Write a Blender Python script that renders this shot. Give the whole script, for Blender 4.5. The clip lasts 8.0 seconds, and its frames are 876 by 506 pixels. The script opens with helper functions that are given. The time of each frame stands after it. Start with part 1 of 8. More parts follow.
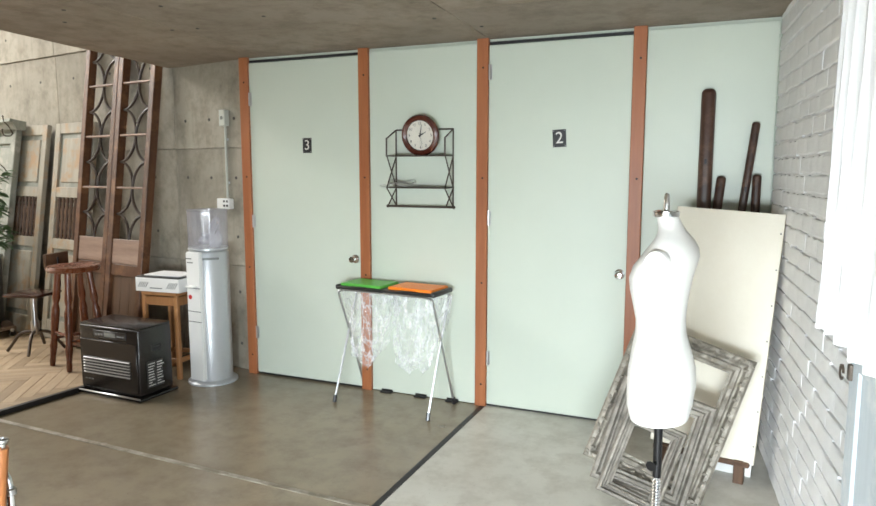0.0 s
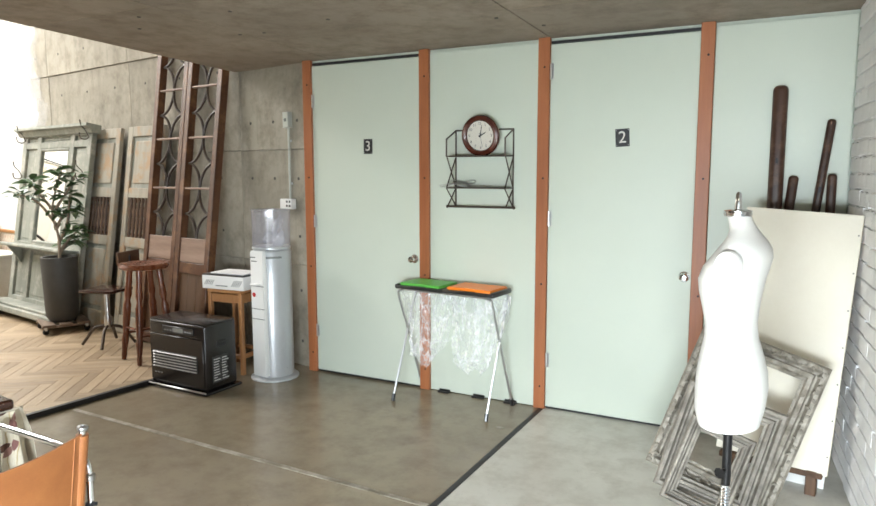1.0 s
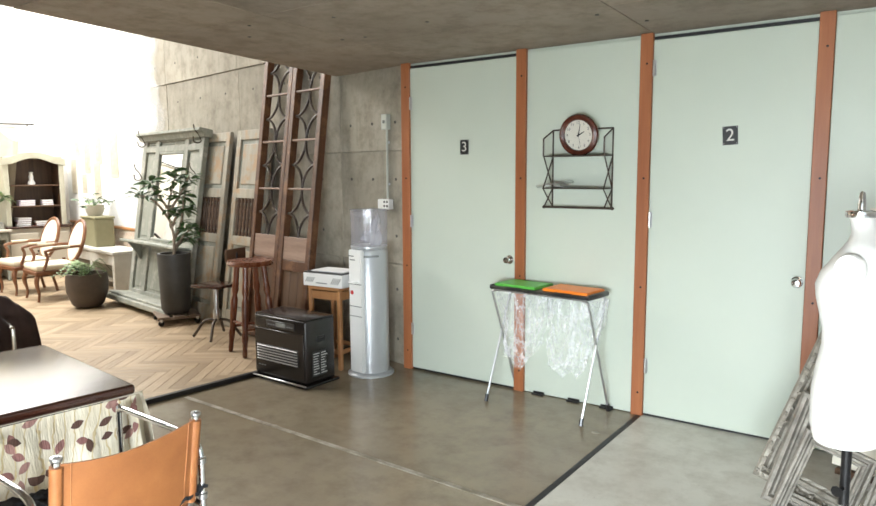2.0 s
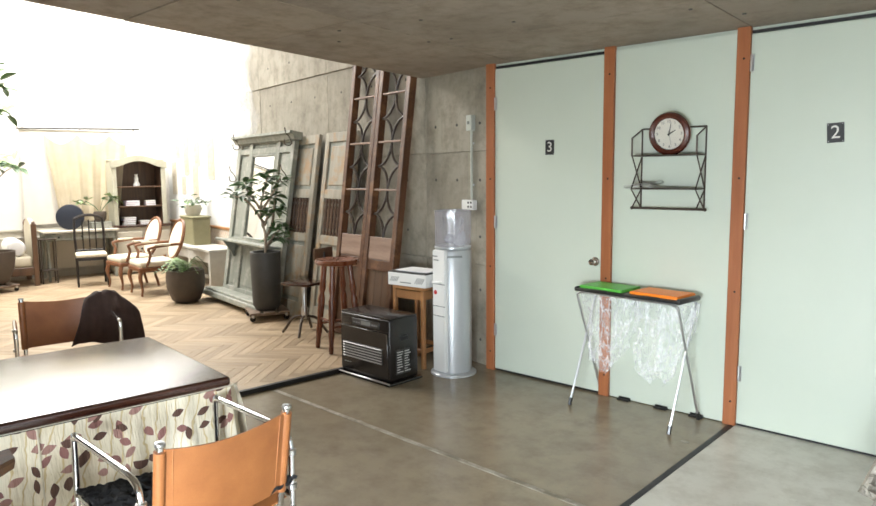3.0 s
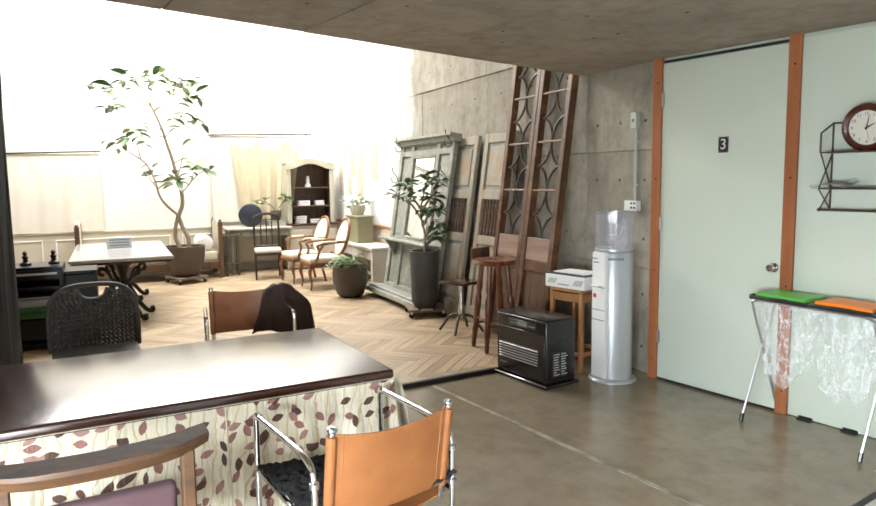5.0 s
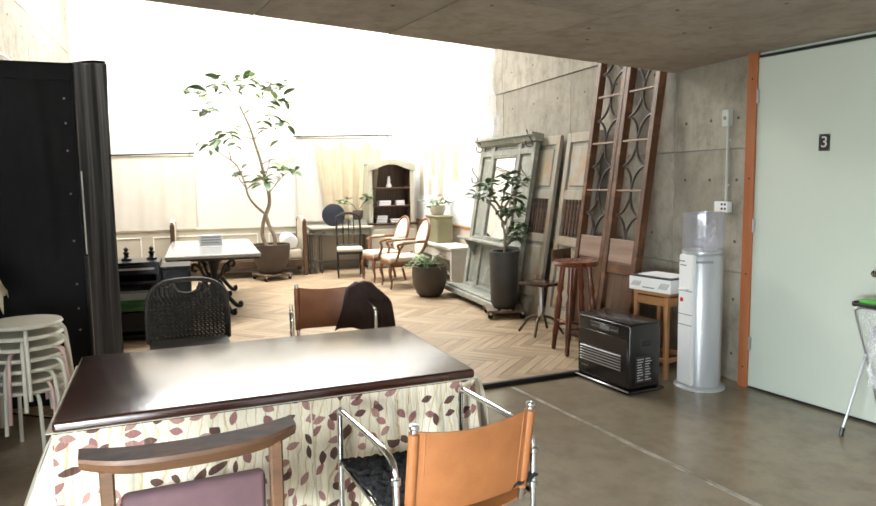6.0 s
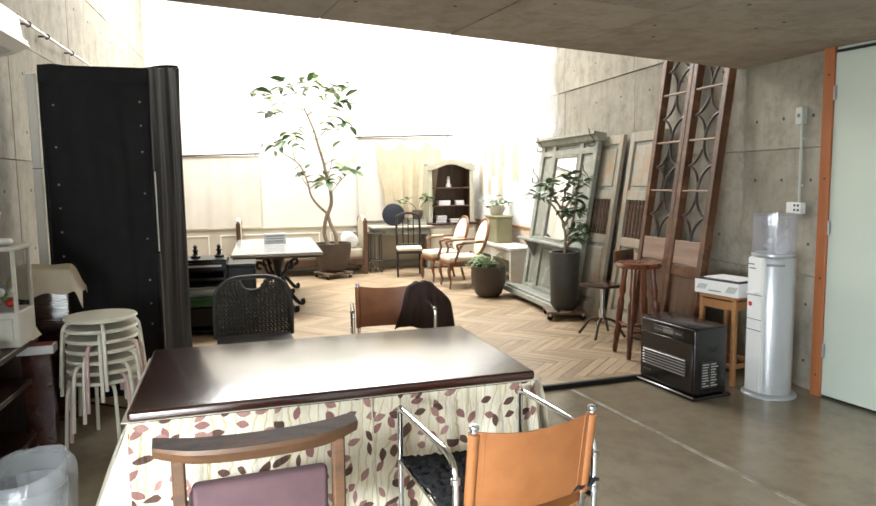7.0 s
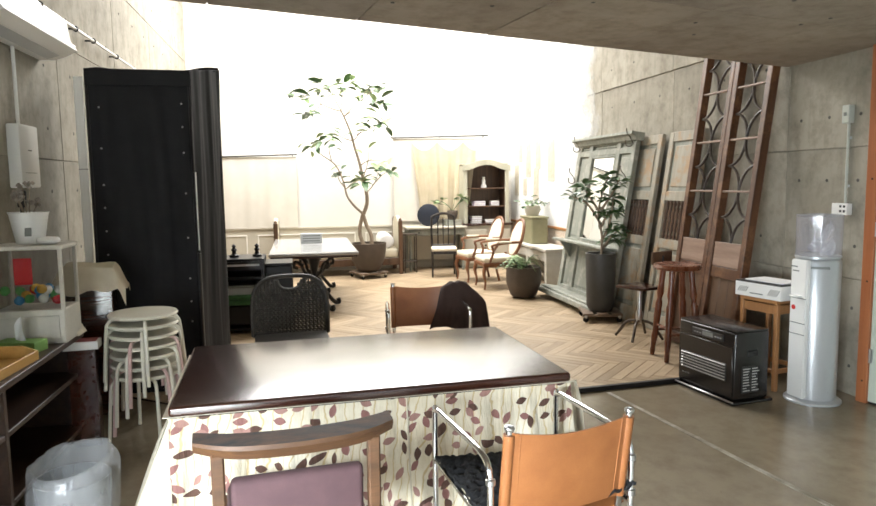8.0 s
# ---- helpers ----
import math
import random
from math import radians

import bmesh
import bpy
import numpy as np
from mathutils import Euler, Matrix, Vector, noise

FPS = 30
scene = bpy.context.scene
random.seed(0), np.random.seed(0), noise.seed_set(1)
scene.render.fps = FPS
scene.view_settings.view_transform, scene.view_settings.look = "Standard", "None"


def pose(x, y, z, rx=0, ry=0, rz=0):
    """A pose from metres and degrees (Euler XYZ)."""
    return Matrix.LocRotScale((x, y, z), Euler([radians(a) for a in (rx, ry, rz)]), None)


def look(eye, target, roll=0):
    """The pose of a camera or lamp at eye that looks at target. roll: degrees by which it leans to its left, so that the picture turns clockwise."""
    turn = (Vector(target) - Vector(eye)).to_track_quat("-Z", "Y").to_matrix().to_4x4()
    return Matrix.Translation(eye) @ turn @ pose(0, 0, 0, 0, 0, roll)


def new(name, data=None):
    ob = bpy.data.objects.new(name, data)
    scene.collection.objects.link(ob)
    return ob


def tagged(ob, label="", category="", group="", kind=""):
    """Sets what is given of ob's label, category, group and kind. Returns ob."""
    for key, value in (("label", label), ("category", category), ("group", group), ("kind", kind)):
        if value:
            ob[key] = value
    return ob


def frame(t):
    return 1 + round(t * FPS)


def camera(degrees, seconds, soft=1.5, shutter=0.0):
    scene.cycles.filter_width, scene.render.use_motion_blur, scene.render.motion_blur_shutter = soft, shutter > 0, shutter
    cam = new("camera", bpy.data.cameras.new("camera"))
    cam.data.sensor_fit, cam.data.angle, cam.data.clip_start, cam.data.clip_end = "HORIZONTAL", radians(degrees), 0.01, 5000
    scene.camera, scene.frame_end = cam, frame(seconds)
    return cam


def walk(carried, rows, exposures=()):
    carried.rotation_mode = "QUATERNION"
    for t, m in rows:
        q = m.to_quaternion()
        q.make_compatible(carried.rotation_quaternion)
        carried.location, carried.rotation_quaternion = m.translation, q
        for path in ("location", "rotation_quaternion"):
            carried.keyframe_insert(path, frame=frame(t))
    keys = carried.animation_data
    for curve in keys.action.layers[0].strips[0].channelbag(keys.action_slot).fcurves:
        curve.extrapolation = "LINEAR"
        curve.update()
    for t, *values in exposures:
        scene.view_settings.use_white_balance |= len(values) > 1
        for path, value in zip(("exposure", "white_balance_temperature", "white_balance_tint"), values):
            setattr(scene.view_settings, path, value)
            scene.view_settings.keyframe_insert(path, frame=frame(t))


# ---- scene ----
cam = camera(65.1, 8.0)
PATH = [
    (0, (0.545, 0.25, 1.659), (-0.24, 2.073, 1.417), 0.0),
    (0.5, (0.534, 0.241, 1.658), (-0.309, 2.039, 1.416), -0.0),
    (1, (0.517, 0.234, 1.647), (-0.412, 1.99, 1.411), -0.1),
    (1.5, (0.514, 0.226, 1.645), (-0.534, 1.914, 1.411), -0.3),
    (2, (0.504, 0.222, 1.64), (-0.654, 1.836, 1.409), -0.3),
    (3.5, (0.49, 0.203, 1.639), (-0.932, 1.591, 1.413), -0.6),
    (4, (0.478, 0.2, 1.637), (-1.017, 1.509, 1.412), -0.6),
    (4.5, (0.471, 0.193, 1.635), (-1.094, 1.418, 1.413), -0.7),
    (6, (0.445, 0.17, 1.628), (-1.308, 1.109, 1.414), -0.8),
    (6.5, (0.446, 0.163, 1.63), (-1.349, 1.019, 1.417), -0.8),
    (7, (0.444, 0.158, 1.63), (-1.383, 0.944, 1.418), -0.8),
    (7.5, (0.443, 0.155, 1.63), (-1.409, 0.882, 1.419), -0.8),
    (8, (0.442, 0.153, 1.628), (-1.423, 0.846, 1.419), -0.8),
]
walk(cam, [(t, look(eye, target, roll)) for t, eye, target, roll in PATH], exposures=[(0.0, -0.32), (4.0, -0.4), (8.0, -0.48)])

# ---- world and lights ----
world = bpy.data.worlds.new("world")
scene.world = world
world.use_nodes = True
_nt = world.node_tree
_sky = _nt.nodes.new("ShaderNodeTexSky")
_sky.sky_type = "NISHITA"
_sky.sun_disc = False
_sky.sun_elevation = radians(50)
_sky.sun_rotation = radians(120)
_sky.air_density, _sky.dust_density = 1.0, 3.0
_nt.links.new(_sky.outputs[0], _nt.nodes["Background"].inputs[0])
_nt.nodes["Background"].inputs[1].default_value = 0.15


def sun_lamp(power, angle, elevation, rotation):
    lamp = bpy.data.lights.new("sun", "SUN")
    lamp.energy, lamp.angle, lamp.color = power, radians(angle), (1, 0.96, 0.9)
    ob = new("sun", lamp)
    e, r = radians(elevation), radians(rotation)
    way = Vector((math.sin(r) * math.cos(e), math.cos(r) * math.cos(e), math.sin(e)))
    ob.matrix_basis = look(way * 20, (0, 0, 0))
    return ob


def area_lamp(name, at, to, w, h, power, colour):
    lamp = bpy.data.lights.new(name, "AREA")
    lamp.shape, lamp.size, lamp.size_y, lamp.energy, lamp.color = "RECTANGLE", w, h, power, colour
    ob = new(name, lamp)
    ob.matrix_basis = look(at, to)
    return ob


sun_lamp(0.8, 12, 50, 120)

# the plan: the old hall is turned by about nine degrees against the green partition
U = Vector((-0.987, 0.161, 0))           # along the concrete wall, away from the partition
V = Vector((-0.161, -0.987, 0))          # out of the concrete wall, into the hall
WALL0 = Vector((-3.07, 4.74, 0))         # where the concrete wall meets the partition
WOOD = 0.03                              # height of the parquet
HALL = 8.45                              # length of the concrete wall
TOPZ = 5.6                               # height of the hall


def hall(s, d, z=WOOD):
    """A place s metres along the concrete wall and d metres out of it."""
    p = WALL0 + U * s + V * d
    return Vector((p.x, p.y, z))


HALL_TURN = math.degrees(math.atan2(V.y, V.x)) + 90   # turn about z of things that face out of the wall (their front is -y)

area_lamp("skylight", hall(6.5, 2.9, TOPZ - 0.02), hall(6.6, 2.5, 0), 3.0, 5.4, 1420, (1, 0.985, 0.96))
area_lamp("window_light", (0.5, -1.66, 1.0), (1.1, 1.0, -3.9), 2.1, 1.3, 1050, (0.83, 0.925, 1.0))
area_lamp("door_light", (1.12, 0.9, 1.05), (-0.9, 2.3, -1.4), 3.0, 1.8, 30, (0.82, 0.93, 1.0))

# ---- materials ----
def mat(name):
    m = bpy.data.materials.new(name)
    m.use_nodes = True
    return m, m.node_tree, m.node_tree.nodes["Principled BSDF"]


def node(nt, kind, **values):
    n = nt.nodes.new(kind)
    for k, v in values.items():
        n.inputs[k.replace("_", " ")].default_value = v
    return n


def coords(nt, scale=(1, 1, 1), rot=(0, 0, 0), what="Object"):
    tc = nt.nodes.new("ShaderNodeTexCoord")
    mp = nt.nodes.new("ShaderNodeMapping")
    mp.inputs["Scale"].default_value = scale
    mp.inputs["Rotation"].default_value = rot
    nt.links.new(tc.outputs[what], mp.inputs["Vector"])
    return mp.outputs[0]


def ramp(nt, fac, stops):
    r = nt.nodes.new("ShaderNodeValToRGB")
    e = r.color_ramp.elements
    while len(e) < len(stops):
        e.new(0.5)
    for el, (p, c) in zip(e, stops):
        el.position, el.color = p, (*c, 1)
    nt.links.new(fac, r.inputs[0])
    return r.outputs[0]


def mix(nt, fac, a, b, how="MIX"):
    m = nt.nodes.new("ShaderNodeMix")
    m.data_type, m.blend_type = "RGBA", how
    for sock, v in ((m.inputs[0], fac), (m.inputs[6], a), (m.inputs[7], b)):
        if isinstance(v, (int, float)):
            sock.default_value = v
        elif isinstance(v, tuple):
            sock.default_value = (*v, 1)
        else:
            nt.links.new(v, sock)
    return m.outputs[2]


def noise_tex(nt, vec, scale, detail=6, rough=0.6):
    n = node(nt, "ShaderNodeTexNoise", Scale=scale, Detail=detail, Roughness=rough)
    nt.links.new(vec, n.inputs["Vector"])
    return n.outputs["Fac"]


def bump(nt, bsdf, height, strength=0.3, distance=0.005):
    b = node(nt, "ShaderNodeBump", Strength=strength, Distance=distance)
    nt.links.new(height, b.inputs["Height"])
    nt.links.new(b.outputs[0], bsdf.inputs["Normal"])


def surface(name, dark, light, scale=6, rough=(0.5, 0.7), stretch=(1, 1, 1), bump_by=0.2, metallic=0.0, fine=60, spread=0.25, dist=0.003):
    """A paint, stone, cloth or metal with variation at two scales."""
    m, nt, b = mat(name)
    v = coords(nt, stretch)
    big, small = noise_tex(nt, v, scale), noise_tex(nt, v, fine, 4, 0.65)
    col = ramp(nt, big, [(0.5 - spread, dark), (0.5 + spread, light)])
    col = mix(nt, ramp(nt, small, [(0.3, (0, 0, 0)), (0.7, (0.3, 0.3, 0.3))]), col, dark)
    nt.links.new(col, b.inputs["Base Color"])
    rr = nt.nodes.new("ShaderNodeMapRange")
    rr.inputs["To Min"].default_value, rr.inputs["To Max"].default_value = rough
    nt.links.new(big, rr.inputs["Value"])
    nt.links.new(rr.outputs[0], b.inputs["Roughness"])
    b.inputs["Metallic"].default_value = metallic
    if bump_by:
        bump(nt, b, small, bump_by, dist)
    return m


def timber(name, dark, light, along=(1, 1, 0.06), scale=14, rough=(0.35, 0.55), vary=0.25, worn=None):
    """Wood with its grain along the short axis of `along`; each piece has a tone of its own."""
    m, nt, b = mat(name)
    v = coords(nt, along)
    g = noise_tex(nt, v, scale, 8, 0.65)
    fine = noise_tex(nt, v, scale * 7, 4, 0.7)
    col = ramp(nt, g, [(0.3, dark), (0.7, light)])
    col = mix(nt, ramp(nt, fine, [(0.35, (0, 0, 0)), (0.75, (0.45, 0.45, 0.45))]), col, dark)
    info = nt.nodes.new("ShaderNodeObjectInfo")
    tone = ramp(nt, info.outputs["Random"], [(0, (1 - vary,) * 3), (1, (1, 1, 1))])
    col = mix(nt, 1.0, col, tone, "MULTIPLY")
    if worn:
        w = noise_tex(nt, coords(nt), 5, 8, 0.7)
        col = mix(nt, ramp(nt, w, [(0.5, (0, 0, 0)), (0.62, (1, 1, 1))]), col, worn)
    nt.links.new(col, b.inputs["Base Color"])
    rr = nt.nodes.new("ShaderNodeMapRange")
    rr.inputs["To Min"].default_value, rr.inputs["To Max"].default_value = rough
    nt.links.new(g, rr.inputs["Value"])
    nt.links.new(rr.outputs[0], b.inputs["Roughness"])
    bump(nt, b, fine, 0.25, 0.002)
    return m


def concrete(name, dark, light, stain, rough=(0.7, 0.9), relief=0.35):
    """Board-cast concrete: cloudy, stained in streaks, with fine pores."""
    m, nt, b = mat(name)
    v = coords(nt)
    big, mid, fine = noise_tex(nt, v, 0.9, 8, 0.6), noise_tex(nt, v, 5, 8, 0.7), noise_tex(nt, v, 70, 5, 0.7)
    col = ramp(nt, big, [(0.3, dark), (0.7, light)])
    col = mix(nt, ramp(nt, mid, [(0.45, (0, 0, 0)), (0.72, (0.85, 0.85, 0.85))]), col, stain)
    streak = noise_tex(nt, coords(nt, (3.5, 3.5, 0.3)), 1.6, 6, 0.65)
    col = mix(nt, ramp(nt, streak, [(0.52, (0, 0, 0)), (0.72, (0.5, 0.5, 0.5))]), col, stain)
    pores = nt.nodes.new("ShaderNodeTexVoronoi")
    pores.inputs["Scale"].default_value = 26
    nt.links.new(v, pores.inputs["Vector"])
    col = mix(nt, ramp(nt, pores.outputs["Distance"], [(0.03, (0.55, 0.55, 0.55)), (0.09, (0, 0, 0))]), col, tuple(c * 0.4 for c in dark))
    nt.links.new(col, b.inputs["Base Color"])
    rr = nt.nodes.new("ShaderNodeMapRange")
    rr.inputs["To Min"].default_value, rr.inputs["To Max"].default_value = rough
    nt.links.new(mid, rr.inputs["Value"])
    nt.links.new(rr.outputs[0], b.inputs["Roughness"])
    bump(nt, b, mix(nt, 0.5, mid, fine), relief, 0.006)
    return m


def plain(name, colour, rough=0.5, metallic=0.0, **more):
    m, nt, b = mat(name)
    b.inputs["Base Color"].default_value = (*colour, 1)
    b.inputs["Metallic"].default_value = metallic
    n = noise_tex(nt, coords(nt), 30, 4)
    rr = nt.nodes.new("ShaderNodeMapRange")
    rr.inputs["To Min"].default_value, rr.inputs["To Max"].default_value = rough * 0.8, min(1, rough * 1.2)
    nt.links.new(n, rr.inputs["Value"])
    nt.links.new(rr.outputs[0], b.inputs["Roughness"])
    for k, v in more.items():
        b.inputs[k.replace("_", " ")].default_value = v
    return m


M = {}
M["concrete"] = concrete("cast_concrete", (0.228, 0.207, 0.163), (0.37, 0.338, 0.27), (0.15, 0.133, 0.101))
M["soffit"] = concrete("soffit_concrete", (0.235, 0.19, 0.145), (0.345, 0.285, 0.222), (0.18, 0.14, 0.10))
_nt = M["soffit"].node_tree
_b = _nt.nodes["Principled BSDF"]
_tone = ramp(_nt, _nt.nodes.new("ShaderNodeNewGeometry").outputs["Random Per Island"], [(0, (0.84, 0.84, 0.85)), (1, (1.0, 0.99, 0.97))])
_nt.links.new(mix(_nt, 1.0, _b.inputs["Base Color"].links[0].from_socket, _tone, "MULTIPLY"), _b.inputs["Base Color"])
M["floor"] = concrete("floor_concrete", (0.205, 0.168, 0.116), (0.27, 0.226, 0.158), (0.162, 0.131, 0.088), rough=(0.12, 0.32), relief=0.05)
M["floor_pale"] = concrete("pale_floor_concrete", (0.46, 0.445, 0.39), (0.60, 0.59, 0.53), (0.37, 0.345, 0.29), rough=(0.25, 0.5), relief=0.06)
M["mint"] = surface("mint_paint", (0.525, 0.575, 0.485), (0.57, 0.615, 0.525), 1.2, (0.38, 0.5), bump_by=0.08, fine=120)
M["post"] = timber("orange_timber", (0.28, 0.085, 0.028), (0.44, 0.16, 0.06), vary=0.15)
M["white_brick"] = surface("white_brick_paint", (0.80, 0.80, 0.80), (0.90, 0.90, 0.90), 9, (0.6, 0.8), bump_by=0.5, fine=55, dist=0.006)
M["plaster"] = surface("white_plaster", (0.64, 0.62, 0.565), (0.74, 0.72, 0.665), 1.5, (0.7, 0.85), bump_by=0.12)
M["wainscot"] = surface("beige_wainscot", (0.42, 0.385, 0.31), (0.52, 0.48, 0.40), 2, (0.5, 0.7), bump_by=0.1)
M["black"] = plain("black_edging", (0.015, 0.014, 0.014), 0.5)
M["dark_wood"] = timber("dark_stained_wood", (0.03, 0.009, 0.005), (0.055, 0.017, 0.009), rough=(0.11, 0.15), vary=0.1, along=(1, 0.06, 1))
_b = M["dark_wood"].node_tree.nodes["Principled BSDF"]
_b.inputs["Specular IOR Level"].default_value = 0.5
_b.inputs["Coat Weight"].default_value, _b.inputs["Coat Roughness"].default_value, _b.inputs["Coat IOR"].default_value = 0.42, 0.13, 1.5
M["table_lacquer"] = timber("polished_table_lacquer", (0.03, 0.009, 0.005), (0.05, 0.016, 0.009), rough=(0.2, 0.23), vary=0.05, along=(1, 0.06, 1))
_b = M["table_lacquer"].node_tree.nodes["Principled BSDF"]
_b.inputs["Specular IOR Level"].default_value = 0.6
_b.inputs["Coat Weight"].default_value, _b.inputs["Coat Roughness"].default_value, _b.inputs["Coat IOR"].default_value = 0.65, 0.19, 1.5
# brown wood darkened: the shade the bench stands in is put into the colour
M["bench_wood"] = timber("shaded_bench_wood", (0.022, 0.011, 0.007), (0.075, 0.038, 0.021), along=(0.06, 1, 1), vary=0.15)
M["brown_wood"] = timber("brown_wood", (0.062, 0.031, 0.016), (0.17, 0.09, 0.046), vary=0.25)
M["red_wood"] = timber("reddish_varnished_wood", (0.075, 0.021, 0.009), (0.23, 0.07, 0.028), rough=(0.2, 0.35), vary=0.2)
M["honey_wood"] = timber("honey_wood", (0.3, 0.13, 0.045), (0.46, 0.23, 0.09), vary=0.15)
M["grey_paint"] = timber("worn_grey_green_paint", (0.19, 0.20, 0.165), (0.30, 0.31, 0.265), vary=0.12, rough=(0.5, 0.7), worn=(0.33, 0.32, 0.275))
M["door_paint"] = timber("worn_pale_paint", (0.27, 0.245, 0.19), (0.40, 0.37, 0.30), vary=0.12, rough=(0.55, 0.75), worn=(0.34, 0.225, 0.13))
M["leather"] = surface("tan_leather", (0.22, 0.075, 0.022), (0.41, 0.16, 0.052), 4, (0.36, 0.5), bump_by=0.15, fine=180, dist=0.001)
M["chrome"] = plain("chrome", (0.75, 0.75, 0.76), 0.12, 1.0)
M["steel"] = plain("brushed_steel", (0.55, 0.55, 0.55), 0.3, 1.0)
M["black_plastic"] = plain("black_plastic", (0.018, 0.017, 0.017), 0.32)
M["heater_brown"] = plain("dark_brown_enamel", (0.013, 0.010, 0.009), 0.24)
M["white_plastic"] = plain("white_plastic", (0.76, 0.76, 0.74), 0.38)
M["silver"] = plain("silver_grey_plastic", (0.44, 0.455, 0.465), 0.3, 0.25)
M["black_cloth"] = surface("black_cloth", (0.011, 0.011, 0.012), (0.018, 0.018, 0.019), 8, (0.6, 0.85), bump_by=0.3, fine=200, dist=0.001)
M["black_cloth"].node_tree.nodes["Principled BSDF"].inputs["Specular IOR Level"].default_value = 0.1
M["brown_cloth"] = surface("dark_brown_fleece", (0.028, 0.014, 0.011), (0.06, 0.034, 0.027), 8, (0.85, 1), bump_by=0.6, fine=160, dist=0.003)
M["cream_cloth"] = surface("cream_cloth", (0.56, 0.50, 0.38), (0.68, 0.63, 0.51), 8, (0.8, 0.95), bump_by=0.3, fine=260, dist=0.001)
M["white_cloth"] = surface("white_cloth", (0.74, 0.74, 0.74), (0.84, 0.84, 0.84), 6, (0.8, 0.95), bump_by=0.2, fine=300, dist=0.001)
M["form_cloth"] = surface("ivory_form_cloth", (0.68, 0.665, 0.62), (0.74, 0.725, 0.69), 5, (0.75, 0.9), bump_by=0.15, fine=350, dist=0.0006)
M["pot_black"] = surface("charcoal_pot", (0.03, 0.03, 0.028), (0.06, 0.058, 0.054), 6, (0.45, 0.65), bump_by=0.2)
M["pot_brown"] = surface("brown_clay_pot", (0.05, 0.036, 0.027), (0.09, 0.067, 0.05), 6, (0.5, 0.7), bump_by=0.2)
M["leaf"] = surface("green_leaf", (0.035, 0.075, 0.025), (0.075, 0.14, 0.05), 12, (0.28, 0.45), bump_by=0.1)
M["leaf_light"] = surface("pale_green_leaf", (0.15, 0.24, 0.09), (0.29, 0.40, 0.19), 12, (0.3, 0.5), bump_by=0.1)
# paler copy of the leaf: daylight shining through is put into its colour
M["backlit_leaf"] = surface("pale_backlit_leaf", (0.20, 0.29, 0.12), (0.38, 0.48, 0.26), 12, (0.3, 0.5), bump_by=0.1)
M["bark"] = surface("pale_bark", (0.2, 0.155, 0.11), (0.33, 0.265, 0.2), 25, (0.8, 0.95), bump_by=0.5)
M["soil"] = surface("dark_soil", (0.025, 0.018, 0.012), (0.06, 0.045, 0.03), 30, (0.9, 1), bump_by=0.8)
M["iron"] = plain("black_iron", (0.016, 0.015, 0.015), 0.45, 0.6)
M["rust_iron"] = surface("dark_bronze_wire", (0.06, 0.045, 0.035), (0.11, 0.085, 0.065), 30, (0.4, 0.6), bump_by=0.3, metallic=0.5)


def glass(name, colour=(1, 1, 1), rough=0.02, alpha=0.18):
    """Thin clear sheet: a little gloss over a see-through film."""
    m, nt, b = mat(name)
    b.inputs["Base Color"].default_value = (*colour, 1)
    b.inputs["Roughness"].default_value = rough
    b.inputs["Alpha"].default_value = alpha
    return m


M["glass"] = glass("clear_glass", (0.03, 0.03, 0.03), alpha=0.1)
M["film"] = glass("clear_plastic_film", (0.95, 0.95, 0.96), 0.06, 0.24)
_nt = M["film"].node_tree
bump(_nt, _nt.nodes["Principled BSDF"], noise_tex(_nt, coords(_nt, (1, 1, 0.35), (0, 0.3, 0)), 11, 2, 0.4), 0.8, 0.05)
# white streaks in the alpha paint the window's glints along the creases
_c1 = ramp(_nt, noise_tex(_nt, coords(_nt, (1, 1, 0.3), (0, 0.35, 0)), 9, 3, 0.5), [(0.46, (0.07,) * 3), (0.5, (0.45,) * 3), (0.52, (0.08,) * 3), (0.62, (0.05,) * 3), (0.635, (0.36,) * 3), (0.65, (0.08,) * 3)])
_c2 = ramp(_nt, noise_tex(_nt, coords(_nt, (1, 1, 0.6), (0, -0.6, 0)), 15, 2, 0.5), [(0.47, (0.0,) * 3), (0.5, (0.25,) * 3), (0.53, (0.0,) * 3)])
_nt.links.new(mix(_nt, 1.0, _c1, _c2, "ADD"), _nt.nodes["Principled BSDF"].inputs["Alpha"])
M["mirror"] = plain("mirror_silver", (0.88, 0.89, 0.88), 0.015, 1.0)


# ---- mesh helpers ----
def to_mesh(name, bm, smooth=False):
    me = bpy.data.meshes.new(name)
    bmesh.ops.recalc_face_normals(bm, faces=bm.faces)
    if smooth:
        for f in bm.faces:
            f.smooth = True
        for e in bm.edges:
            if len(e.link_faces) == 2 and e.calc_face_angle(0) > 0.65:
                e.smooth = False
    bm.to_mesh(me)
    bm.free()
    return me


def part(name, bm, material, parent, label="", smooth=True):
    """Links a bmesh as one mesh object under a thing or a part."""
    ob = new(name, to_mesh(name, bm, smooth))
    ob.data.materials.append(material)
    ob.parent = parent
    if label:
        tagged(ob, label=label)
    return ob


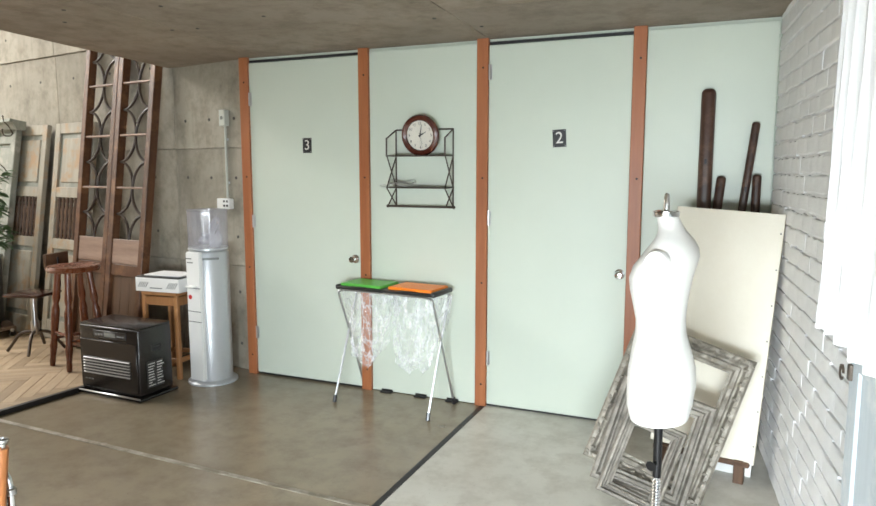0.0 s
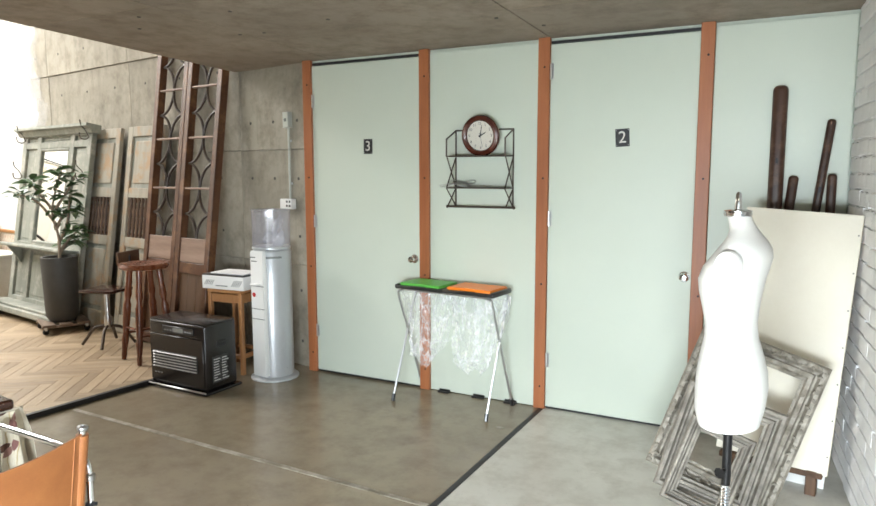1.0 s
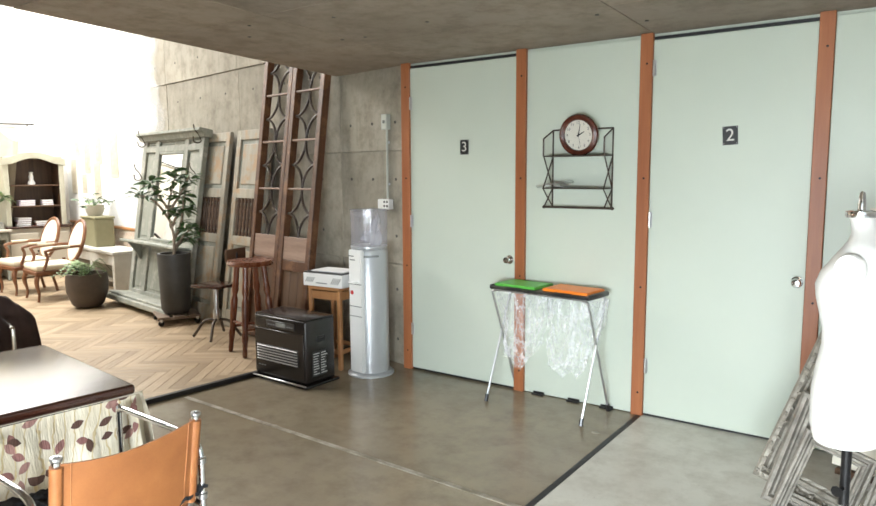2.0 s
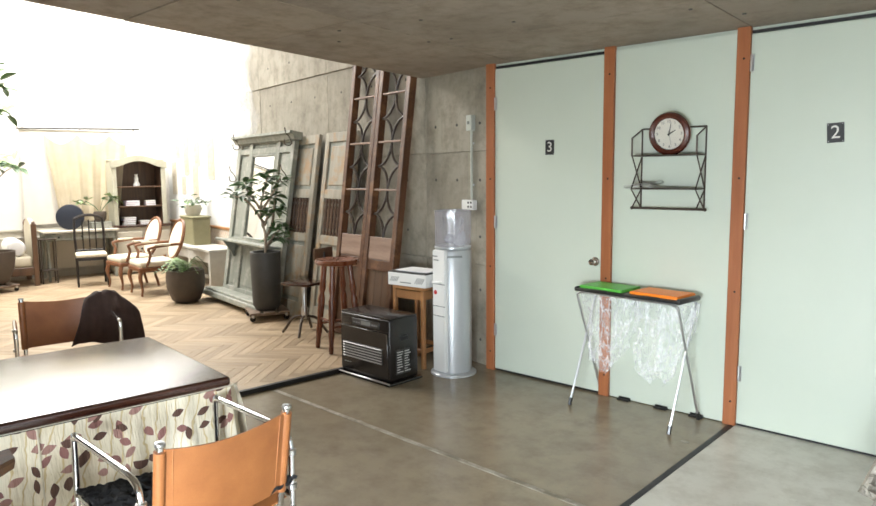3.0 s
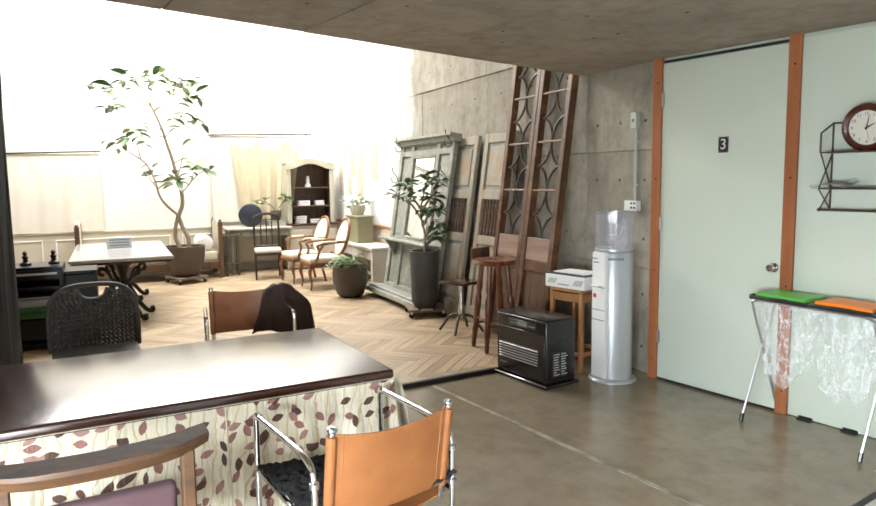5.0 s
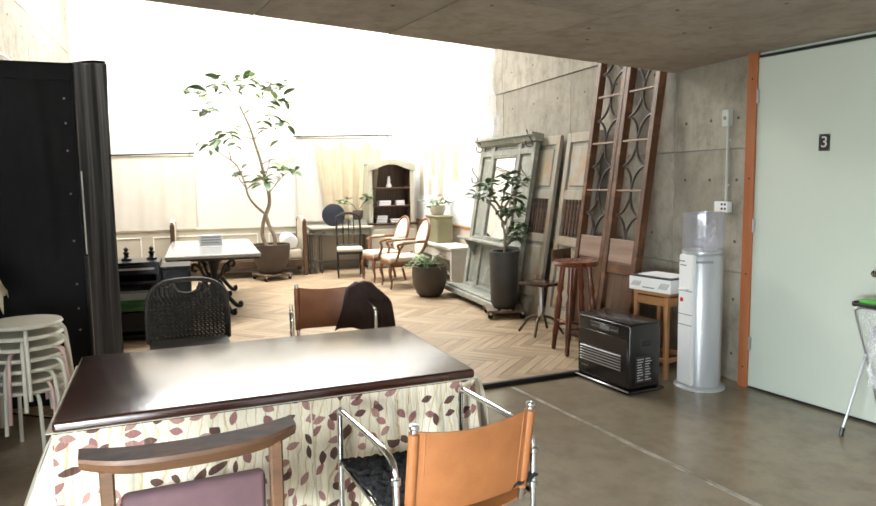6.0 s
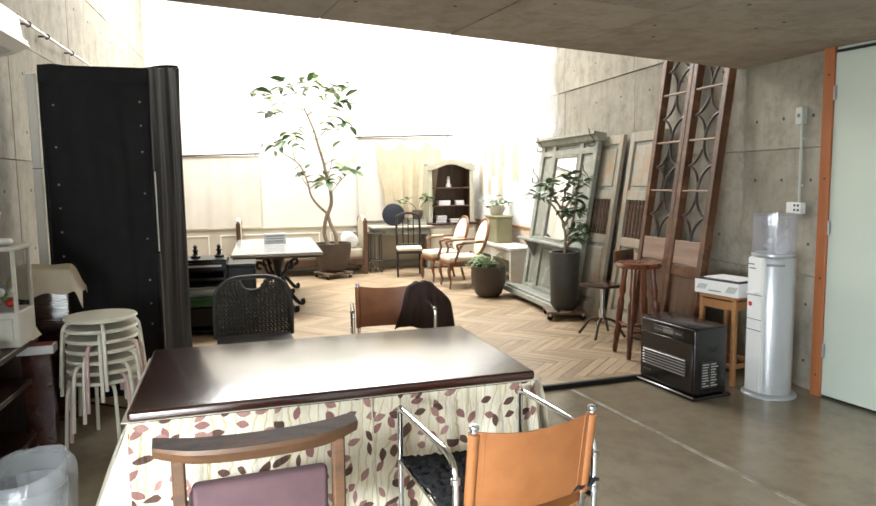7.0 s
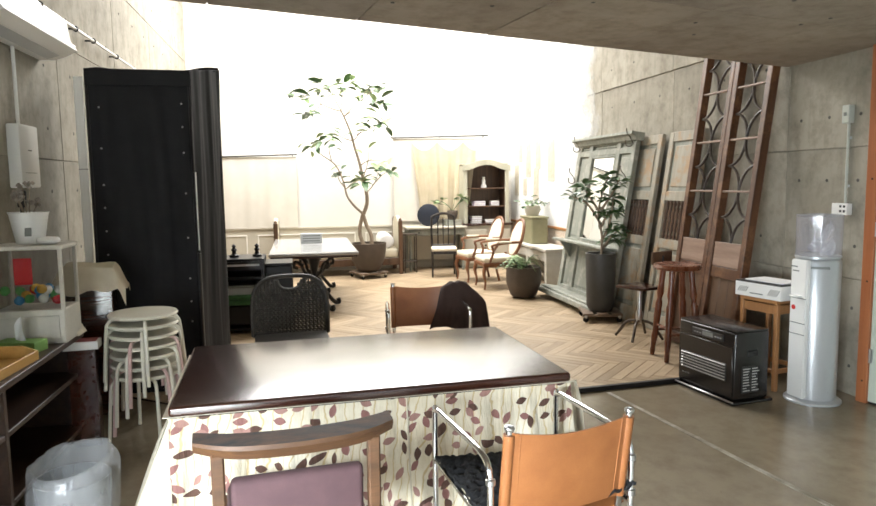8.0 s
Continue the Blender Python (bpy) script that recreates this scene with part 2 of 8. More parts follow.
def thing(name, label, category, m=None, group="", kind=""):
    ob = new(name)
    ob.empty_display_size = 0.1
    tagged(ob, label, category, group, kind)
    if m is not None:
        ob.matrix_basis = m
    return ob


def solo(name, bm, material, label, category, m=None, group="", kind="", smooth=True):
    ob = new(name, to_mesh(name, bm, smooth))
    ob.data.materials.append(material)
    tagged(ob, label, category, group, kind)
    if m is not None:
        ob.matrix_basis = m
    return ob


def box(bm, size, at=(0, 0, 0), bevel=0.0, turn=None, seg=1):
    """A box of that size centred at `at`, with bevelled edges."""
    m = Matrix.Translation(at) @ (turn or Matrix()) @ Matrix.Diagonal((*size, 1))
    made = bmesh.ops.create_cube(bm, size=1, matrix=m)
    if bevel:
        edges = list({e for v in made["verts"] for e in v.link_edges})
        bmesh.ops.bevel(bm, geom=edges, offset=bevel, segments=seg, affect="EDGES", profile=0.5)
    return bm


def boxed(size, at=(0, 0, 0), bevel=0.0, turn=None, seg=1):
    return box(bmesh.new(), size, at, bevel, turn, seg)


def lathe(bm, profile, seg=24, at=(0, 0, 0), squash=1.0, cap=True):
    """Turns a profile of (radius, height) about z."""
    rings = []
    for r, z in profile:
        rings.append([bm.verts.new((at[0] + r * math.cos(2 * math.pi * i / seg), at[1] + squash * r * math.sin(2 * math.pi * i / seg), at[2] + z)) for i in range(seg)])
    for a, b in zip(rings, rings[1:]):
        for i in range(seg):
            bm.faces.new((a[i], a[(i + 1) % seg], b[(i + 1) % seg], b[i]))
    if cap:
        bm.faces.new(rings[0][::-1])
        bm.faces.new(rings[-1])
    return bm


def tube(bm, points, radius, seg=8, closed=False, flat=1.0):
    """A round bar along points; radius is a number or one for each point."""
    pts = [Vector(p) for p in points]
    n = len(pts)
    rad = radius if isinstance(radius, (list, tuple)) else [radius] * n
    rings, side = [], None
    for i, p in enumerate(pts):
        a = pts[(i - 1) % n] if (i or closed) else p
        b = pts[(i + 1) % n] if (i < n - 1 or closed) else p
        way = (b - a).normalized()
        if side is None:
            side = way.orthogonal().normalized()
        side = (side - way * side.dot(way)).normalized()
        up = way.cross(side)
        rings.append([bm.verts.new(p + (side * math.cos(2 * math.pi * k / seg) + up * flat * math.sin(2 * math.pi * k / seg)) * rad[i]) for k in range(seg)])
    pairs = list(zip(rings, rings[1:])) + ([(rings[-1], rings[0])] if closed else [])
    for a, b in pairs:
        for k in range(seg):
            bm.faces.new((a[k], a[(k + 1) % seg], b[(k + 1) % seg], b[k]))
    if not closed:
        bm.faces.new(rings[0][::-1])
        bm.faces.new(rings[-1])
    return bm


def bent(points, steps=5):
    """A smooth line through points."""
    pts = [Vector(p) for p in points]
    out = []
    for i in range(len(pts) - 1):
        p0, p1, p2, p3 = pts[max(i - 1, 0)], pts[i], pts[i + 1], pts[min(i + 2, len(pts) - 1)]
        for k in range(steps):
            t = k / steps
            out.append(0.5 * (2 * p1 + (p2 - p0) * t + (2 * p0 - 5 * p1 + 4 * p2 - p3) * t * t + (3 * p1 - p0 - 3 * p2 + p3) * t ** 3))
    return out + [pts[-1]]


def prism(bm, outline, depth, at=(0, 0, 0), turn=None):
    """An outline of (x, z) made into a slab, `depth` thick along y."""
    m = Matrix.Translation(at) @ (turn or Matrix())
    a = [bm.verts.new(m @ Vector((x, -depth / 2, z))) for x, z in outline]
    b = [bm.verts.new(m @ Vector((x, depth / 2, z))) for x, z in outline]
    bm.faces.new(a)
    bm.faces.new(b[::-1])
    n = len(a)
    for i in range(n):
        bm.faces.new((a[i], a[(i + 1) % n], b[(i + 1) % n], b[i]))
    return bm


def sheet(bm, nu, nv, place, thick=0.0):
    """A cloth or sheet: place(u, v) gives each point, u and v from 0 to 1. thick gives it a back."""
    g = [[bm.verts.new(place(i / nu, j / nv)) for j in range(nv + 1)] for i in range(nu + 1)]
    faces = [bm.faces.new((g[i][j], g[i + 1][j], g[i + 1][j + 1], g[i][j + 1])) for i in range(nu) for j in range(nv)]
    if thick:
        bmesh.ops.recalc_face_normals(bm, faces=faces)
        bmesh.ops.solidify(bm, geom=faces, thickness=thick)
    return bm


def letters(name, text, size, material, parent, m, thick=0.001):
    """Raised writing in the built-in font, as a mesh."""
    cu = bpy.data.curves.new(name, "FONT")
    cu.body, cu.size, cu.extrude, cu.align_x, cu.align_y = text, size, thick, "CENTER", "CENTER"
    tmp = new(name, cu)
    me = bpy.data.meshes.new_from_object(tmp.evaluated_get(bpy.context.evaluated_depsgraph_get()))
    bpy.data.objects.remove(tmp)
    ob = new(name, me)
    me.materials.append(material)
    ob.parent = parent
    ob.matrix_basis = m
    return ob


def wall_slab(name, a, b, z0, z1, thick, material, label, openings=(), holes=()):
    """A wall from a to b, its face on that line and its thickness to the left of the way, with openings (from, to, sill, head)."""
    a, b = Vector((*a, 0)), Vector((*b, 0))
    way = (b - a).normalized()
    out = Vector((-way.y, way.x, 0))
    length = (b - a).length
    bm = bmesh.new()
    xs = sorted({0.0, length, *[o[0] for o in openings], *[o[1] for o in openings]})
    turn = Matrix(((way.x, out.x, 0, 0), (way.y, out.y, 0, 0), (0, 0, 1, 0), (0, 0, 0, 1)))
    for x0, x1 in zip(xs, xs[1:]):
        mid = (x0 + x1) / 2
        spans = [(z0, z1)]
        for o in openings:
            if o[0] <= mid <= o[1]:
                spans = [s for s in ((z0, o[2]), (o[3], z1)) if s[1] - s[0] > 0.001]
        for s0, s1 in spans:
            box(bm, (x1 - x0, thick, s1 - s0), a + way * mid + out * thick / 2 + Vector((0, 0, (s0 + s1) / 2)), turn=turn)
    bmesh.ops.remove_doubles(bm, verts=bm.verts, dist=0.0005)
    return solo(name, bm, material, label, "wall", kind="structure", smooth=False)


# ---- the large structure ----
GY = 4.70                                 # face of the green partition
bm = boxed((60, 60, 0.2), (-5, 2, -0.1))
solo("floor", bm, M["floor"], "polished grey-brown concrete floor with faint cracks", "floor", kind="structure", smooth=False)


def soffit():
    """The low concrete ceiling of cast panels; it rises a little away from the partition."""
    bm = bmesh.new()
    pts = [(-3.95, 4.85, 2.525), (1.7, 4.85, 2.525), (1.7, -2.2, 2.789), (-3.95, -2.2, 2.789)]
    low = [bm.verts.new(p) for p in pts]
    high = [bm.verts.new((p[0], p[1], p[2] + 0.45)) for p in pts]
    bm.faces.new(low)
    bm.faces.new(high)
    for i in range(4):
        bm.faces.new((low[i], low[(i + 1) % 4], high[(i + 1) % 4], high[i]))
    lean = math.atan2(-0.264, 7.05)
    for i in range(4):
        for j in range(8):
            x0, x1 = max(-3.94, -4.6 + 1.8 * i), min(1.6, -2.8 + 1.8 * i)
            y1 = 4.85 - 0.9 * j
            y0 = max(y1 - 0.9, -2.19)
            if x1 - x0 < 0.1 or y1 - y0 < 0.1:
                continue
            z = 2.525 + (4.85 - (y0 + y1) / 2) * 0.264 / 7.05
            box(bm, (x1 - x0 - 0.009, y1 - y0 - 0.009, 0.012), ((x0 + x1) / 2, (y0 + y1) / 2, z - 0.005 - 0.0015 * ((i * 3 + j) % 3)), 0.0, Matrix.Rotation(lean, 4, "X"))
    body = len(bm.faces)
    rnd = random.Random(14)
    for _ in range(26):
        x, y = rnd.uniform(-3.8, 0.6), rnd.uniform(0.5, 4.6)
        lathe(bm, [(0.012, -0.002), (0.012, 0.004)], 8, (x, y, 2.525 + (4.85 - y) * 0.264 / 7.05 - 0.0135))
    for f in list(bm.faces)[body:]:
        f.material_index = 1
    made = solo("ceiling", bm, M["soffit"], "low cast concrete ceiling with board joints", "ceiling", kind="structure", smooth=False)
    made.data.materials.append(M["plug"])
    return made


M["plug"] = plain("dark_tie_plug", (0.07, 0.066, 0.056), 0.9)
soffit()
p0, p1 = hall(-0.1, 0), hall(HALL, 0)
concrete_wall = wall_slab("wall_concrete", p1.xy, p0.xy, 0, TOPZ, 0.25, M["concrete"], "tall cast concrete wall with tie holes and stains")
q0, q1 = hall(HALL, -0.1), hall(HALL, 5.85)
far_wall = wall_slab("wall_far", q0.xy, q1.xy, 0, TOPZ, -0.25, M["plaster"], "tall white plastered end wall, bright with skylight")
left_wall = wall_slab("wall_left", (q1.x, q1.y), (1.6, -1.95), 0, TOPZ, -0.25, M["concrete"], "cast concrete wall with board joints", openings=[(11.4, 14.0, 0.05, 2.1)])
brick_wall = wall_slab("wall_brick", (0.755, 4.72), (1.42, -2.05), 0, 2.8, 0.22, M["white_brick"], "white-painted brick wall with uneven courses", openings=[(2.1, 5.6, 0.0, 2.25)])
wall_slab("wall_partition", (-3.07, GY + 0.02), (0.9, GY + 0.02), 0, 2.53, 0.12, M["mint"], "mint-green painted partition wall")
# roof of the hall round its skylight
bm = bmesh.new()
for s0, s1, d0, d1 in ((-1, 4.3, -0.3, 6.2), (4.3, 8.8, -0.3, 0.1), (4.3, 8.8, 5.75, 6.3), (8.0, 8.8, 0.1, 5.75)):
    c = hall((s0 + s1) / 2, (d0 + d1) / 2, TOPZ + 0.1)
    box(bm, (s1 - s0, d1 - d0, 0.2), c, turn=Matrix.Rotation(math.atan2(U.y, U.x), 4, "Z"))
solo("hall_ceiling", bm, M["plaster"], "white hall ceiling round a skylight", "ceiling", kind="structure", smooth=False)
# upstand above the edge of the low ceiling
bm = boxed((0.2, 7.9, 2.75), (-3.7, 1.5, 4.35))
solo("wall_upper", bm, M["plaster"], "white upper wall above the low ceiling", "wall", kind="structure", smooth=False)


def cast_panels(wall, place, turn, s_marks, z_marks, step_out, holes):
    """Formwork panels with open joints on a wall, and the plugs of the ties in them."""
    for i, (s0, s1) in enumerate(zip(s_marks, s_marks[1:])):
        for j, (z0, z1) in enumerate(zip(z_marks, z_marks[1:])):
            t = 0.012 + 0.0015 * ((2 * i + j) % 3) + step_out(j)
            bm = boxed((s1 - s0 - 0.006, t, z1 - z0 - 0.006), (0, 0, 0), 0.003)
            ob = part("panel", bm, M["concrete"], wall, smooth=False)
            p = place((s0 + s1) / 2, t / 2, (z0 + z1) / 2)
            ob.matrix_basis = pose(*p, 0, 0, turn)
            for k in range(holes):
                for zz in (0.25, 0.75):
                    q = place(s0 + (k + 0.5) * (s1 - s0) / holes, t + 0.0005, z0 + zz * (z1 - z0))
                    h = part("tie_hole", lathe(bmesh.new(), [(0.013, 0), (0.013, 0.002), (0.010, 0.002), (0.008, 0.0005)], 10), M["plug"], wall)
                    h.matrix_basis = pose(*q, 90, 0, turn)


cast_panels(concrete_wall, hall, HALL_TURN, [-0.05, 0.85, 2.65, 4.45, 6.25, 8.05, 8.44], [0, 0.87, 1.83, 2.77, 3.7, 4.6, 5.6], lambda j: 0.012 if j > 2 else 0.0, 3)
LA, LB = Vector((q1.x, q1.y, 0)), Vector((1.6, -1.95, 0))
LW = (LB - LA).normalized()
LN = Vector((-LW.y, LW.x, 0))
LEFT_TURN = math.degrees(math.atan2(LW.y, LW.x)) + 180


def leftwall(s, d, z=0.0):
    """A place s metres along the left wall from the hall's far corner and d metres out of it."""
    p = LA + LW * s + LN * d
    return Vector((p.x, p.y, z))


cast_panels(left_wall, leftwall, LEFT_TURN, [0.02, 1.2, 3.0, 4.8, 6.6, 8.4, 10.2, 11.38], [0, 0.87, 1.83, 2.77, 3.7, 4.6, 5.6], lambda j: 0.0, 3)
# parquet bed with its black edge
c = hall(4.75, 3.0, 0.012)
BED = [(-3.984, -3.0), (-4.29, 1.2), (-3.24, 2.6), (-3.24, 3.0), (3.72, 3.0), (3.72, -3.0)]    # its outline; the near edge runs askew
bm = bmesh.new()
_low = [bm.verts.new((x, y, -0.011)) for x, y in BED]
_high = [bm.verts.new((x, y, 0.001)) for x, y in BED]
bm.faces.new(_low)
bm.faces.new(_high)
for i in range(len(BED)):
    j = (i + 1) % len(BED)
    bm.faces.new((_low[i], _low[j], _high[j], _high[i]))
wood_floor = solo("wood_floor", bm, M["dark_wood"], "worn oak herringbone parquet floor", "floor", pose(c.x, c.y, 0.012, 0, 0, math.degrees(math.atan2(U.y, U.x))), kind="structure", smooth=False)
# floor joint, painted line and scuffs on the concrete
solo("floor_slab", boxed((2.7, 7.2, 0.005), (0.34, 1.2, 0.0)), M["floor_pale"], "paler grey concrete floor bay beyond the joint", "floor", kind="structure", smooth=False)
solo("floor_joint", boxed((0.035, 5.6, 0.004), (-1.015, 1.86, 0.0025)), M["black"], "dark joint across the concrete floor", "joint", kind="structure", smooth=False)
M["pale_line"] = surface("worn_pale_paint_line", (0.16, 0.135, 0.095), (0.36, 0.33, 0.27), 7, (0.5, 0.7), spread=0.10)
solo("floor_line", boxed((2.85, 0.034, 0.003), (-2.47, 3.1, 0.0015), turn=Matrix.Rotation(-0.025, 4, "Z")), M["pale_line"], "worn pale line across the concrete floor", "line", kind="structure", smooth=False)
for x, y in ((-2.15, 3.09), (-1.95, 3.085), (-1.13, 4.2), (-2.9, 3.12)):
    solo("floor_patch", lathe(bmesh.new(), [(0.03, 0), (0.026, 0.003)], 9, squash=0.6), M["pale_line"], "small pale filler patch in the concrete floor", "patch", pose(x, y, 0.001), kind="structure")
# black step edge of the parquet
solo("floor_edge", boxed((0.035, 4.2, 0.036), (0, 0, 0.018)), M["black"], "black edging strip along the parquet", "edging", pose(*hall(0.598, 2.1, 0), 0, 0, HALL_TURN + 4.17), kind="structure", smooth=False)


# ---- partition: doors, posts, signs ----
def post(x):
    t = thing("post", "orange-brown timber post screwed to the mint-green partition", "post", pose(x, GY, 0), group="posts of the partition")
    part("board", boxed((0.08, 0.034, 2.52), (0, -0.017, 1.26), 0.003), M["post"], t, smooth=False)
    for z in (0.16, 0.88, 1.6, 2.33):
        part("screw", lathe(bmesh.new(), [(0.007, 0), (0.007, 0.002), (0.004, 0.003)], 8), M["iron"], t).matrix_basis = pose(0.006, -0.034, z, 90)
    return t


for x in (-3.008, -1.945, -1.035, -0.022):
    post(x)


def hinge(parent, x, z):
    bm = tube(bmesh.new(), [(x, -0.026, z - 0.05), (x, -0.026, z + 0.05)], 0.007, 8)
    box(bm, (0.016, 0.004, 0.1), (x + 0.008, -0.020, z))
    part("hinge", bm, M["steel"], parent, "steel butt hinge")


def knob(parent, x, z):
    k = part("knob", lathe(bmesh.new(), [(0.033, 0), (0.033, 0.006), (0.013, 0.012), (0.012, 0.03), (0.024, 0.038), (0.028, 0.05), (0.022, 0.064), (0.008, 0.067)], 20), M["chrome"], parent, "round steel door knob")
    k.matrix_basis = pose(x, -0.018, z, 90)


def plank_door(name, x0, x1, label, hinges, hx, kx):
    t = thing(name, label, "door", pose(0, GY, 0), kind="structure")
    part("leaf", boxed((x1 - x0, 0.034, 2.455), ((x0 + x1) / 2, 0.001, 1.245), 0.002), M["mint"], t, smooth=False)
    for z in hinges:
        hinge(t, hx, z)
    knob(t, kx, 0.995)
    part("head_gap", boxed((x1 - x0, 0.02, 0.016), ((x0 + x1) / 2, 0.002, 2.489)), M["black"], t, "dark gap above the door", smooth=False)
    part("foot_gap", boxed((x1 - x0, 0.02, 0.012), ((x0 + x1) / 2, 0.004, 0.008)), M["black"], t, "dark gap under the door", smooth=False)
    return t


plank_door("door_1", -2.966, -1.987, "tall mint-green flush door with a steel knob, shut", (0.35, 1.25, 2.2), -2.960, -2.034)
plank_door("door_2", -0.993, -0.064, "tall wide mint-green flush door with a steel knob, shut", (0.35, 1.33, 2.3), -0.987, -0.103)
t = thing("wall_panel", "mint-green fixed panel between two doors", "panel", kind="structure")
part("board", boxed((0.826, 0.03, 2.49), (-1.49, GY + 0.003, 1.25), 0.002), M["mint"], t, smooth=False)
t = thing("wall_panel", "mint-green fixed panel in the corner by the brick wall", "panel", kind="structure")
part("board", boxed((0.72, 0.03, 2.49), (0.38, GY + 0.003, 1.25), 0.002), M["mint"], t, smooth=False)
for x in (-1.78, -1.5, -1.25):
    b = thing("floor_bracket", "flat black bracket at the foot of the partition", "bracket", pose(x, GY - 0.03, 0), group="brackets at the partition")
    part("plate", boxed((0.09, 0.04, 0.012), (0, 0, 0.006), 0.002), M["black_plastic"], b, smooth=False)
    part("lip", boxed((0.09, 0.006, 0.022), (0, 0.012, 0.011), 0.001), M["black_plastic"], b, smooth=False)
M["sign_black"] = surface("scuffed_black_enamel", (0.012, 0.012, 0.012), (0.03, 0.03, 0.03), 20, (0.35, 0.6))
M["sign_white"] = surface("worn_white_paint", (0.6, 0.58, 0.52), (0.75, 0.73, 0.68), 40, (0.5, 0.7))
for x, z, digit, w, tilt in ((-2.441, 1.838, "3", 0.078, 0), (-0.51, 1.858, "2", 0.088, -3)):
    t = thing("number_sign", "small black plate with a white digit on a mint door", "sign", pose(x, GY - 0.016, z, 0, tilt, 0), group="door numbers")
    part("plate", boxed((w, 0.004, 0.112), (0, -0.002, 0), 0.001), M["sign_black"], t, smooth=False)
    letters("digit", digit, 0.105, M["sign_white"], t, pose(0, -0.0045, 0, 90))
    for sx in (-1, 1):
        for sz in (-1, 1):
            part("nail", lathe(bmesh.new(), [(0.003, 0), (0.002, 0.002)], 6), M["steel"], t).matrix_basis = pose(sx * w * 0.42, -0.004, sz * 0.048, 90)


# ---- wire shelf with clock ----
def wire_shelf():
    t = thing("wire_shelf", "small bronze wire wall shelf with two boards and a rail", "shelf", pose(-1.69, GY - 0.016, 1.40))
    w, d, wire = 0.44, 0.15, 0.006
    for name, pts in (("back_frame", [(0, 0, 0), (0, 0, 0.535), (w, 0, 0.535), (w, 0, 0)]),):
        bm = bmesh.new()
        for a, b in zip(pts, pts[1:]):
            tube(bm, [a, b], wire, 6)
        part(name, bm, M["rust_iron"], t)
    for x in (0, w):
        bm = bmesh.new()
        tube(bm, [(x, 0, 0.535), (x, -d, 0.47), (x, -d, 0.35)], wire, 6)
        tube(bm, [(x, -d, 0.36), (x, 0, 0.13), (x, -d * 0.9, 0.0)], wire * 0.8, 6)
        tube(bm, [(x, 0, 0.35), (x, -d, 0.13), (x, 0, 0.0)], wire * 0.8, 6)
        part("side_frame", bm, M["rust_iron"], t)
    for z in (0.35, 0.13):
        bm = bmesh.new()
        box(bm, (w, d, 0.008), (w / 2, -d / 2, z + 0.002), 0.002)
        part("shelf_board", bm, M["rust_iron"], t)
    bm = tube(bmesh.new(), [(-0.03, -d * 0.5, 0.0), (w + 0.035, -d * 0.5, 0.0)], 0.008, 8)
    part("towel_rail", bm, M["rust_iron"], t)
    for x in (-0.03, w + 0.035):
        part("finial", lathe(bmesh.new(), [(0.004, -0.012), (0.012, -0.004), (0.012, 0.004), (0.004, 0.012)], 8), M["rust_iron"], t).matrix_basis = pose(x, -d * 0.5, 0, 0, 90, 0)
    c = thing("wire_coil", "loose coil of thin wire lying on a shelf", "wire", pose(-1.69, GY - 0.016, 1.40))
    rnd = random.Random(4)
    bm = bmesh.new()
    for k in range(5):
        pts = [(0.02 + 0.09 * math.cos(a + k) * (1 + 0.2 * rnd.random()) + 0.02 * k, -0.09 + 0.05 * math.sin(a + k), 0.142 + 0.02 * k * 0.4 + 0.012 * math.sin(2 * a + k)) for a in [i * 0.45 for i in range(13)]]
        tube(bm, pts, 0.0018, 5)
    tube(bm, bent([(0.05, -0.1, 0.142), (0.14, -0.11, 0.146), (0.22, -0.1, 0.142), (0.3, -0.08, 0.143)]), 0.0018, 5)
    part("strand", bm, M["steel"], c)


wire_shelf()
M["clock_wood"] = timber("dark_cherry_wood", (0.05, 0.012, 0.007), (0.12, 0.03, 0.016), rough=(0.18, 0.3), vary=0)
M["dial"] = plain("cream_dial", (0.74, 0.70, 0.60), 0.5)


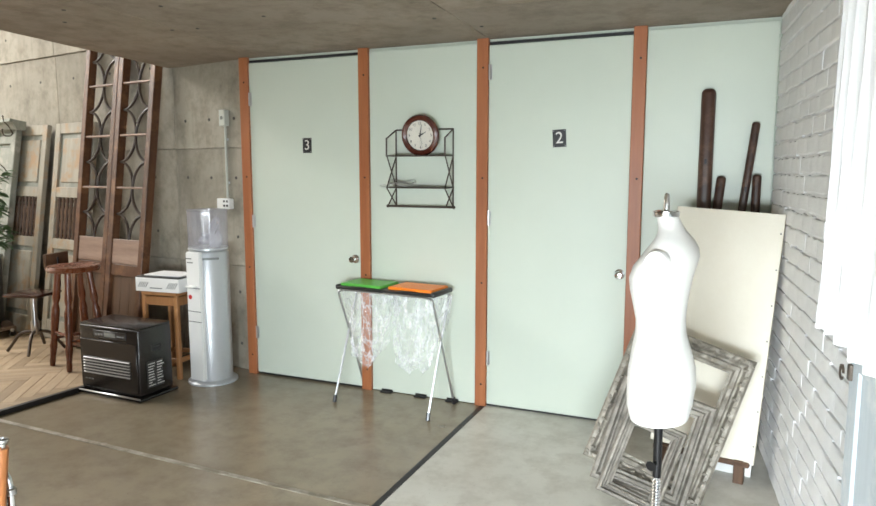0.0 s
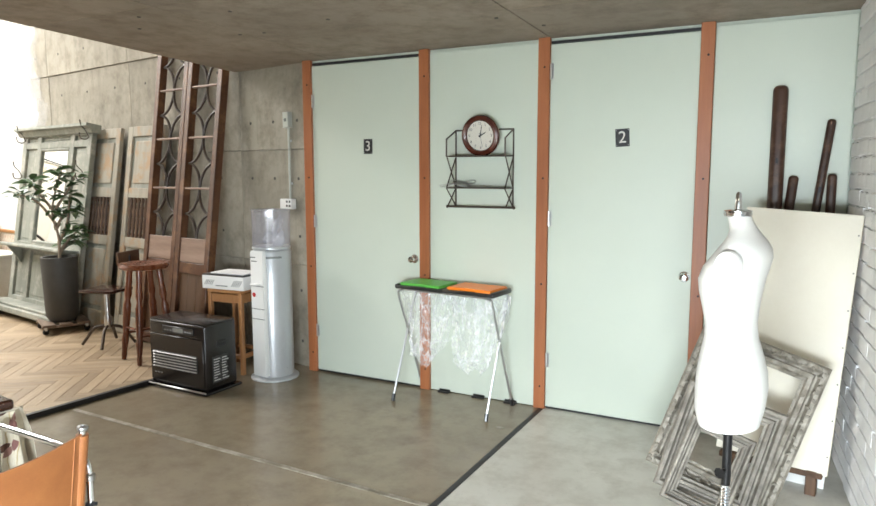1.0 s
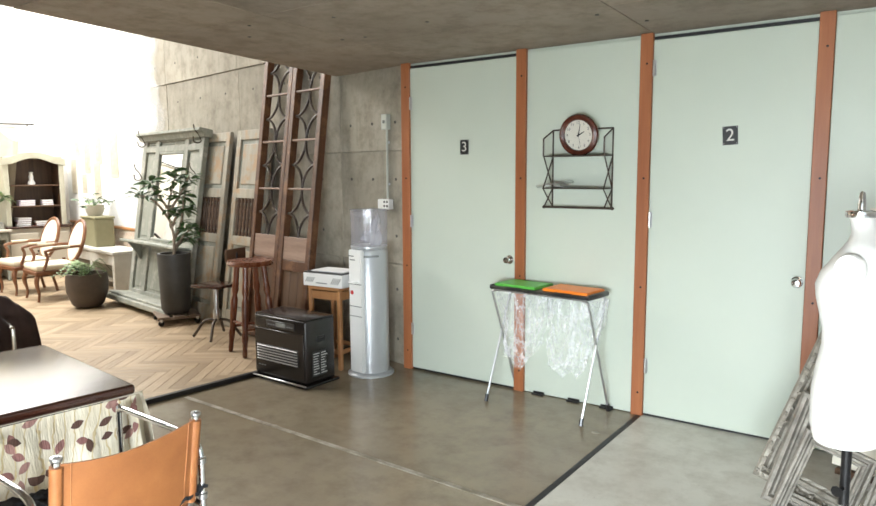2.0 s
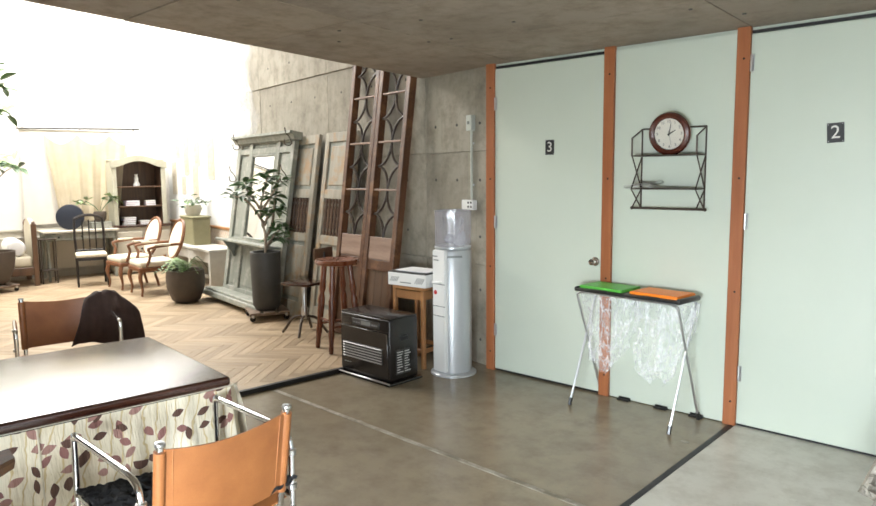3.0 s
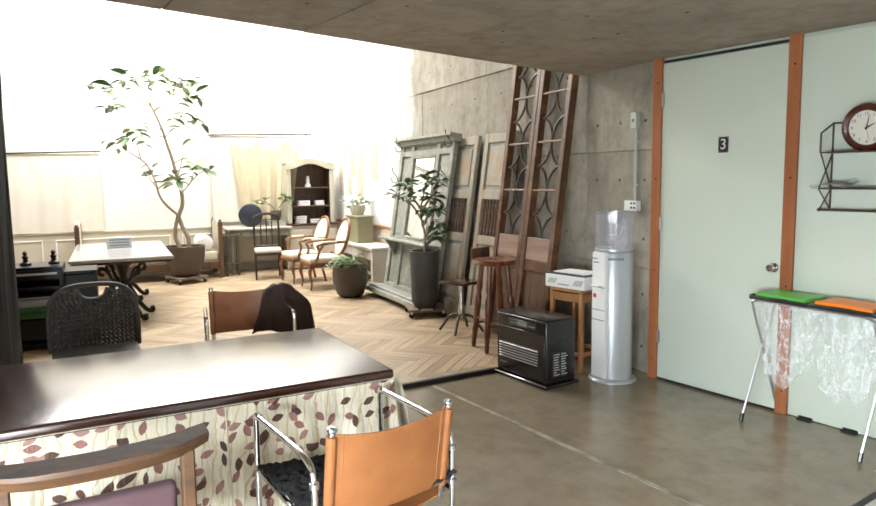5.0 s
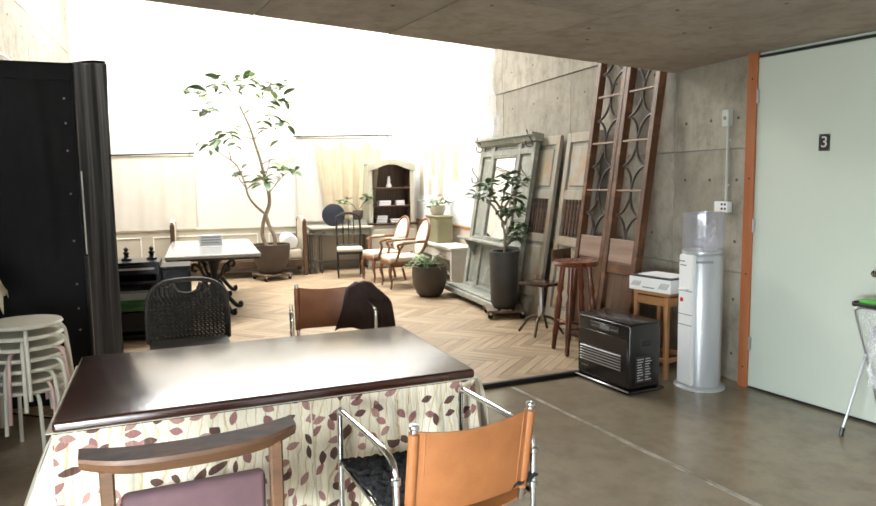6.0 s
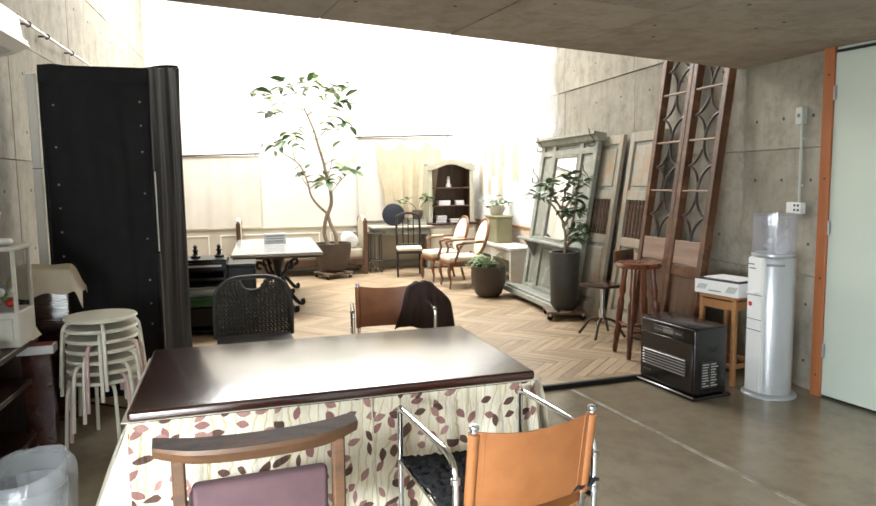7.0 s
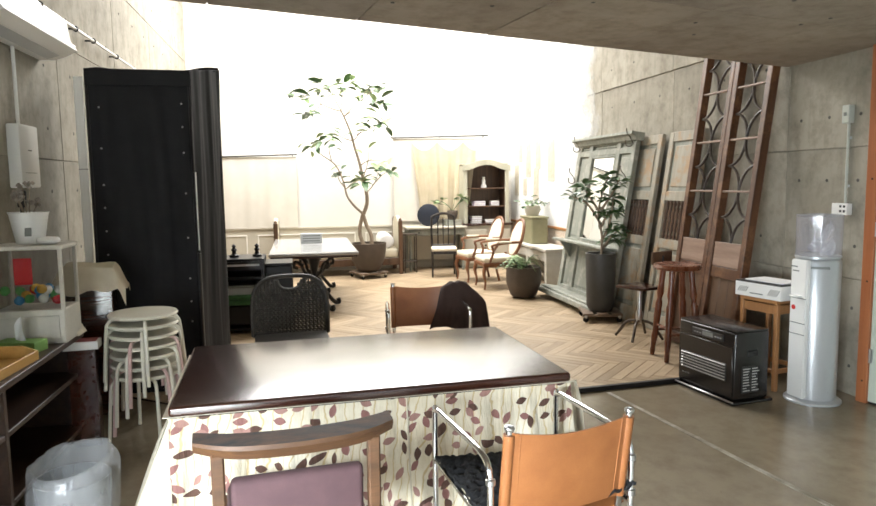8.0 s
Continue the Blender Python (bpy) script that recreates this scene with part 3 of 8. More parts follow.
def clock():
    t = thing("wall_clock", "round cherry-wood wall clock with a cream dial", "clock", pose(-1.46, GY - 0.085, 1.893, 7))
    ring = [(0.105, 0.0), (0.137, 0.004), (0.142, 0.018), (0.135, 0.034), (0.118, 0.042), (0.103, 0.034), (0.1, 0.02)]
    part("rim", lathe(bmesh.new(), ring, 48, cap=False), M["clock_wood"], t).matrix_basis = pose(0, 0, 0, 90)
    part("dial", lathe(bmesh.new(), [(0.137, 0.0), (0.137, 0.006), (0.106, 0.012), (0.106, 0.02)], 40), M["dial"], t).matrix_basis = pose(0, 0, 0, 90)
    for n in range(12):
        a = radians(30 * (n + 1))
        letters("numeral", str(n + 1), 0.026, M["sign_black"], t, pose(0.082 * math.sin(a), -0.0212, 0.082 * math.cos(a), 90), 0.0004)
    for ang, ln, w in ((62, 0.05, 0.006), (12, 0.075, 0.004)):
        bm = prism(bmesh.new(), [(-w, -0.012), (w, -0.012), (w * 0.4, ln), (-w * 0.4, ln)], 0.0012)
        part("clock_hand", bm, M["sign_black"], t, smooth=False).matrix_basis = pose(0, -0.0225, 0, 0, ang, 0)
    part("second_pointer", prism(bmesh.new(), [(-0.001, -0.02), (0.001, -0.02), (0.0006, 0.08), (-0.0006, 0.08)], 0.0008), M["iron"], t, smooth=False).matrix_basis = pose(0, -0.024, 0, 0, 170, 0)
    part("pivot", lathe(bmesh.new(), [(0.006, 0), (0.005, 0.004)], 10), M["iron"], t).matrix_basis = pose(0, -0.021, 0, 90)
    g = part("glass", lathe(bmesh.new(), [(0.104, 0.028), (0.06, 0.0305), (0.002, 0.0315)], 32, cap=False), M["glass"], t, "clear glass cover")
    g.matrix_basis = pose(0, 0, 0, 90)
    g.visible_shadow = False


clock()


# ---- folding stand with two bin bags ----
M["lid_green"] = plain("green_plastic", (0.10, 0.42, 0.06), 0.4)
M["lid_orange"] = plain("orange_plastic", (0.85, 0.23, 0.015), 0.4)
M["alu"] = plain("pale_aluminium", (0.62, 0.63, 0.64), 0.32, 0.9)


def bag(parent, x0, x1, seed):
    rnd = random.Random(seed)
    ph = [rnd.random() * 6 for _ in range(6)]

    def place(u, v):
        a = 2 * math.pi * u
        full = 1 - 0.28 * v + 0.12 * math.sin(3.1 * v + ph[0])
        w, dd = (x1 - x0) / 2 * full, 0.12 * (1 - 0.4 * v)
        k = 1 + (0.05 + 0.1 * v) * math.sin(5 * a + ph[1] + 3 * v) + 0.05 * math.sin(11 * a + ph[2] - 5 * v) + 0.03 * math.sin(19 * a + 14 * v + ph[3])
        cx, cy = math.cos(a), math.sin(a)
        cx, cy = math.copysign(abs(cx) ** 0.7, cx), math.copysign(abs(cy) ** 0.7, cy)
        shut = 1 - max(0, v - 0.86) / 0.14 * 0.55
        z = 0.81 - 0.55 * v - 0.03 * v * math.sin(2 * a + ph[4])
        p = Vector(((x0 + x1) / 2 + w * k * cx * shut + 0.03 * math.sin(4 * v + ph[5]), dd * k * cy * shut, z + 0.008 * math.sin(9 * a + 20 * v)))
        crush = abs(noise.noise(p * 14 + Vector((seed, 0, 0)))) + 0.6 * abs(noise.noise(p * 31 + Vector((0, seed, 0))))
        return p + Vector((cx, cy, 0)) * (0.026 * crush - 0.01) * min(1, 4 * v)

    bm = sheet(bmesh.new(), 72, 34, place)
    bmesh.ops.remove_doubles(bm, verts=bm.verts, dist=0.0004)
    ob = part("bag", bm, M["film"], parent, "crumpled clear plastic bag")
    ob.visible_shadow = False
    return ob


def bin_stand():
    t = thing("bag_stand", "folding metal bin-bag stand with green and orange lids", "bin", pose(-1.622, 4.485, 0, 0, 0, -5.5))
    for x in (-0.385, 0.385):
        for s in (-1, 1):
            side = math.copysign(1, x)
            bm = tube(bmesh.new(), bent([(x, 0.185 * s, 0.02), (x * 0.995, 0.02 * s, 0.45), (x * 1.0, -0.105 * s, 0.76), (x - 0.012 * side, -0.118 * s, 0.80), (x - 0.05 * side, -0.12 * s, 0.812)], 4), 0.0085, 8)
            leg = part("leg", bm, M["alu"], t)
            part("rubber_foot", tube(bmesh.new(), [(x, 0.19 * s, 0.0), (x, 0.176 * s, 0.05)], 0.014, 8), M["black_plastic"], leg)
    bm = bmesh.new()
    for s in (-1, 1):
        tube(bm, [(-0.36, -0.12 * s, 0.812), (0.36, -0.12 * s, 0.812)], 0.007, 8)
    for x in (-0.36, 0.0, 0.36):
        tube(bm, [(x, -0.12, 0.812), (x, 0.12, 0.812)], 0.007, 8)
    part("top_frame", bm, M["alu"], t)
    for x, m, lab, dz in ((-0.2, "lid_green", "green plastic lid", 0.0), (0.2, "lid_orange", "orange plastic lid", 0.004)):
        tray = part("lid_frame", boxed((0.40, 0.275, 0.022), (x, 0, 0.828 + dz), 0.009, seg=2), M["black_plastic"], t, "black plastic rim")
        part("rim_end", boxed((0.035, 0.27, 0.036), (x + math.copysign(0.188, x), 0, 0.83 + dz), 0.014, seg=3), M["black_plastic"], tray)
        # a thin slab with a scooped front edge to lift it by
        rim = [(-0.172, 0.115), (-0.172, -0.128), (-0.1, -0.13), (-0.07, -0.112), (0.07, -0.112), (0.1, -0.13), (0.172, -0.128), (0.172, 0.115)]
        lid = prism(bmesh.new(), rim, 0.02, (x, 0, 0.848 + dz), Matrix.Rotation(radians(90), 4, "X"))
        bmesh.ops.bevel(lid, geom=lid.edges[:], offset=0.006, segments=2, affect="EDGES")
        part("lid", lid, M[m], tray, lab)
        part("grip", boxed((0.13, 0.018, 0.018), (x, -0.128, 0.834 + dz), 0.006, seg=2), M["black_plastic"], tray)
    bag(t, -0.385, -0.03, 3)
    bag(t, 0.03, 0.385, 8)


bin_stand()


# ---- fan heater ----
M["alu_dull"] = plain("dull_metal", (0.3, 0.29, 0.28), 0.4, 0.7)
M["panel_grey"] = plain("grey_display", (0.2, 0.21, 0.2), 0.25)
M["print_white"] = plain("white_print", (0.6, 0.6, 0.58), 0.6)


def heater():
    w, d, h = 0.60, 0.31, 0.525
    t = thing("fan_heater", "dark brown kerosene fan heater standing on concrete", "heater", pose(-3.585, 3.935, 0, 0, 0, -1))
    part("base_plate", boxed((w + 0.04, d + 0.06, 0.022), (0, 0, 0.014), 0.009, seg=2), M["heater_brown"], t)
    part("base_trim", boxed((w + 0.036, 0.012, 0.012), (0, -d / 2 - 0.024, 0.027), 0.004), M["steel"], t, "thin bright base trim")
    part("body", boxed((w, d, h - 0.03), (0, 0, 0.03 + (h - 0.03) / 2), 0.018, seg=3), M["heater_brown"], t)
    part("top", boxed((w - 0.01, d - 0.01, 0.014), (0, 0, h + 0.004), 0.006, seg=2), M["heater_brown"], t)
    part("front_panel", boxed((w - 0.03, 0.012, 0.36), (0, -d / 2 - 0.004, 0.24), 0.004), M["heater_brown"], t)
    con = part("control_panel", boxed((0.33, 0.012, 0.055), (0.02, -d / 2 - 0.003, 0.465), 0.003), M["black_plastic"], t)
    part("display", boxed((0.11, 0.004, 0.032), (0.03, -d / 2 - 0.010, 0.467)), M["panel_grey"], con, "grey display window", smooth=False)
    for x in (-0.11, -0.08, -0.05, 0.11, 0.135, 0.16):
        part("button", boxed((0.016, 0.004, 0.010), (x, -d / 2 - 0.010, 0.462), 0.001), M["panel_grey"], con, smooth=False)
    g = part("grille", boxed((w - 0.12, 0.008, 0.13), (-0.015, -d / 2 - 0.010, 0.225), 0.002), M["black"], t, smooth=False)
    for k in range(6):
        part("slat", boxed((w - 0.13, 0.010, 0.004), (-0.015, -d / 2 - 0.016, 0.17 + 0.022 * k), 0.001, Matrix.Rotation(0.5, 4, "X")), M["alu_dull"], g, "bright metal slat", smooth=False)
    for k in range(3):
        part("slot", boxed((0.02, 0.004, 0.008), (-0.23 + 0.03 * k, -d / 2 - 0.011, 0.12)), M["panel_grey"], t, smooth=False)
    hd = part("side_recess", boxed((0.006, 0.09, 0.045), (w / 2 + 0.001, 0.0, 0.37), 0.002), M["black"], t, smooth=False)
    part("handle", boxed((0.008, 0.07, 0.012), (w / 2 + 0.004, 0.0, 0.383), 0.003), M["black_plastic"], hd)
    lab = part("label_sheet", boxed((0.002, 0.15, 0.2), (w / 2 + 0.001, -0.02, 0.18)), M["black_plastic"], t, smooth=False)
    rnd = random.Random(2)
    for k in range(9):
        for yy in (-0.06, 0.02):
            ln = 0.03 + 0.035 * rnd.random()
            part("print_bar", boxed((0.0012, ln, 0.007), (w / 2 + 0.0026, yy - 0.02 + ln / 2, 0.098 + 0.02 * k)), M["print_white"], lab, smooth=False)


heater()


# ---- water cooler ----
M["clear"] = glass("smoky_clear_acrylic", (0.36, 0.355, 0.40), 0.09, 0.4)
M["clear"].node_tree.nodes["Principled BSDF"].inputs["Specular IOR Level"].default_value = 1.0
M["bag_film"] = glass("cloudy_bag_film", (0.6, 0.6, 0.64), 0.2, 0.38)


def cooler():
    t = thing("water_cooler", "tall silver-white water cooler with a clear top cover", "cooler", pose(-3.19, 4.41, 0, 0, 0, 8))
    part("foot", lathe(bmesh.new(), [(0.19, 0), (0.19, 0.012), (0.165, 0.03)], 40), M["silver"], t)
    bm = lathe(bmesh.new(), [(0.152, 0.03), (0.152, 1.02), (0.146, 1.035), (0.14, 1.04)], 48)
    part("body", bm, M["silver"], t)
    fp = prism(bmesh.new(), [(-0.075, 0.0), (0.075, 0.0), (0.075, 1.0), (-0.075, 1.0)], 0.05, (0, 0, 0.035), Matrix.Rotation(radians(-13), 4, "Z") @ Matrix.Translation((0, -0.138, 0)))
    bmesh.ops.bevel(fp, geom=fp.edges[:], offset=0.008, segments=2, affect="EDGES")
    f = part("front_panel", fp, M["white_plastic"], t, "flat white front panel")
    turn = Matrix.Rotation(radians(-13), 4, "Z")
    for z, hh in ((0.76, 0.006), (0.58, 0.005), (0.5, 0.005)):
        part("seam", boxed((0.145, 0.004, hh), turn @ Vector((0, -0.164, z)), turn=turn), M["panel_grey"], f, smooth=False)
    part("tap", boxed((0.08, 0.05, 0.012), turn @ Vector((0.0, -0.182, 0.775)), 0.004, turn), M["white_plastic"], f)
    part("red_mark", lathe(bmesh.new(), [(0.018, 0), (0.018, 0.002)], 14), plain("red_print", (0.5, 0.02, 0.02), 0.5), f, "small red round mark").matrix_basis = turn @ pose(-0.035, -0.164, 0.69, 90)
    for z, x in ((0.985, -0.04), (0.955, -0.025)):
        part("print_bar", boxed((0.06, 0.002, 0.008), turn @ Vector((x, -0.164, z)), turn=turn), M["panel_grey"], f, smooth=False)
    tb = Matrix.Rotation(radians(39), 4, "Z")
    part("badge", boxed((0.12, 0.008, 0.016), tb @ Vector((0, -0.152, 0.985)), 0.002, tb), M["panel_grey"], t, smooth=False)
    part("collar", lathe(bmesh.new(), [(0.135, 1.04), (0.15, 1.045), (0.15, 1.06), (0.135, 1.065)], 40), M["silver"], t)

    def fluted(u, v):
        a = 2 * math.pi * u
        r = 0.146 + 0.0035 * v + 0.0022 * math.sin(13 * a)
        return Vector((r * math.cos(a), r * math.sin(a), 1.055 + 0.293 * v))

    g = part("cover", sheet(bmesh.new(), 156, 3, fluted), M["clear"], t, "clear acrylic bottle cover")
    g.visible_shadow = False
    part("cover_rim", lathe(bmesh.new(), [(0.146, 1.34), (0.153, 1.342), (0.153, 1.352), (0.146, 1.354)], 40, cap=False), M["clear"], t)

    def film(u, v):
        a = -0.9 + 3.6 * u
        r = 0.105 + 0.025 * math.sin(7 * u + 3 * v) + 0.012 * math.sin(17 * u - 9 * v)
        return Vector((r * math.cos(a), r * math.sin(a), 1.07 + 0.24 * v * (0.7 + 0.3 * math.sin(5 * u))))

    ob = part("liner", sheet(bmesh.new(), 36, 14, film), M["bag_film"], t, "crumpled clear plastic liner")
    ob.visible_shadow = False


cooler()


# ---- sockets and conduit on the concrete ----
M["conduit_grey"] = plain("grey_green_conduit", (0.42, 0.44, 0.39), 0.45)


def conduit():
    t = thing("wall_switch", "grey switch box on a pale conduit, fixed to concrete", "switch", pose(*hall(0.19, 0.014, 0), 0, 0, HALL_TURN))
    part("pipe", tube(bmesh.new(), [(0, -0.016, 1.42), (0, -0.016, 2.03)], 0.010, 10), M["conduit_grey"], t)
    b = part("switch_box", boxed((0.07, 0.05, 0.13), (0, -0.026, 2.07), 0.005), M["conduit_grey"], t)
    part("button", boxed((0.024, 0.008, 0.026), (0, -0.053, 2.07), 0.002), M["panel_grey"], b, smooth=False)
    for z in (1.55, 1.9):
        part("clip", boxed((0.045, 0.006, 0.018), (0, -0.006, z), 0.002), M["silver"], t, smooth=False)
    s = part("socket_box", boxed((0.15, 0.05, 0.085), (-0.02, -0.026, 1.38), 0.005), M["white_plastic"], t)
    for x in (-0.005, 0.03):
        for z in (1.365, 1.40):
            part("outlet", boxed((0.022, 0.004, 0.018), (x, -0.052, z), 0.002), M["black_plastic"], s, smooth=False)


conduit()


# ---- dress form ----
def dress_form():
    bm = bmesh.new()
    seg, rings = 40, []
    #      z, half depth, half width, forward
    rows = [(0.728, 0.082, 0.11, 0.0), (0.735, 0.098, 0.13, 0.0), (0.79, 0.110, 0.148, 0.0), (0.87, 0.115, 0.155, -0.004), (0.93, 0.112, 0.15, -0.003),
            (1.0, 0.099, 0.132, 0.002), (1.06, 0.085, 0.112, 0.006), (1.11, 0.083, 0.108, 0.009), (1.16, 0.089, 0.118, 0.013), (1.22, 0.099, 0.132, 0.016),
            (1.265, 0.105, 0.14, 0.014), (1.31, 0.102, 0.144, 0.0), (1.345, 0.092, 0.143, -0.018), (1.375, 0.078, 0.135, -0.027), (1.40, 0.062, 0.118, -0.030),
            (1.42, 0.050, 0.095, -0.028), (1.44, 0.044, 0.068, -0.022), (1.46, 0.041, 0.053, -0.014), (1.48, 0.039, 0.046, -0.006), (1.497, 0.038, 0.044, 0.002)]
    for z, a, b, f in rows:
        rings.append([bm.verts.new((f * -1 - a * math.cos(2 * math.pi * i / seg), b * math.sin(2 * math.pi * i / seg), z)) for i in range(seg)])
    for p, q in zip(rings, rings[1:]):
        for i in range(seg):
            bm.faces.new((p[i], p[(i + 1) % seg], q[(i + 1) % seg], q[i]))
    bm.faces.new(rings[0])
    bm.faces.new(rings[-1])
    for s in (-1, 1):
        r = []
        for k, rr in ((0.0, 0.054), (0.016, 0.053), (0.022, 0.049), (0.024, 0.012)):
            r.append([bm.verts.new(((0.04 if s < 0 else -0.005) + rr * 0.88 * math.cos(2 * math.pi * i / 20), s * (0.142 + k), 1.33 + rr * math.sin(2 * math.pi * i / 20))) for i in range(20)])
        for p, q in zip(r, r[1:]):
            for i in range(20):
                bm.faces.new((p[i], p[(i + 1) % 20], q[(i + 1) % 20], q[i]))
        bm.faces.new(r[-1])
    first = len(bm.faces)
    lathe(bm, [(0.044, 1.488), (0.047, 1.492), (0.047, 1.508), (0.03, 1.513), (0.013, 1.515), (0.012, 1.535), (0.009, 1.568), (0.004, 1.574)], 20, (-0.004, 0, 0))
    lathe(bm, [(0.012, 0.3), (0.012, 0.5)], 12)
    for k in range(12):
        lathe(bm, [(0.014, 0.49 - 0.012 * k), (0.017, 0.484 - 0.012 * k), (0.014, 0.479 - 0.012 * k)], 12)
    second = len(bm.faces)
    lathe(bm, [(0.016, 0.5), (0.016, 0.74)], 12)
    lathe(bm, [(0.019, 0.12), (0.019, 0.36)], 12)
    tube(bm, [(0, 0, 0.56), (0, -0.05, 0.56), (0.0, -0.055, 0.56)], [0.007, 0.007, 0.02], 8)
    for k in range(4):
        a = k * math.pi / 2 + 0.5
        tube(bm, bent([(0, 0, 0.2), (0.12 * math.cos(a), 0.12 * math.sin(a), 0.14), (0.26 * math.cos(a), 0.26 * math.sin(a), 0.018)]), 0.016, 8)
    me_faces = list(bm.faces)
    for i, f in enumerate(me_faces):
        f.material_index = 0 if i < first else (1 if i < second else 2)
    ob = solo("dress_form", bm, M["form_cloth"], "ivory cloth dress form on a black adjustable stand", "dress form", pose(0.325, 2.86, 0, 0, 0, -20))
    ob.data.materials.append(M["chrome"])
    ob.data.materials.append(M["iron"])
    return ob


dress_form()


# ---- boards, frames and timber in the brick corner ----
M["board_cream"] = surface("cream_board", (0.66, 0.61, 0.50), (0.74, 0.70, 0.60), 2, (0.6, 0.75), bump_by=0.08)
M["board_white"] = surface("white_board", (0.68, 0.68, 0.66), (0.78, 0.78, 0.76), 2, (0.5, 0.7), bump_by=0.08)
M["silver_frame"] = surface("worn_silver_gilt", (0.10, 0.083, 0.06), (0.50, 0.46, 0.385), 18, (0.45, 0.7), bump_by=0.7, fine=90, metallic=0.15)
M["grey_frame"] = surface("weathered_grey_wood", (0.085, 0.072, 0.056), (0.42, 0.385, 0.325), 13, (0.6, 0.85), stretch=(1, 1, 1), bump_by=0.8, fine=60)


def leaning_board(name, w, h, x, y, lean, rz, mat_name, label, z=0.0, tacks=True, ry=0.0):
    t = thing(name, label, "board", pose(x, y, z, -lean, ry, rz))
    part("face", boxed((w, 0.012, h), (0, 0, h / 2), 0.002), M[mat_name], t, smooth=False)
    for sx in (-1, 1):
        part("batten", boxed((0.03, 0.022, h), (sx * (w / 2 - 0.016), 0.018, h / 2), 0.002), M["honey_wood"], t, smooth=False)
    if tacks:
        for k in range(7):
            part("tack", lathe(bmesh.new(), [(0.004, 0), (0.003, 0.002)], 6), M["iron"], t).matrix_basis = pose(w / 2 - 0.012, -0.006, 0.1 + k * (h - 0.2) / 6, 90)


leaning_board("canvas_board", 0.54, 1.32, 0.44, 4.11, 5, -10, "board_cream", "large cream board leaning in the brick corner", 0.13, ry=3)
leaning_board("white_board", 0.5, 1.1, 0.45, 4.22, 4, -10, "board_white", "plain white board leaning behind a cream one", 0.0, False, ry=3)
t = thing("trestle", "low dark wooden trestle behind leaning boards", "trestle", pose(0.44, 4.12, 0, 0, 0, -10))
for x in (-0.2, 0.2):
    part("leg", boxed((0.05, 0.05, 0.13), (x, 0, 0.065), 0.004), M["brown_wood"], t, smooth=False)
part("beam", boxed((0.5, 0.05, 0.03), (0, 0.0, 0.112), 0.004), M["brown_wood"], t, smooth=False)


def picture_frame(name, w, h, b, m, mat_name, label, carved=True):
    """An empty moulded frame with mitred sides; its foot is at the origin, leaning by m."""
    t = thing(name, label, "frame", m)
    knob_mesh = to_mesh("carving", lathe(bmesh.new(), [(0.016, -0.006), (0.014, 0.002), (0.006, 0.010)], 6, squash=0.55))
    knob_mesh.materials.append(M[mat_name])
    steps = [(0.0, 0.0), (0.0, 0.03), (0.12, 0.05), (0.3, 0.052), (0.42, 0.024), (0.52, 0.022), (0.6, 0.042), (0.78, 0.036), (0.86, 0.016), (1.0, 0.012), (1.0, 0.0)]
    corner = [(-w / 2, 0), (w / 2, 0), (w / 2, h), (-w / 2, h)]
    for i in range(4):
        (ax, az), (bx, bz) = corner[i], corner[(i + 1) % 4]
        way = Vector((bx - ax, 0, bz - az)).normalized()
        inn = Vector((-way.z, 0, way.x))
        bm = bmesh.new()
        n = 18
        g = []
        for k in range(n + 1):
            row = []
            for f, up in steps:
                start, end = Vector((ax, 0, az)) + (inn + way) * f * b, Vector((bx, 0, bz)) + (inn - way) * f * b
                p = start.lerp(end, k / n)
                wob = 0.006 * math.sin(k * 2.2) * (1 if 0.1 < f < 0.9 else 0) if carved else 0
                row.append(bm.verts.new(p + Vector((0, -up - wob, 0))))
            g.append(row)
        for k in range(n):
            for j in range(len(steps) - 1):
                bm.faces.new((g[k][j], g[k + 1][j], g[k + 1][j + 1], g[k][j + 1]))
            bm.faces.new((g[k][0], g[k][-1], g[k + 1][-1], g[k + 1][0]))
        bm.faces.new(g[0])
        bm.faces.new(g[-1][::-1])
        part("rail" if i % 2 == 0 else "stile", bm, M[mat_name], t, smooth=False)
        if carved:
            for k in range(20):
                p = Vector((ax, 0, az)).lerp(Vector((bx, 0, bz)), (k + 0.5) / 20) + inn * b * (0.2 if k % 2 else 0.34) + Vector((0, -0.05, 0))
                ob = new("carving", knob_mesh)
                ob.parent = t
                ob.matrix_basis = pose(*p, 90, 40 * k, 0)
    return t


picture_frame("picture_frame", 0.60, 0.78, 0.10, pose(0.17, 3.69, 0.092, -21, 17, -4), "silver_frame", "ornate empty silver-gilt picture frame leaning in a corner")
picture_frame("picture_frame", 0.46, 0.54, 0.085, pose(0.165, 3.59, 0.065, -19, 15, 0), "grey_frame", "weathered grey empty picture frame leaning behind a dress form", False)
picture_frame("picture_frame", 0.30, 0.42, 0.06, pose(0.13, 3.50, 0.06, -22, 19, 3), "grey_frame", "small weathered empty frame inside larger ones", False)


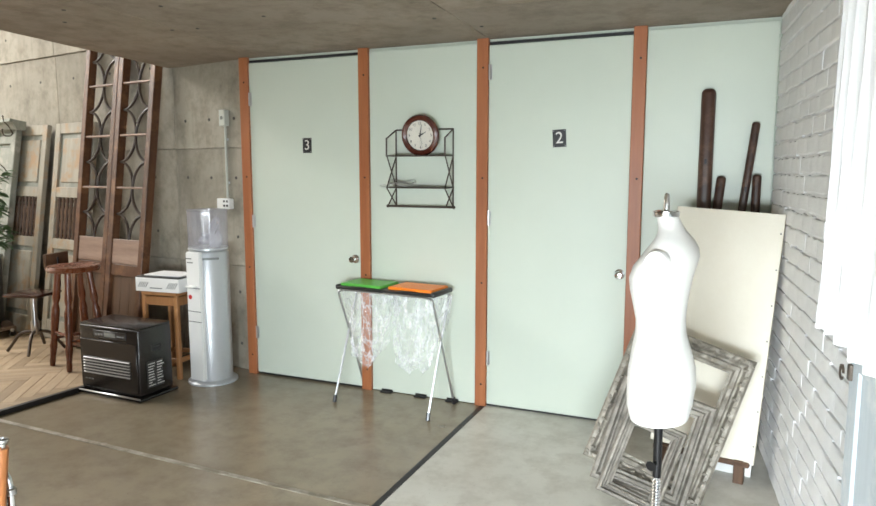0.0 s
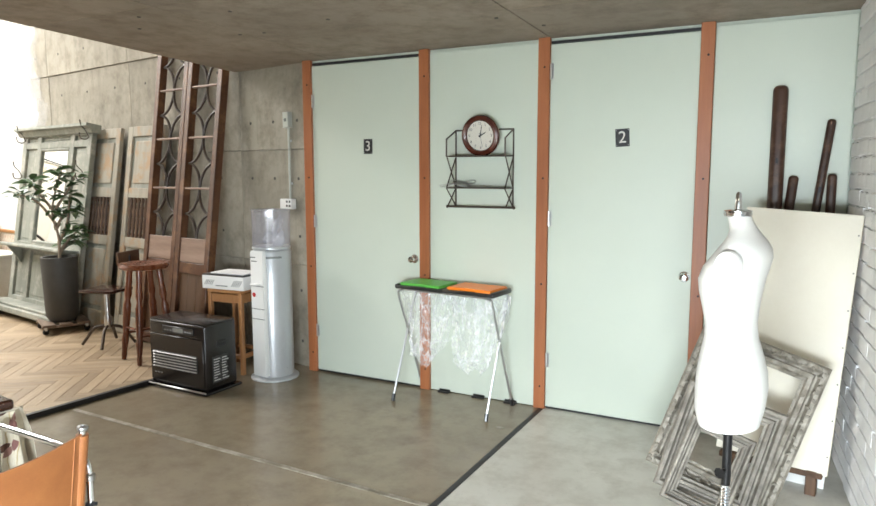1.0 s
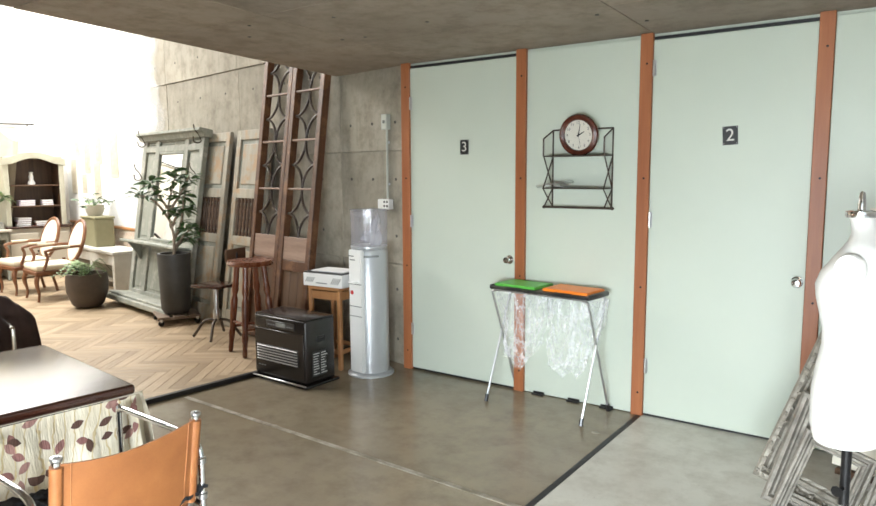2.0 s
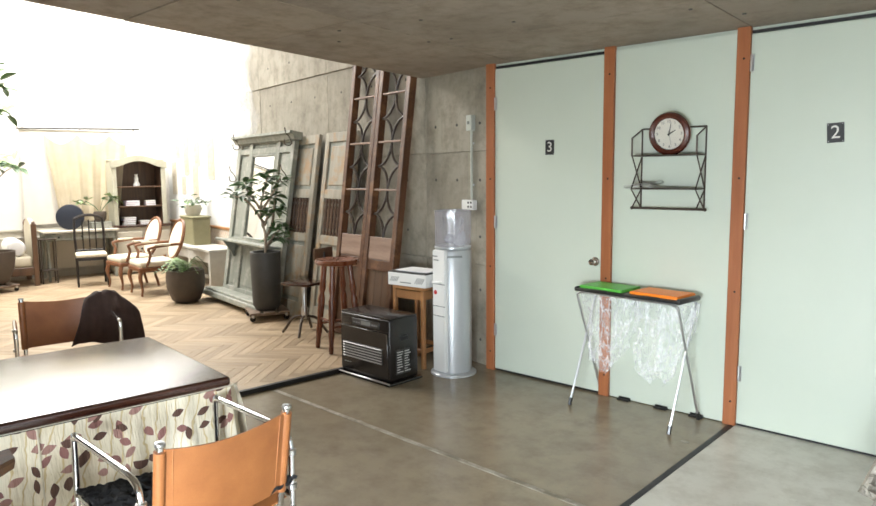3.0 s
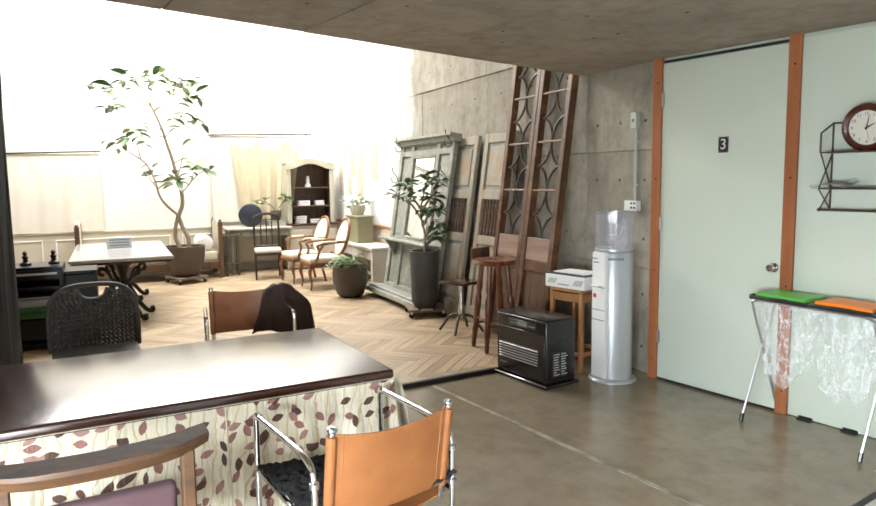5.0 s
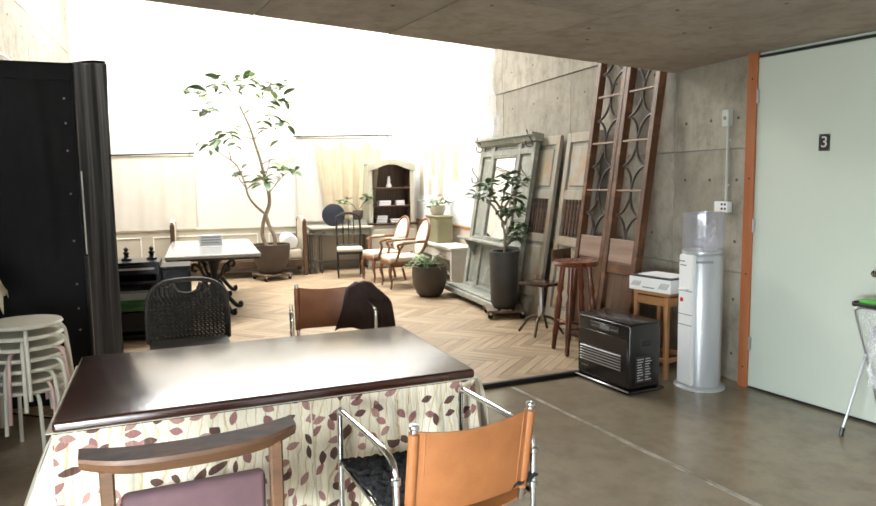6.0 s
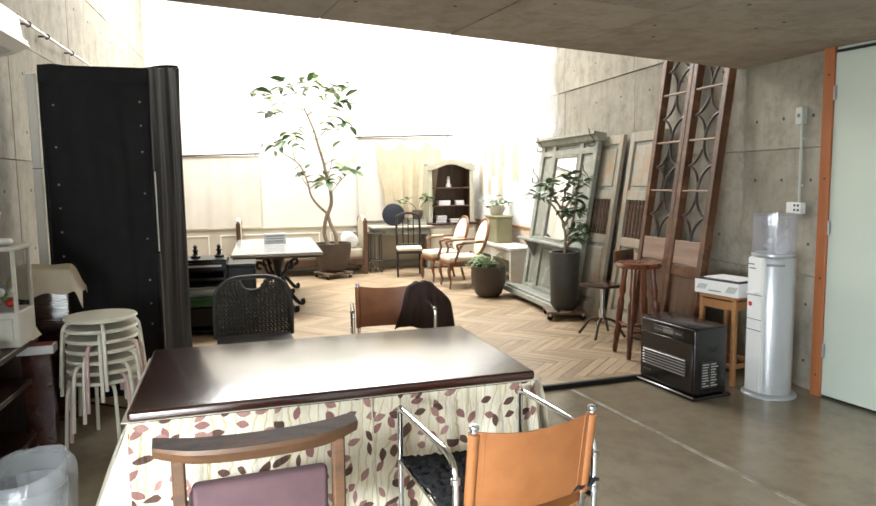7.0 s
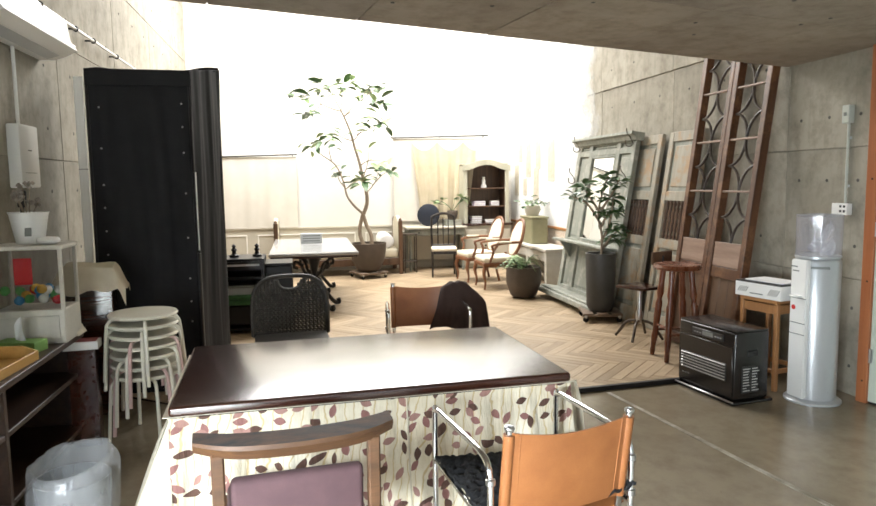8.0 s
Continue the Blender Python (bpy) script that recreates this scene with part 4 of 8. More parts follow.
M["old_timber"] = timber("old_dark_timber", (0.035, 0.014, 0.008), (0.12, 0.05, 0.027), vary=0.35, rough=(0.3, 0.5), worn=(0.10, 0.05, 0.03))


def baulk(x, y, z0, ln, w, d, rx, ry, label):
    t = thing("timber", label, "timber", pose(x, y, z0, rx, ry, 0), group="old timber in the corner")
    part("beam", boxed((w * 0.8, d * 0.9, ln), (0, 0, ln / 2), 0.3 * w, seg=4), M["old_timber"], t)
    for z in (ln * 0.8, ln * 0.35):
        part("mortise", boxed((0.012, 0.004, 0.03), (0, -d * 0.45 - 0.0005, z)), M["iron"], t, smooth=False)


baulk(0.38, 4.58, 0, 2.13, 0.10, 0.07, -2, 0, "tall dark reddish timber standing in the corner")
baulk(0.33, 4.54, 0, 1.63, 0.065, 0.06, -4, 5, "short dark timber leaning beside taller ones")
baulk(0.44, 4.57, 0, 1.94, 0.055, 0.05, -2, 6, "long thin dark timber leaning aslant")
baulk(0.66, 4.6, 0, 1.63, 0.06, 0.05, -1, 0, "short worn timber standing by the brick wall")
baulk(0.27, 4.6, 0, 1.36, 0.14, 0.05, -1, -2, "wide dark board standing against the partition")


# ---- window in the brick wall: blue-grey door and curtain ----
M["blue_door"] = timber("worn_blue_grey_paint", (0.42, 0.47, 0.5), (0.56, 0.61, 0.64), vary=0.05, rough=(0.5, 0.7), worn=(0.6, 0.62, 0.62))
BT = math.degrees(math.atan2(-6.77, 0.665))


def brick(s, d, z=0.0):
    """A place s metres along the brick wall from the corner and d metres out of it, into the room."""
    w = Vector((0.665, -6.77, 0)).normalized()
    n = Vector((-w.y, w.x, 0)) * -1
    p = Vector((0.755, 4.72, 0)) + w * s + n * d
    return Vector((p.x, p.y, z))


def side_door():
    t = thing("door_3", "worn blue-grey wooden door standing open by the brick wall", "door", pose(*brick(2.10, 0.02, 0.01), 0, 0, BT + 1), kind="structure")
    part("leaf", boxed((0.8, 0.035, 1.15), (0.4, -0.02, 0.575), 0.003), M["blue_door"], t, smooth=False)
    for x in (0.05, 0.75):
        part("stile", boxed((0.09, 0.05, 2.1), (x, -0.022, 1.05), 0.003), M["blue_door"], t, smooth=False)
    for z in (0.08, 1.1, 2.05):
        part("rail", boxed((0.62, 0.05, 0.09), (0.4, -0.022, z), 0.003), M["blue_door"], t, smooth=False)
    h = part("latch", boxed((0.02, 0.014, 0.05), (0.03, -0.052, 1.04), 0.003), M["rust_iron"], t, "rusty iron latch")
    part("latch_ring", tube(bmesh.new(), [(0.03 + 0.018 * math.cos(a), -0.075, 1.04 + 0.022 * math.sin(a)) for a in [i * 0.7 for i in range(9)]], 0.004, 6), M["rust_iron"], h)
    g = part("pane", boxed((0.62, 0.004, 0.86), (0.4, -0.022, 1.575)), M["glass"], t, "clear window pane", smooth=False)
    g.visible_shadow = False


side_door()


def drape(name, nu, nv, folds, deep, w, h, flare, material, parent, seed, gather=0.0):
    rnd = random.Random(seed)
    ph = [rnd.random() * 6 for _ in range(4)]

    def place(u, v):
        x = (u - 0.5) * w * (1 + flare * v)
        y = deep * (0.4 + 0.6 * v) * (math.sin(folds * 2 * math.pi * u + 0.7 * math.sin(3 * v + ph[0])) + 0.35 * math.sin(folds * 4.3 * math.pi * u + ph[1] + 2 * v))
        z = -h * v - gather * (math.sin(math.pi * ((u * 2.5) % 1))) * (1 - v) + 0.01 * math.sin(9 * u + ph[2]) * v
        return Vector((x, y, z))

    return part("cloth", sheet(bmesh.new(), nu, nv, place, 0.002), material, parent)


t = thing("curtain", "thin white curtain hanging in folds by a door", "curtain", pose(*brick(2.40, 0.13, 2.5), 0, 0, BT))
drape("curtain", 72, 18, 6, 0.032, 0.58, 1.32, 0.3, M["white_cloth"], t, 5)
part("rod", tube(bmesh.new(), [(-0.4, 0, 0.005), (1.9, 0, 0.005)], 0.008, 8), M["steel"], t)


# ---- leaning joinery along the concrete wall ----
def at_wall(s, d, lean=0.0, z=WOOD):
    p = hall(s, d, z)
    return pose(p.x, p.y, p.z, -lean, 0, HALL_TURN)


M["pale_brown"] = timber("worn_pale_brown_wood", (0.19, 0.115, 0.08), (0.36, 0.25, 0.19), along=(0.08, 1, 1), vary=0.1)
M["leaf_wood"] = timber("worn_warm_brown_wood", (0.058, 0.021, 0.008), (0.15, 0.06, 0.023), vary=0.2, worn=(0.16, 0.072, 0.03))
M["lattice"] = timber("dark_lattice_wood", (0.022, 0.012, 0.008), (0.06, 0.034, 0.02), vary=0.2)


def lattice_screen():
    """Two tall door leaves with curved lattice above a plank panel."""
    h = 3.0
    hw = 0.26                            # half the width of a leaf
    for cx in (-hw, hw):
        t = thing("lattice_door", "tall narrow brown door leaf with curved lattice, leaning on concrete", "door", at_wall(1.43, 0.43, 7.6) @ pose(-cx * 1.01, 0, 0), group="leaning lattice leaves")
        inner = hw - 0.065
        for x in (-1, 1):
            part("stile", boxed((0.065, 0.075, h), (x * (hw - 0.0325), 0, h / 2), 0.004), M["leaf_wood"], t, smooth=False)
        for z in (0.06, 0.76, h - 0.05):
            part("rail", boxed((2 * inner, 0.05, 0.1), (0, 0, z), 0.004), M["leaf_wood"], t, smooth=False)
        for k in range(3):
            part("plank", boxed((2 * inner / 3 - 0.003, 0.018, 0.60), ((k - 1) * 2 * inner / 3, 0.004, 0.41), 0.003), M["brown_wood"], t, smooth=False)
        part("panel", boxed((2 * inner, 0.024, 0.205), (0, -0.014, 0.915), 0.006), M["pale_brown"], t, "paler worn cross board", smooth=False)
        z0, cell, n = 1.02, 0.46, 4
        for i in range(n):
            a = z0 + i * cell
            part("glazing_bar", boxed((2 * inner, 0.03, 0.018), (0, -0.012, a), 0.003), M["pale_brown"], t, smooth=False)
            # four quarter arcs leave a star with hollow sides
            for sx in (-1, 1):
                for up in (0, 1):
                    arc = []
                    for j in range(11):
                        q = math.pi / 2 * j / 10
                        arc.append((sx * inner * (1 - math.cos(q)), 0.0, a + (cell / 2 * math.sin(q) if not up else cell - cell / 2 * math.sin(q))))
                    part("lattice_bar", tube(bmesh.new(), arc, 0.012, 6), M["lattice"], t)


lattice_screen()


def spindle_door(s, w, h, d, lean):
    t = thing("panelled_door", "worn pale panelled door leaf with turned spindles, leaning on concrete", "door", at_wall(s, d, lean), group="leaning panelled doors")
    for x in (-1, 1):
        part("stile", boxed((0.085, 0.045, h), (x * (w / 2 - 0.0425), 0, h / 2), 0.004), M["door_paint"], t, smooth=False)
    inner = w - 0.17
    for z, hh in ((0.09, 0.18), (0.92, 0.1), (1.42, 0.1), (h - 0.05, 0.1)):
        part("rail", boxed((inner + 0.002, 0.042, hh), (0, 0, z), 0.004), M["door_paint"], t, smooth=False)
    for z0, z1 in ((0.18, 0.87), (1.47, h - 0.1)):
        p = part("panel", boxed((inner, 0.014, z1 - z0), (0, 0.006, (z0 + z1) / 2)), M["grey_paint"], t, smooth=False)
        part("raised_field", boxed((inner - 0.09, 0.02, z1 - z0 - 0.09), (0, -0.002, (z0 + z1) / 2), 0.008), M["door_paint"], p, smooth=False)
    n = 7
    for k in range(n):
        x = -inner / 2 + inner * (k + 0.5) / n
        prof = [(0.012, 0), (0.02, 0.03), (0.012, 0.05), (0.022, 0.12), (0.016, 0.2), (0.024, 0.27), (0.012, 0.34), (0.02, 0.37), (0.012, 0.4)]
        part("spindle", lathe(bmesh.new(), prof, 8), M["brown_wood"], t).matrix_basis = pose(x, 0, 0.97)


spindle_door(3.02, 0.66, 2.09, 0.40, 8.6)
spindle_door(2.22, 0.66, 2.09, 0.37, 8.0)


def wall_hook(parent, x, z, y=-0.03):
    bm = tube(bmesh.new(), bent([(0, 0, 0.04), (0, -0.03, 0.0), (0, -0.09, 0.0), (0, -0.11, 0.05)]), 0.006, 6)
    tube(bm, bent([(0, -0.01, 0.04), (0, -0.05, 0.10), (0, -0.10, 0.14), (0, -0.12, 0.19)]), 0.006, 6)
    lathe(bm, [(0.002, 0.18), (0.012, 0.19), (0.002, 0.205)], 8, (0, -0.12, 0))
    lathe(bm, [(0.002, 0.04), (0.011, 0.052), (0.002, 0.063)], 8, (0, -0.11, 0))
    part("coat_hook", bm, M["rust_iron"], parent, "dark iron coat hook").matrix_basis = pose(x, y, z) @ Matrix.Diagonal((0.95, 0.95, 0.95, 1))


def hall_stand():
    w, h = 1.66, 2.16
    t = thing("hall_stand", "large grey-green painted hall stand with mirror and hooks", "hall stand", at_wall(3.94, 0.50, 9.2))
    g = M["grey_paint"]
    for x in (-0.78, -0.40, 0.40, 0.78):
        part("stile", boxed((0.1, 0.06, h - 0.1), (x, 0, (h - 0.1) / 2), 0.005), g, t, smooth=False)
    for z, hh in ((0.1, 0.14), (0.77, 0.09), (1.945, 0.075), (2.06, 0.05)):
        part("rail", boxed((w - 0.02, 0.055, hh), (0, 0, z), 0.005), g, t, smooth=False)
    for x, ww in ((-0.59, 0.28), (0, 0.70), (0.59, 0.28)):
        for z0, z1 in ((0.17, 0.725), (1.985, 2.04)) + (((0.815, 1.905),) if abs(x) > 0.1 else ()):
            p = part("panel", boxed((ww, 0.02, z1 - z0), (x, 0.01, (z0 + z1) / 2)), g, t, smooth=False)
            part("moulding", boxed((ww - 0.07, 0.02, max(0.03, z1 - z0 - 0.07)), (x, 0.002, (z0 + z1) / 2), 0.008), g, p, smooth=False)
    part("mirror", boxed((0.70, 0.01, 1.09), (0, -0.004, 1.36)), M["mirror"], t, "old rectangular mirror", smooth=False)
    for x in (-0.343, 0.343):
        part("mirror_bead", boxed((0.03, 0.03, 1.09), (x, -0.018, 1.36), 0.008), g, t, smooth=False)
    for z in (0.83, 1.89):
        part("mirror_bead", boxed((0.655, 0.03, 0.03), (0, -0.018, z), 0.008), g, t, smooth=False)
    corn = prism(bmesh.new(), [(-0.03, 0), (0.06, 0), (0.09, 0.05), (0.13, 0.06), (0.13, 0.09), (-0.03, 0.09)], w + 0.12, (0, 0, h - 0.11), Matrix.Rotation(radians(-90), 4, "Z"))
    part("cornice", corn, g, t, smooth=False)
    sh = part("shelf", boxed((w - 0.06, 0.2, 0.035), (0, -0.12, 0.77), 0.008), g, t, smooth=False)
    for x in (-0.6, 0.6):
        part("bracket", prism(bmesh.new(), [(0, 0), (0.17, 0), (0.12, -0.05), (0.05, -0.13), (0, -0.2)], 0.04, (x, -0.02, 0.755), Matrix.Rotation(radians(-90), 4, "Z")), g, sh, smooth=False)
    base = part("plinth", boxed((w + 0.16, 0.34, 0.07), (0, -0.13, 0.055), 0.012), g, t, smooth=False)
    part("tray", boxed((w + 0.06, 0.26, 0.035), (0, -0.13, 0.105), 0.01), g, base, smooth=False)
    for x in (-0.77, 0.77):
        for z in (1.98, 1.55):
            wall_hook(t, x, z)


hall_stand()

# ---- plants ----
def leaf_mesh(name, ln, w, material):
    bm = bmesh.new()
    mid, lft, rgt = [], [], []
    for k in range(6):
        f = k / 5
        ww = w * math.sin(math.pi * min(1, 0.08 + 0.92 * f)) ** 0.8 * (1 if k < 5 else 0.05)
        y, z = ln * f, -0.25 * ln * f * f
        mid.append(bm.verts.new((0, y, z)))
        lft.append(bm.verts.new((-ww / 2, y, z + ww * 0.18)))
        rgt.append(bm.verts.new((ww / 2, y, z + ww * 0.18)))
    for k in range(5):
        bm.faces.new((lft[k], mid[k], mid[k + 1], lft[k + 1]))
        bm.faces.new((mid[k], rgt[k], rgt[k + 1], mid[k + 1]))
    me = to_mesh(name, bm, True)
    me.materials.append(material)
    return me


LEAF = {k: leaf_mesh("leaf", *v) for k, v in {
    "big_dark": (0.17, 0.075, M["leaf"]), "big_backlit": (0.17, 0.08, M["backlit_leaf"]), "mid": (0.14, 0.06, M["leaf"]), "small": (0.09, 0.03, M["leaf_light"])}.items()}


def leaves_at(parent, p, count, kinds, rnd, spread=0.08, size=1.0):
    for _ in range(count):
        ob = new("leaf", LEAF[rnd.choice(kinds)])
        ob.parent = parent
        q = Vector(p) + Vector((rnd.uniform(-1, 1), rnd.uniform(-1, 1), rnd.uniform(-0.6, 0.6))) * spread
        s = size * rnd.uniform(0.7, 1.15)
        ob.matrix_basis = pose(*q, rnd.uniform(-30, 45), rnd.uniform(-35, 35), rnd.uniform(0, 360)) @ Matrix.Diagonal((s, s, s, 1))


M["dolly_wood"] = timber("weathered_dolly_wood", (0.12, 0.08, 0.055), (0.26, 0.19, 0.14), vary=0.2)


def dolly(x, y, w, rz=0, z=WOOD):
    t = thing("plant_dolly", "low wooden plant dolly on small castors", "dolly", pose(x, y, z, 0, 0, rz), group="plant dollies")
    for k in (-1, 0, 1):
        part("slat", boxed((w, w * 0.26, 0.018), (0, k * w * 0.36, 0.092), 0.003), M["dolly_wood"], t, smooth=False)
    for s in (-1, 1):
        part("batten", boxed((0.04, w, 0.02), (s * w * 0.4, 0, 0.073), 0.003), M["dolly_wood"], t, smooth=False)
        for q in (-1, 1):
            c = part("castor", lathe(bmesh.new(), [(0.03, -0.011), (0.03, 0.011)], 14), M["iron"], t)
            c.matrix_basis = pose(s * w * 0.42, q * w * 0.42, 0.03, 0, 90, 20)
            part("fork", boxed((0.03, 0.03, 0.034), (s * w * 0.42, q * w * 0.42, 0.06), 0.003), M["steel"], t, smooth=False)


def pot(name, label, x, y, z, profile, material):
    t = thing(name, label, "plant pot", pose(x, y, z))
    part("pot", lathe(bmesh.new(), profile + [(profile[-1][0] - 0.025, profile[-1][1]), (profile[-1][0] - 0.03, profile[-1][1] - 0.05)], 36, cap=False), material, t)
    part("pot_base", lathe(bmesh.new(), [(profile[0][0] * 0.2, 0.002), (profile[0][0], 0.002), (profile[0][0], 0.006)], 30), material, t)
    part("soil", lathe(bmesh.new(), [(profile[-1][0] - 0.028, profile[-1][1] - 0.05), (0.01, profile[-1][1] - 0.04)], 30), M["soil"], t)
    return t


def rubber_tree():
    x, y = hall(7.28, 2.9).xy
    dolly(x, y, 0.5, 12)
    t = pot("rubber_tree", "tall rubber tree in a big brown pot on a dolly", x, y, WOOD + 0.1, [(0.14, 0.0), (0.2, 0.04), (0.275, 0.2), (0.3, 0.36), (0.305, 0.48)], M["pot_brown"])
    part("pebbles", lathe(bmesh.new(), [(0.25, 0.43), (0.12, 0.455), (0.01, 0.46)], 24), M["bark"], t)
    rnd = random.Random(11)
    # to the picture's right is +r, along the far wall towards the concrete wall
    r = -V

    def at(a, z, off=0.0):
        p = r * a + U * off
        return (p.x, p.y, z - WOOD - 0.1)

    limbs = [([at(-0.03, 0.5), at(-0.12, 0.72, 0.03), at(-0.12, 0.9, 0.02), at(-0.07, 1.1)], 0.034, 0.03),
             ([at(0.05, 0.5), at(0.06, 0.72, -0.03), at(-0.02, 0.92), at(-0.07, 1.1)], 0.034, 0.03),
             ([at(-0.07, 1.08), at(0.0, 1.27), at(-0.01, 1.5), at(-0.06, 1.7), at(-0.11, 1.95), at(-0.18, 2.2), at(-0.23, 2.4), at(-0.3, 2.6), at(-0.38, 2.78)], 0.034, 0.014),
             ([at(-0.07, 1.1), at(-0.22, 1.24, -0.05), at(-0.33, 1.4, -0.08), at(-0.38, 1.63, -0.05), at(-0.48, 1.88, 0.0), at(-0.6, 2.0, 0.05)], 0.022, 0.01)]
    twigs = [([at(-0.6, 2.0, 0.05), at(-0.74, 2.1, 0.1), at(-0.86, 2.26, 0.1)], 5), ([at(-0.56, 1.96, 0.0), at(-0.6, 2.15, -0.1), at(-0.58, 2.33, -0.12)], 4),
             ([at(-0.36, 1.5, -0.05), at(-0.25, 1.6, -0.12), at(-0.12, 1.66, -0.15)], 6), ([at(-0.37, 1.55, -0.05), at(-0.44, 1.66, 0.1), at(-0.47, 1.78, 0.12)], 3),
             ([at(0.0, 1.45), at(0.14, 1.6, 0.1), at(0.22, 1.8, 0.12)], 4), ([at(0.1, 1.56, 0.08), at(0.26, 1.74, -0.05), at(0.38, 1.8, -0.08)], 2),
             ([at(-0.1, 1.9), at(0.06, 1.98, 0.1), at(0.32, 1.98, 0.16)], 2), ([at(-0.05, 1.7), at(0.02, 1.95, -0.1), at(0.04, 2.2, -0.12)], 1),
             ([at(-0.2, 2.3), at(-0.08, 2.45, -0.1), at(0.02, 2.6, -0.1)], 4), ([at(-0.14, 2.4, -0.06), at(0.06, 2.5, 0.06), at(0.26, 2.58, 0.1)], 6),
             ([at(-0.2, 2.3), at(-0.36, 2.36, 0.1), at(-0.52, 2.46, 0.14)], 4), ([at(-0.38, 2.78), at(-0.6, 2.86, 0.1), at(-0.9, 3.02, 0.16), at(-1.08, 3.08, 0.2)], 7),
             ([at(-0.38, 2.78), at(-0.5, 2.98, -0.1), at(-0.62, 3.14, -0.14)], 7), ([at(-0.38, 2.78), at(-0.36, 3.0, 0.1), at(-0.28, 3.22, 0.14)], 6),
             ([at(-0.34, 2.7), at(-0.12, 2.92, -0.12), at(0.04, 3.12, -0.16)], 6), ([at(-0.34, 2.7), at(-0.08, 2.86, 0.14), at(0.28, 2.96, 0.2)], 6),
             ([at(-0.7, 2.9, 0.1), at(-0.8, 2.82, 0.2), at(-0.9, 2.8, 0.24)], 4), ([at(-0.05, 2.95, -0.1), at(0.12, 3.1, -0.1), at(0.3, 3.14, -0.1)], 4)]
    for k, (pts, r0, r1) in enumerate(limbs):
        line = bent(pts, 5)
        n = len(line)
        part("trunk" if k < 3 else "branch", tube(bmesh.new(), line, [r0 + (r1 - r0) * i / (n - 1) for i in range(n)], 8), M["bark"], t)
    for pts, count in twigs:
        line = bent(pts, 5)
        n = len(line)
        part("twig", tube(bmesh.new(), line, [0.010 - 0.006 * i / (n - 1) for i in range(n)], 6), M["bark"], t)
        leaves_at(t, line[-1], int(count * 1.7), ("big_dark", "big_dark", "big_backlit"), rnd, 0.14, 1.3)
        leaves_at(t, line[int(n * 0.65)], count // 2 + 1, ("big_dark", "big_backlit"), rnd, 0.12, 1.2)


rubber_tree()


def young_tree():
    x, y = -6.17, 4.58
    dolly(x, y, 0.44, -25)
    t = pot("potted_plant", "leafy young tree in a tall charcoal pot on a dolly", x, y, WOOD + 0.1, [(0.12, 0.0), (0.155, 0.06), (0.165, 0.4), (0.172, 0.66)], M["pot_black"])
    rnd = random.Random(5)
    limbs = [[(0, 0, 0.6), (0.02, 0, 0.85), (-0.03, -0.02, 1.1), (0.0, 0.02, 1.36), (0.04, 0.06, 1.53)], [(0, 0, 0.78), (0.06, 0.07, 1.0), (0.09, 0.10, 1.28)], [(-0.02, 0, 1.0), (-0.09, -0.13, 1.22), (-0.19, -0.27, 1.3)],
             [(-0.01, -0.01, 1.12), (-0.1, -0.08, 1.28), (-0.14, -0.16, 1.42)], [(0, 0, 0.95), (0.03, 0.05, 1.08), (0.08, 0.13, 1.14)],
             [(0, 0, 0.7), (0.06, 0.1, 0.85), (0.16, 0.16, 0.95)], [(0, 0, 1.15), (0.08, 0.1, 1.35), (0.14, 0.14, 1.5)], [(0, 0, 0.68), (0.0, 0.1, 0.78), (0.05, 0.2, 0.82)]]
    for k, pts in enumerate(limbs):
        line = bent(pts, 5)
        n = len(line)
        part("trunk" if k == 0 else "branch", tube(bmesh.new(), line, [0.016 - 0.01 * i / (n - 1) for i in range(n)], 7), M["bark"], t)
        for p in line[n // 2:]:
            leaves_at(t, p, 3, ("mid", "mid", "big_dark"), rnd, 0.055, 0.85)
        leaves_at(t, line[-1], 5, ("mid", "big_dark"), rnd, 0.06, 0.95)


young_tree()


def fern_pot():
    t = pot("fern", "low fern in a round brown pot on the parquet", -7.86, 4.48, WOOD, [(0.13, 0.0), (0.18, 0.04), (0.235, 0.2), (0.24, 0.32), (0.23, 0.42)], M["pot_brown"])
    rnd = random.Random(9)
    for k in range(26):
        a = rnd.uniform(0, 6.28)
        ln, up = rnd.uniform(0.2, 0.36), rnd.uniform(0.08, 0.2)
        pts = bent([(0, 0, 0.4), (0.5 * ln * math.cos(a), 0.5 * ln * math.sin(a), 0.4 + up), (ln * math.cos(a), ln * math.sin(a), 0.36 + up * 0.4)], 5)
        bm = tube(bmesh.new(), pts, 0.003, 4)
        for i, p in enumerate(pts[2:]):
            way = Vector((math.cos(a + 1.57), math.sin(a + 1.57), -0.25))
            s = 0.06 * (1 - 0.08 * i)
            for sg in (-1, 1):
                v = [p, p + way * sg * s + Vector((math.cos(a), math.sin(a), 0)) * 0.03, p + Vector((math.cos(a), math.sin(a), 0)) * 0.035]
                bm.faces.new([bm.verts.new(q) for q in v])
        part("frond", bm, M["leaf_light"] if k % 3 else M["leaf"], t, smooth=False)


fern_pot()


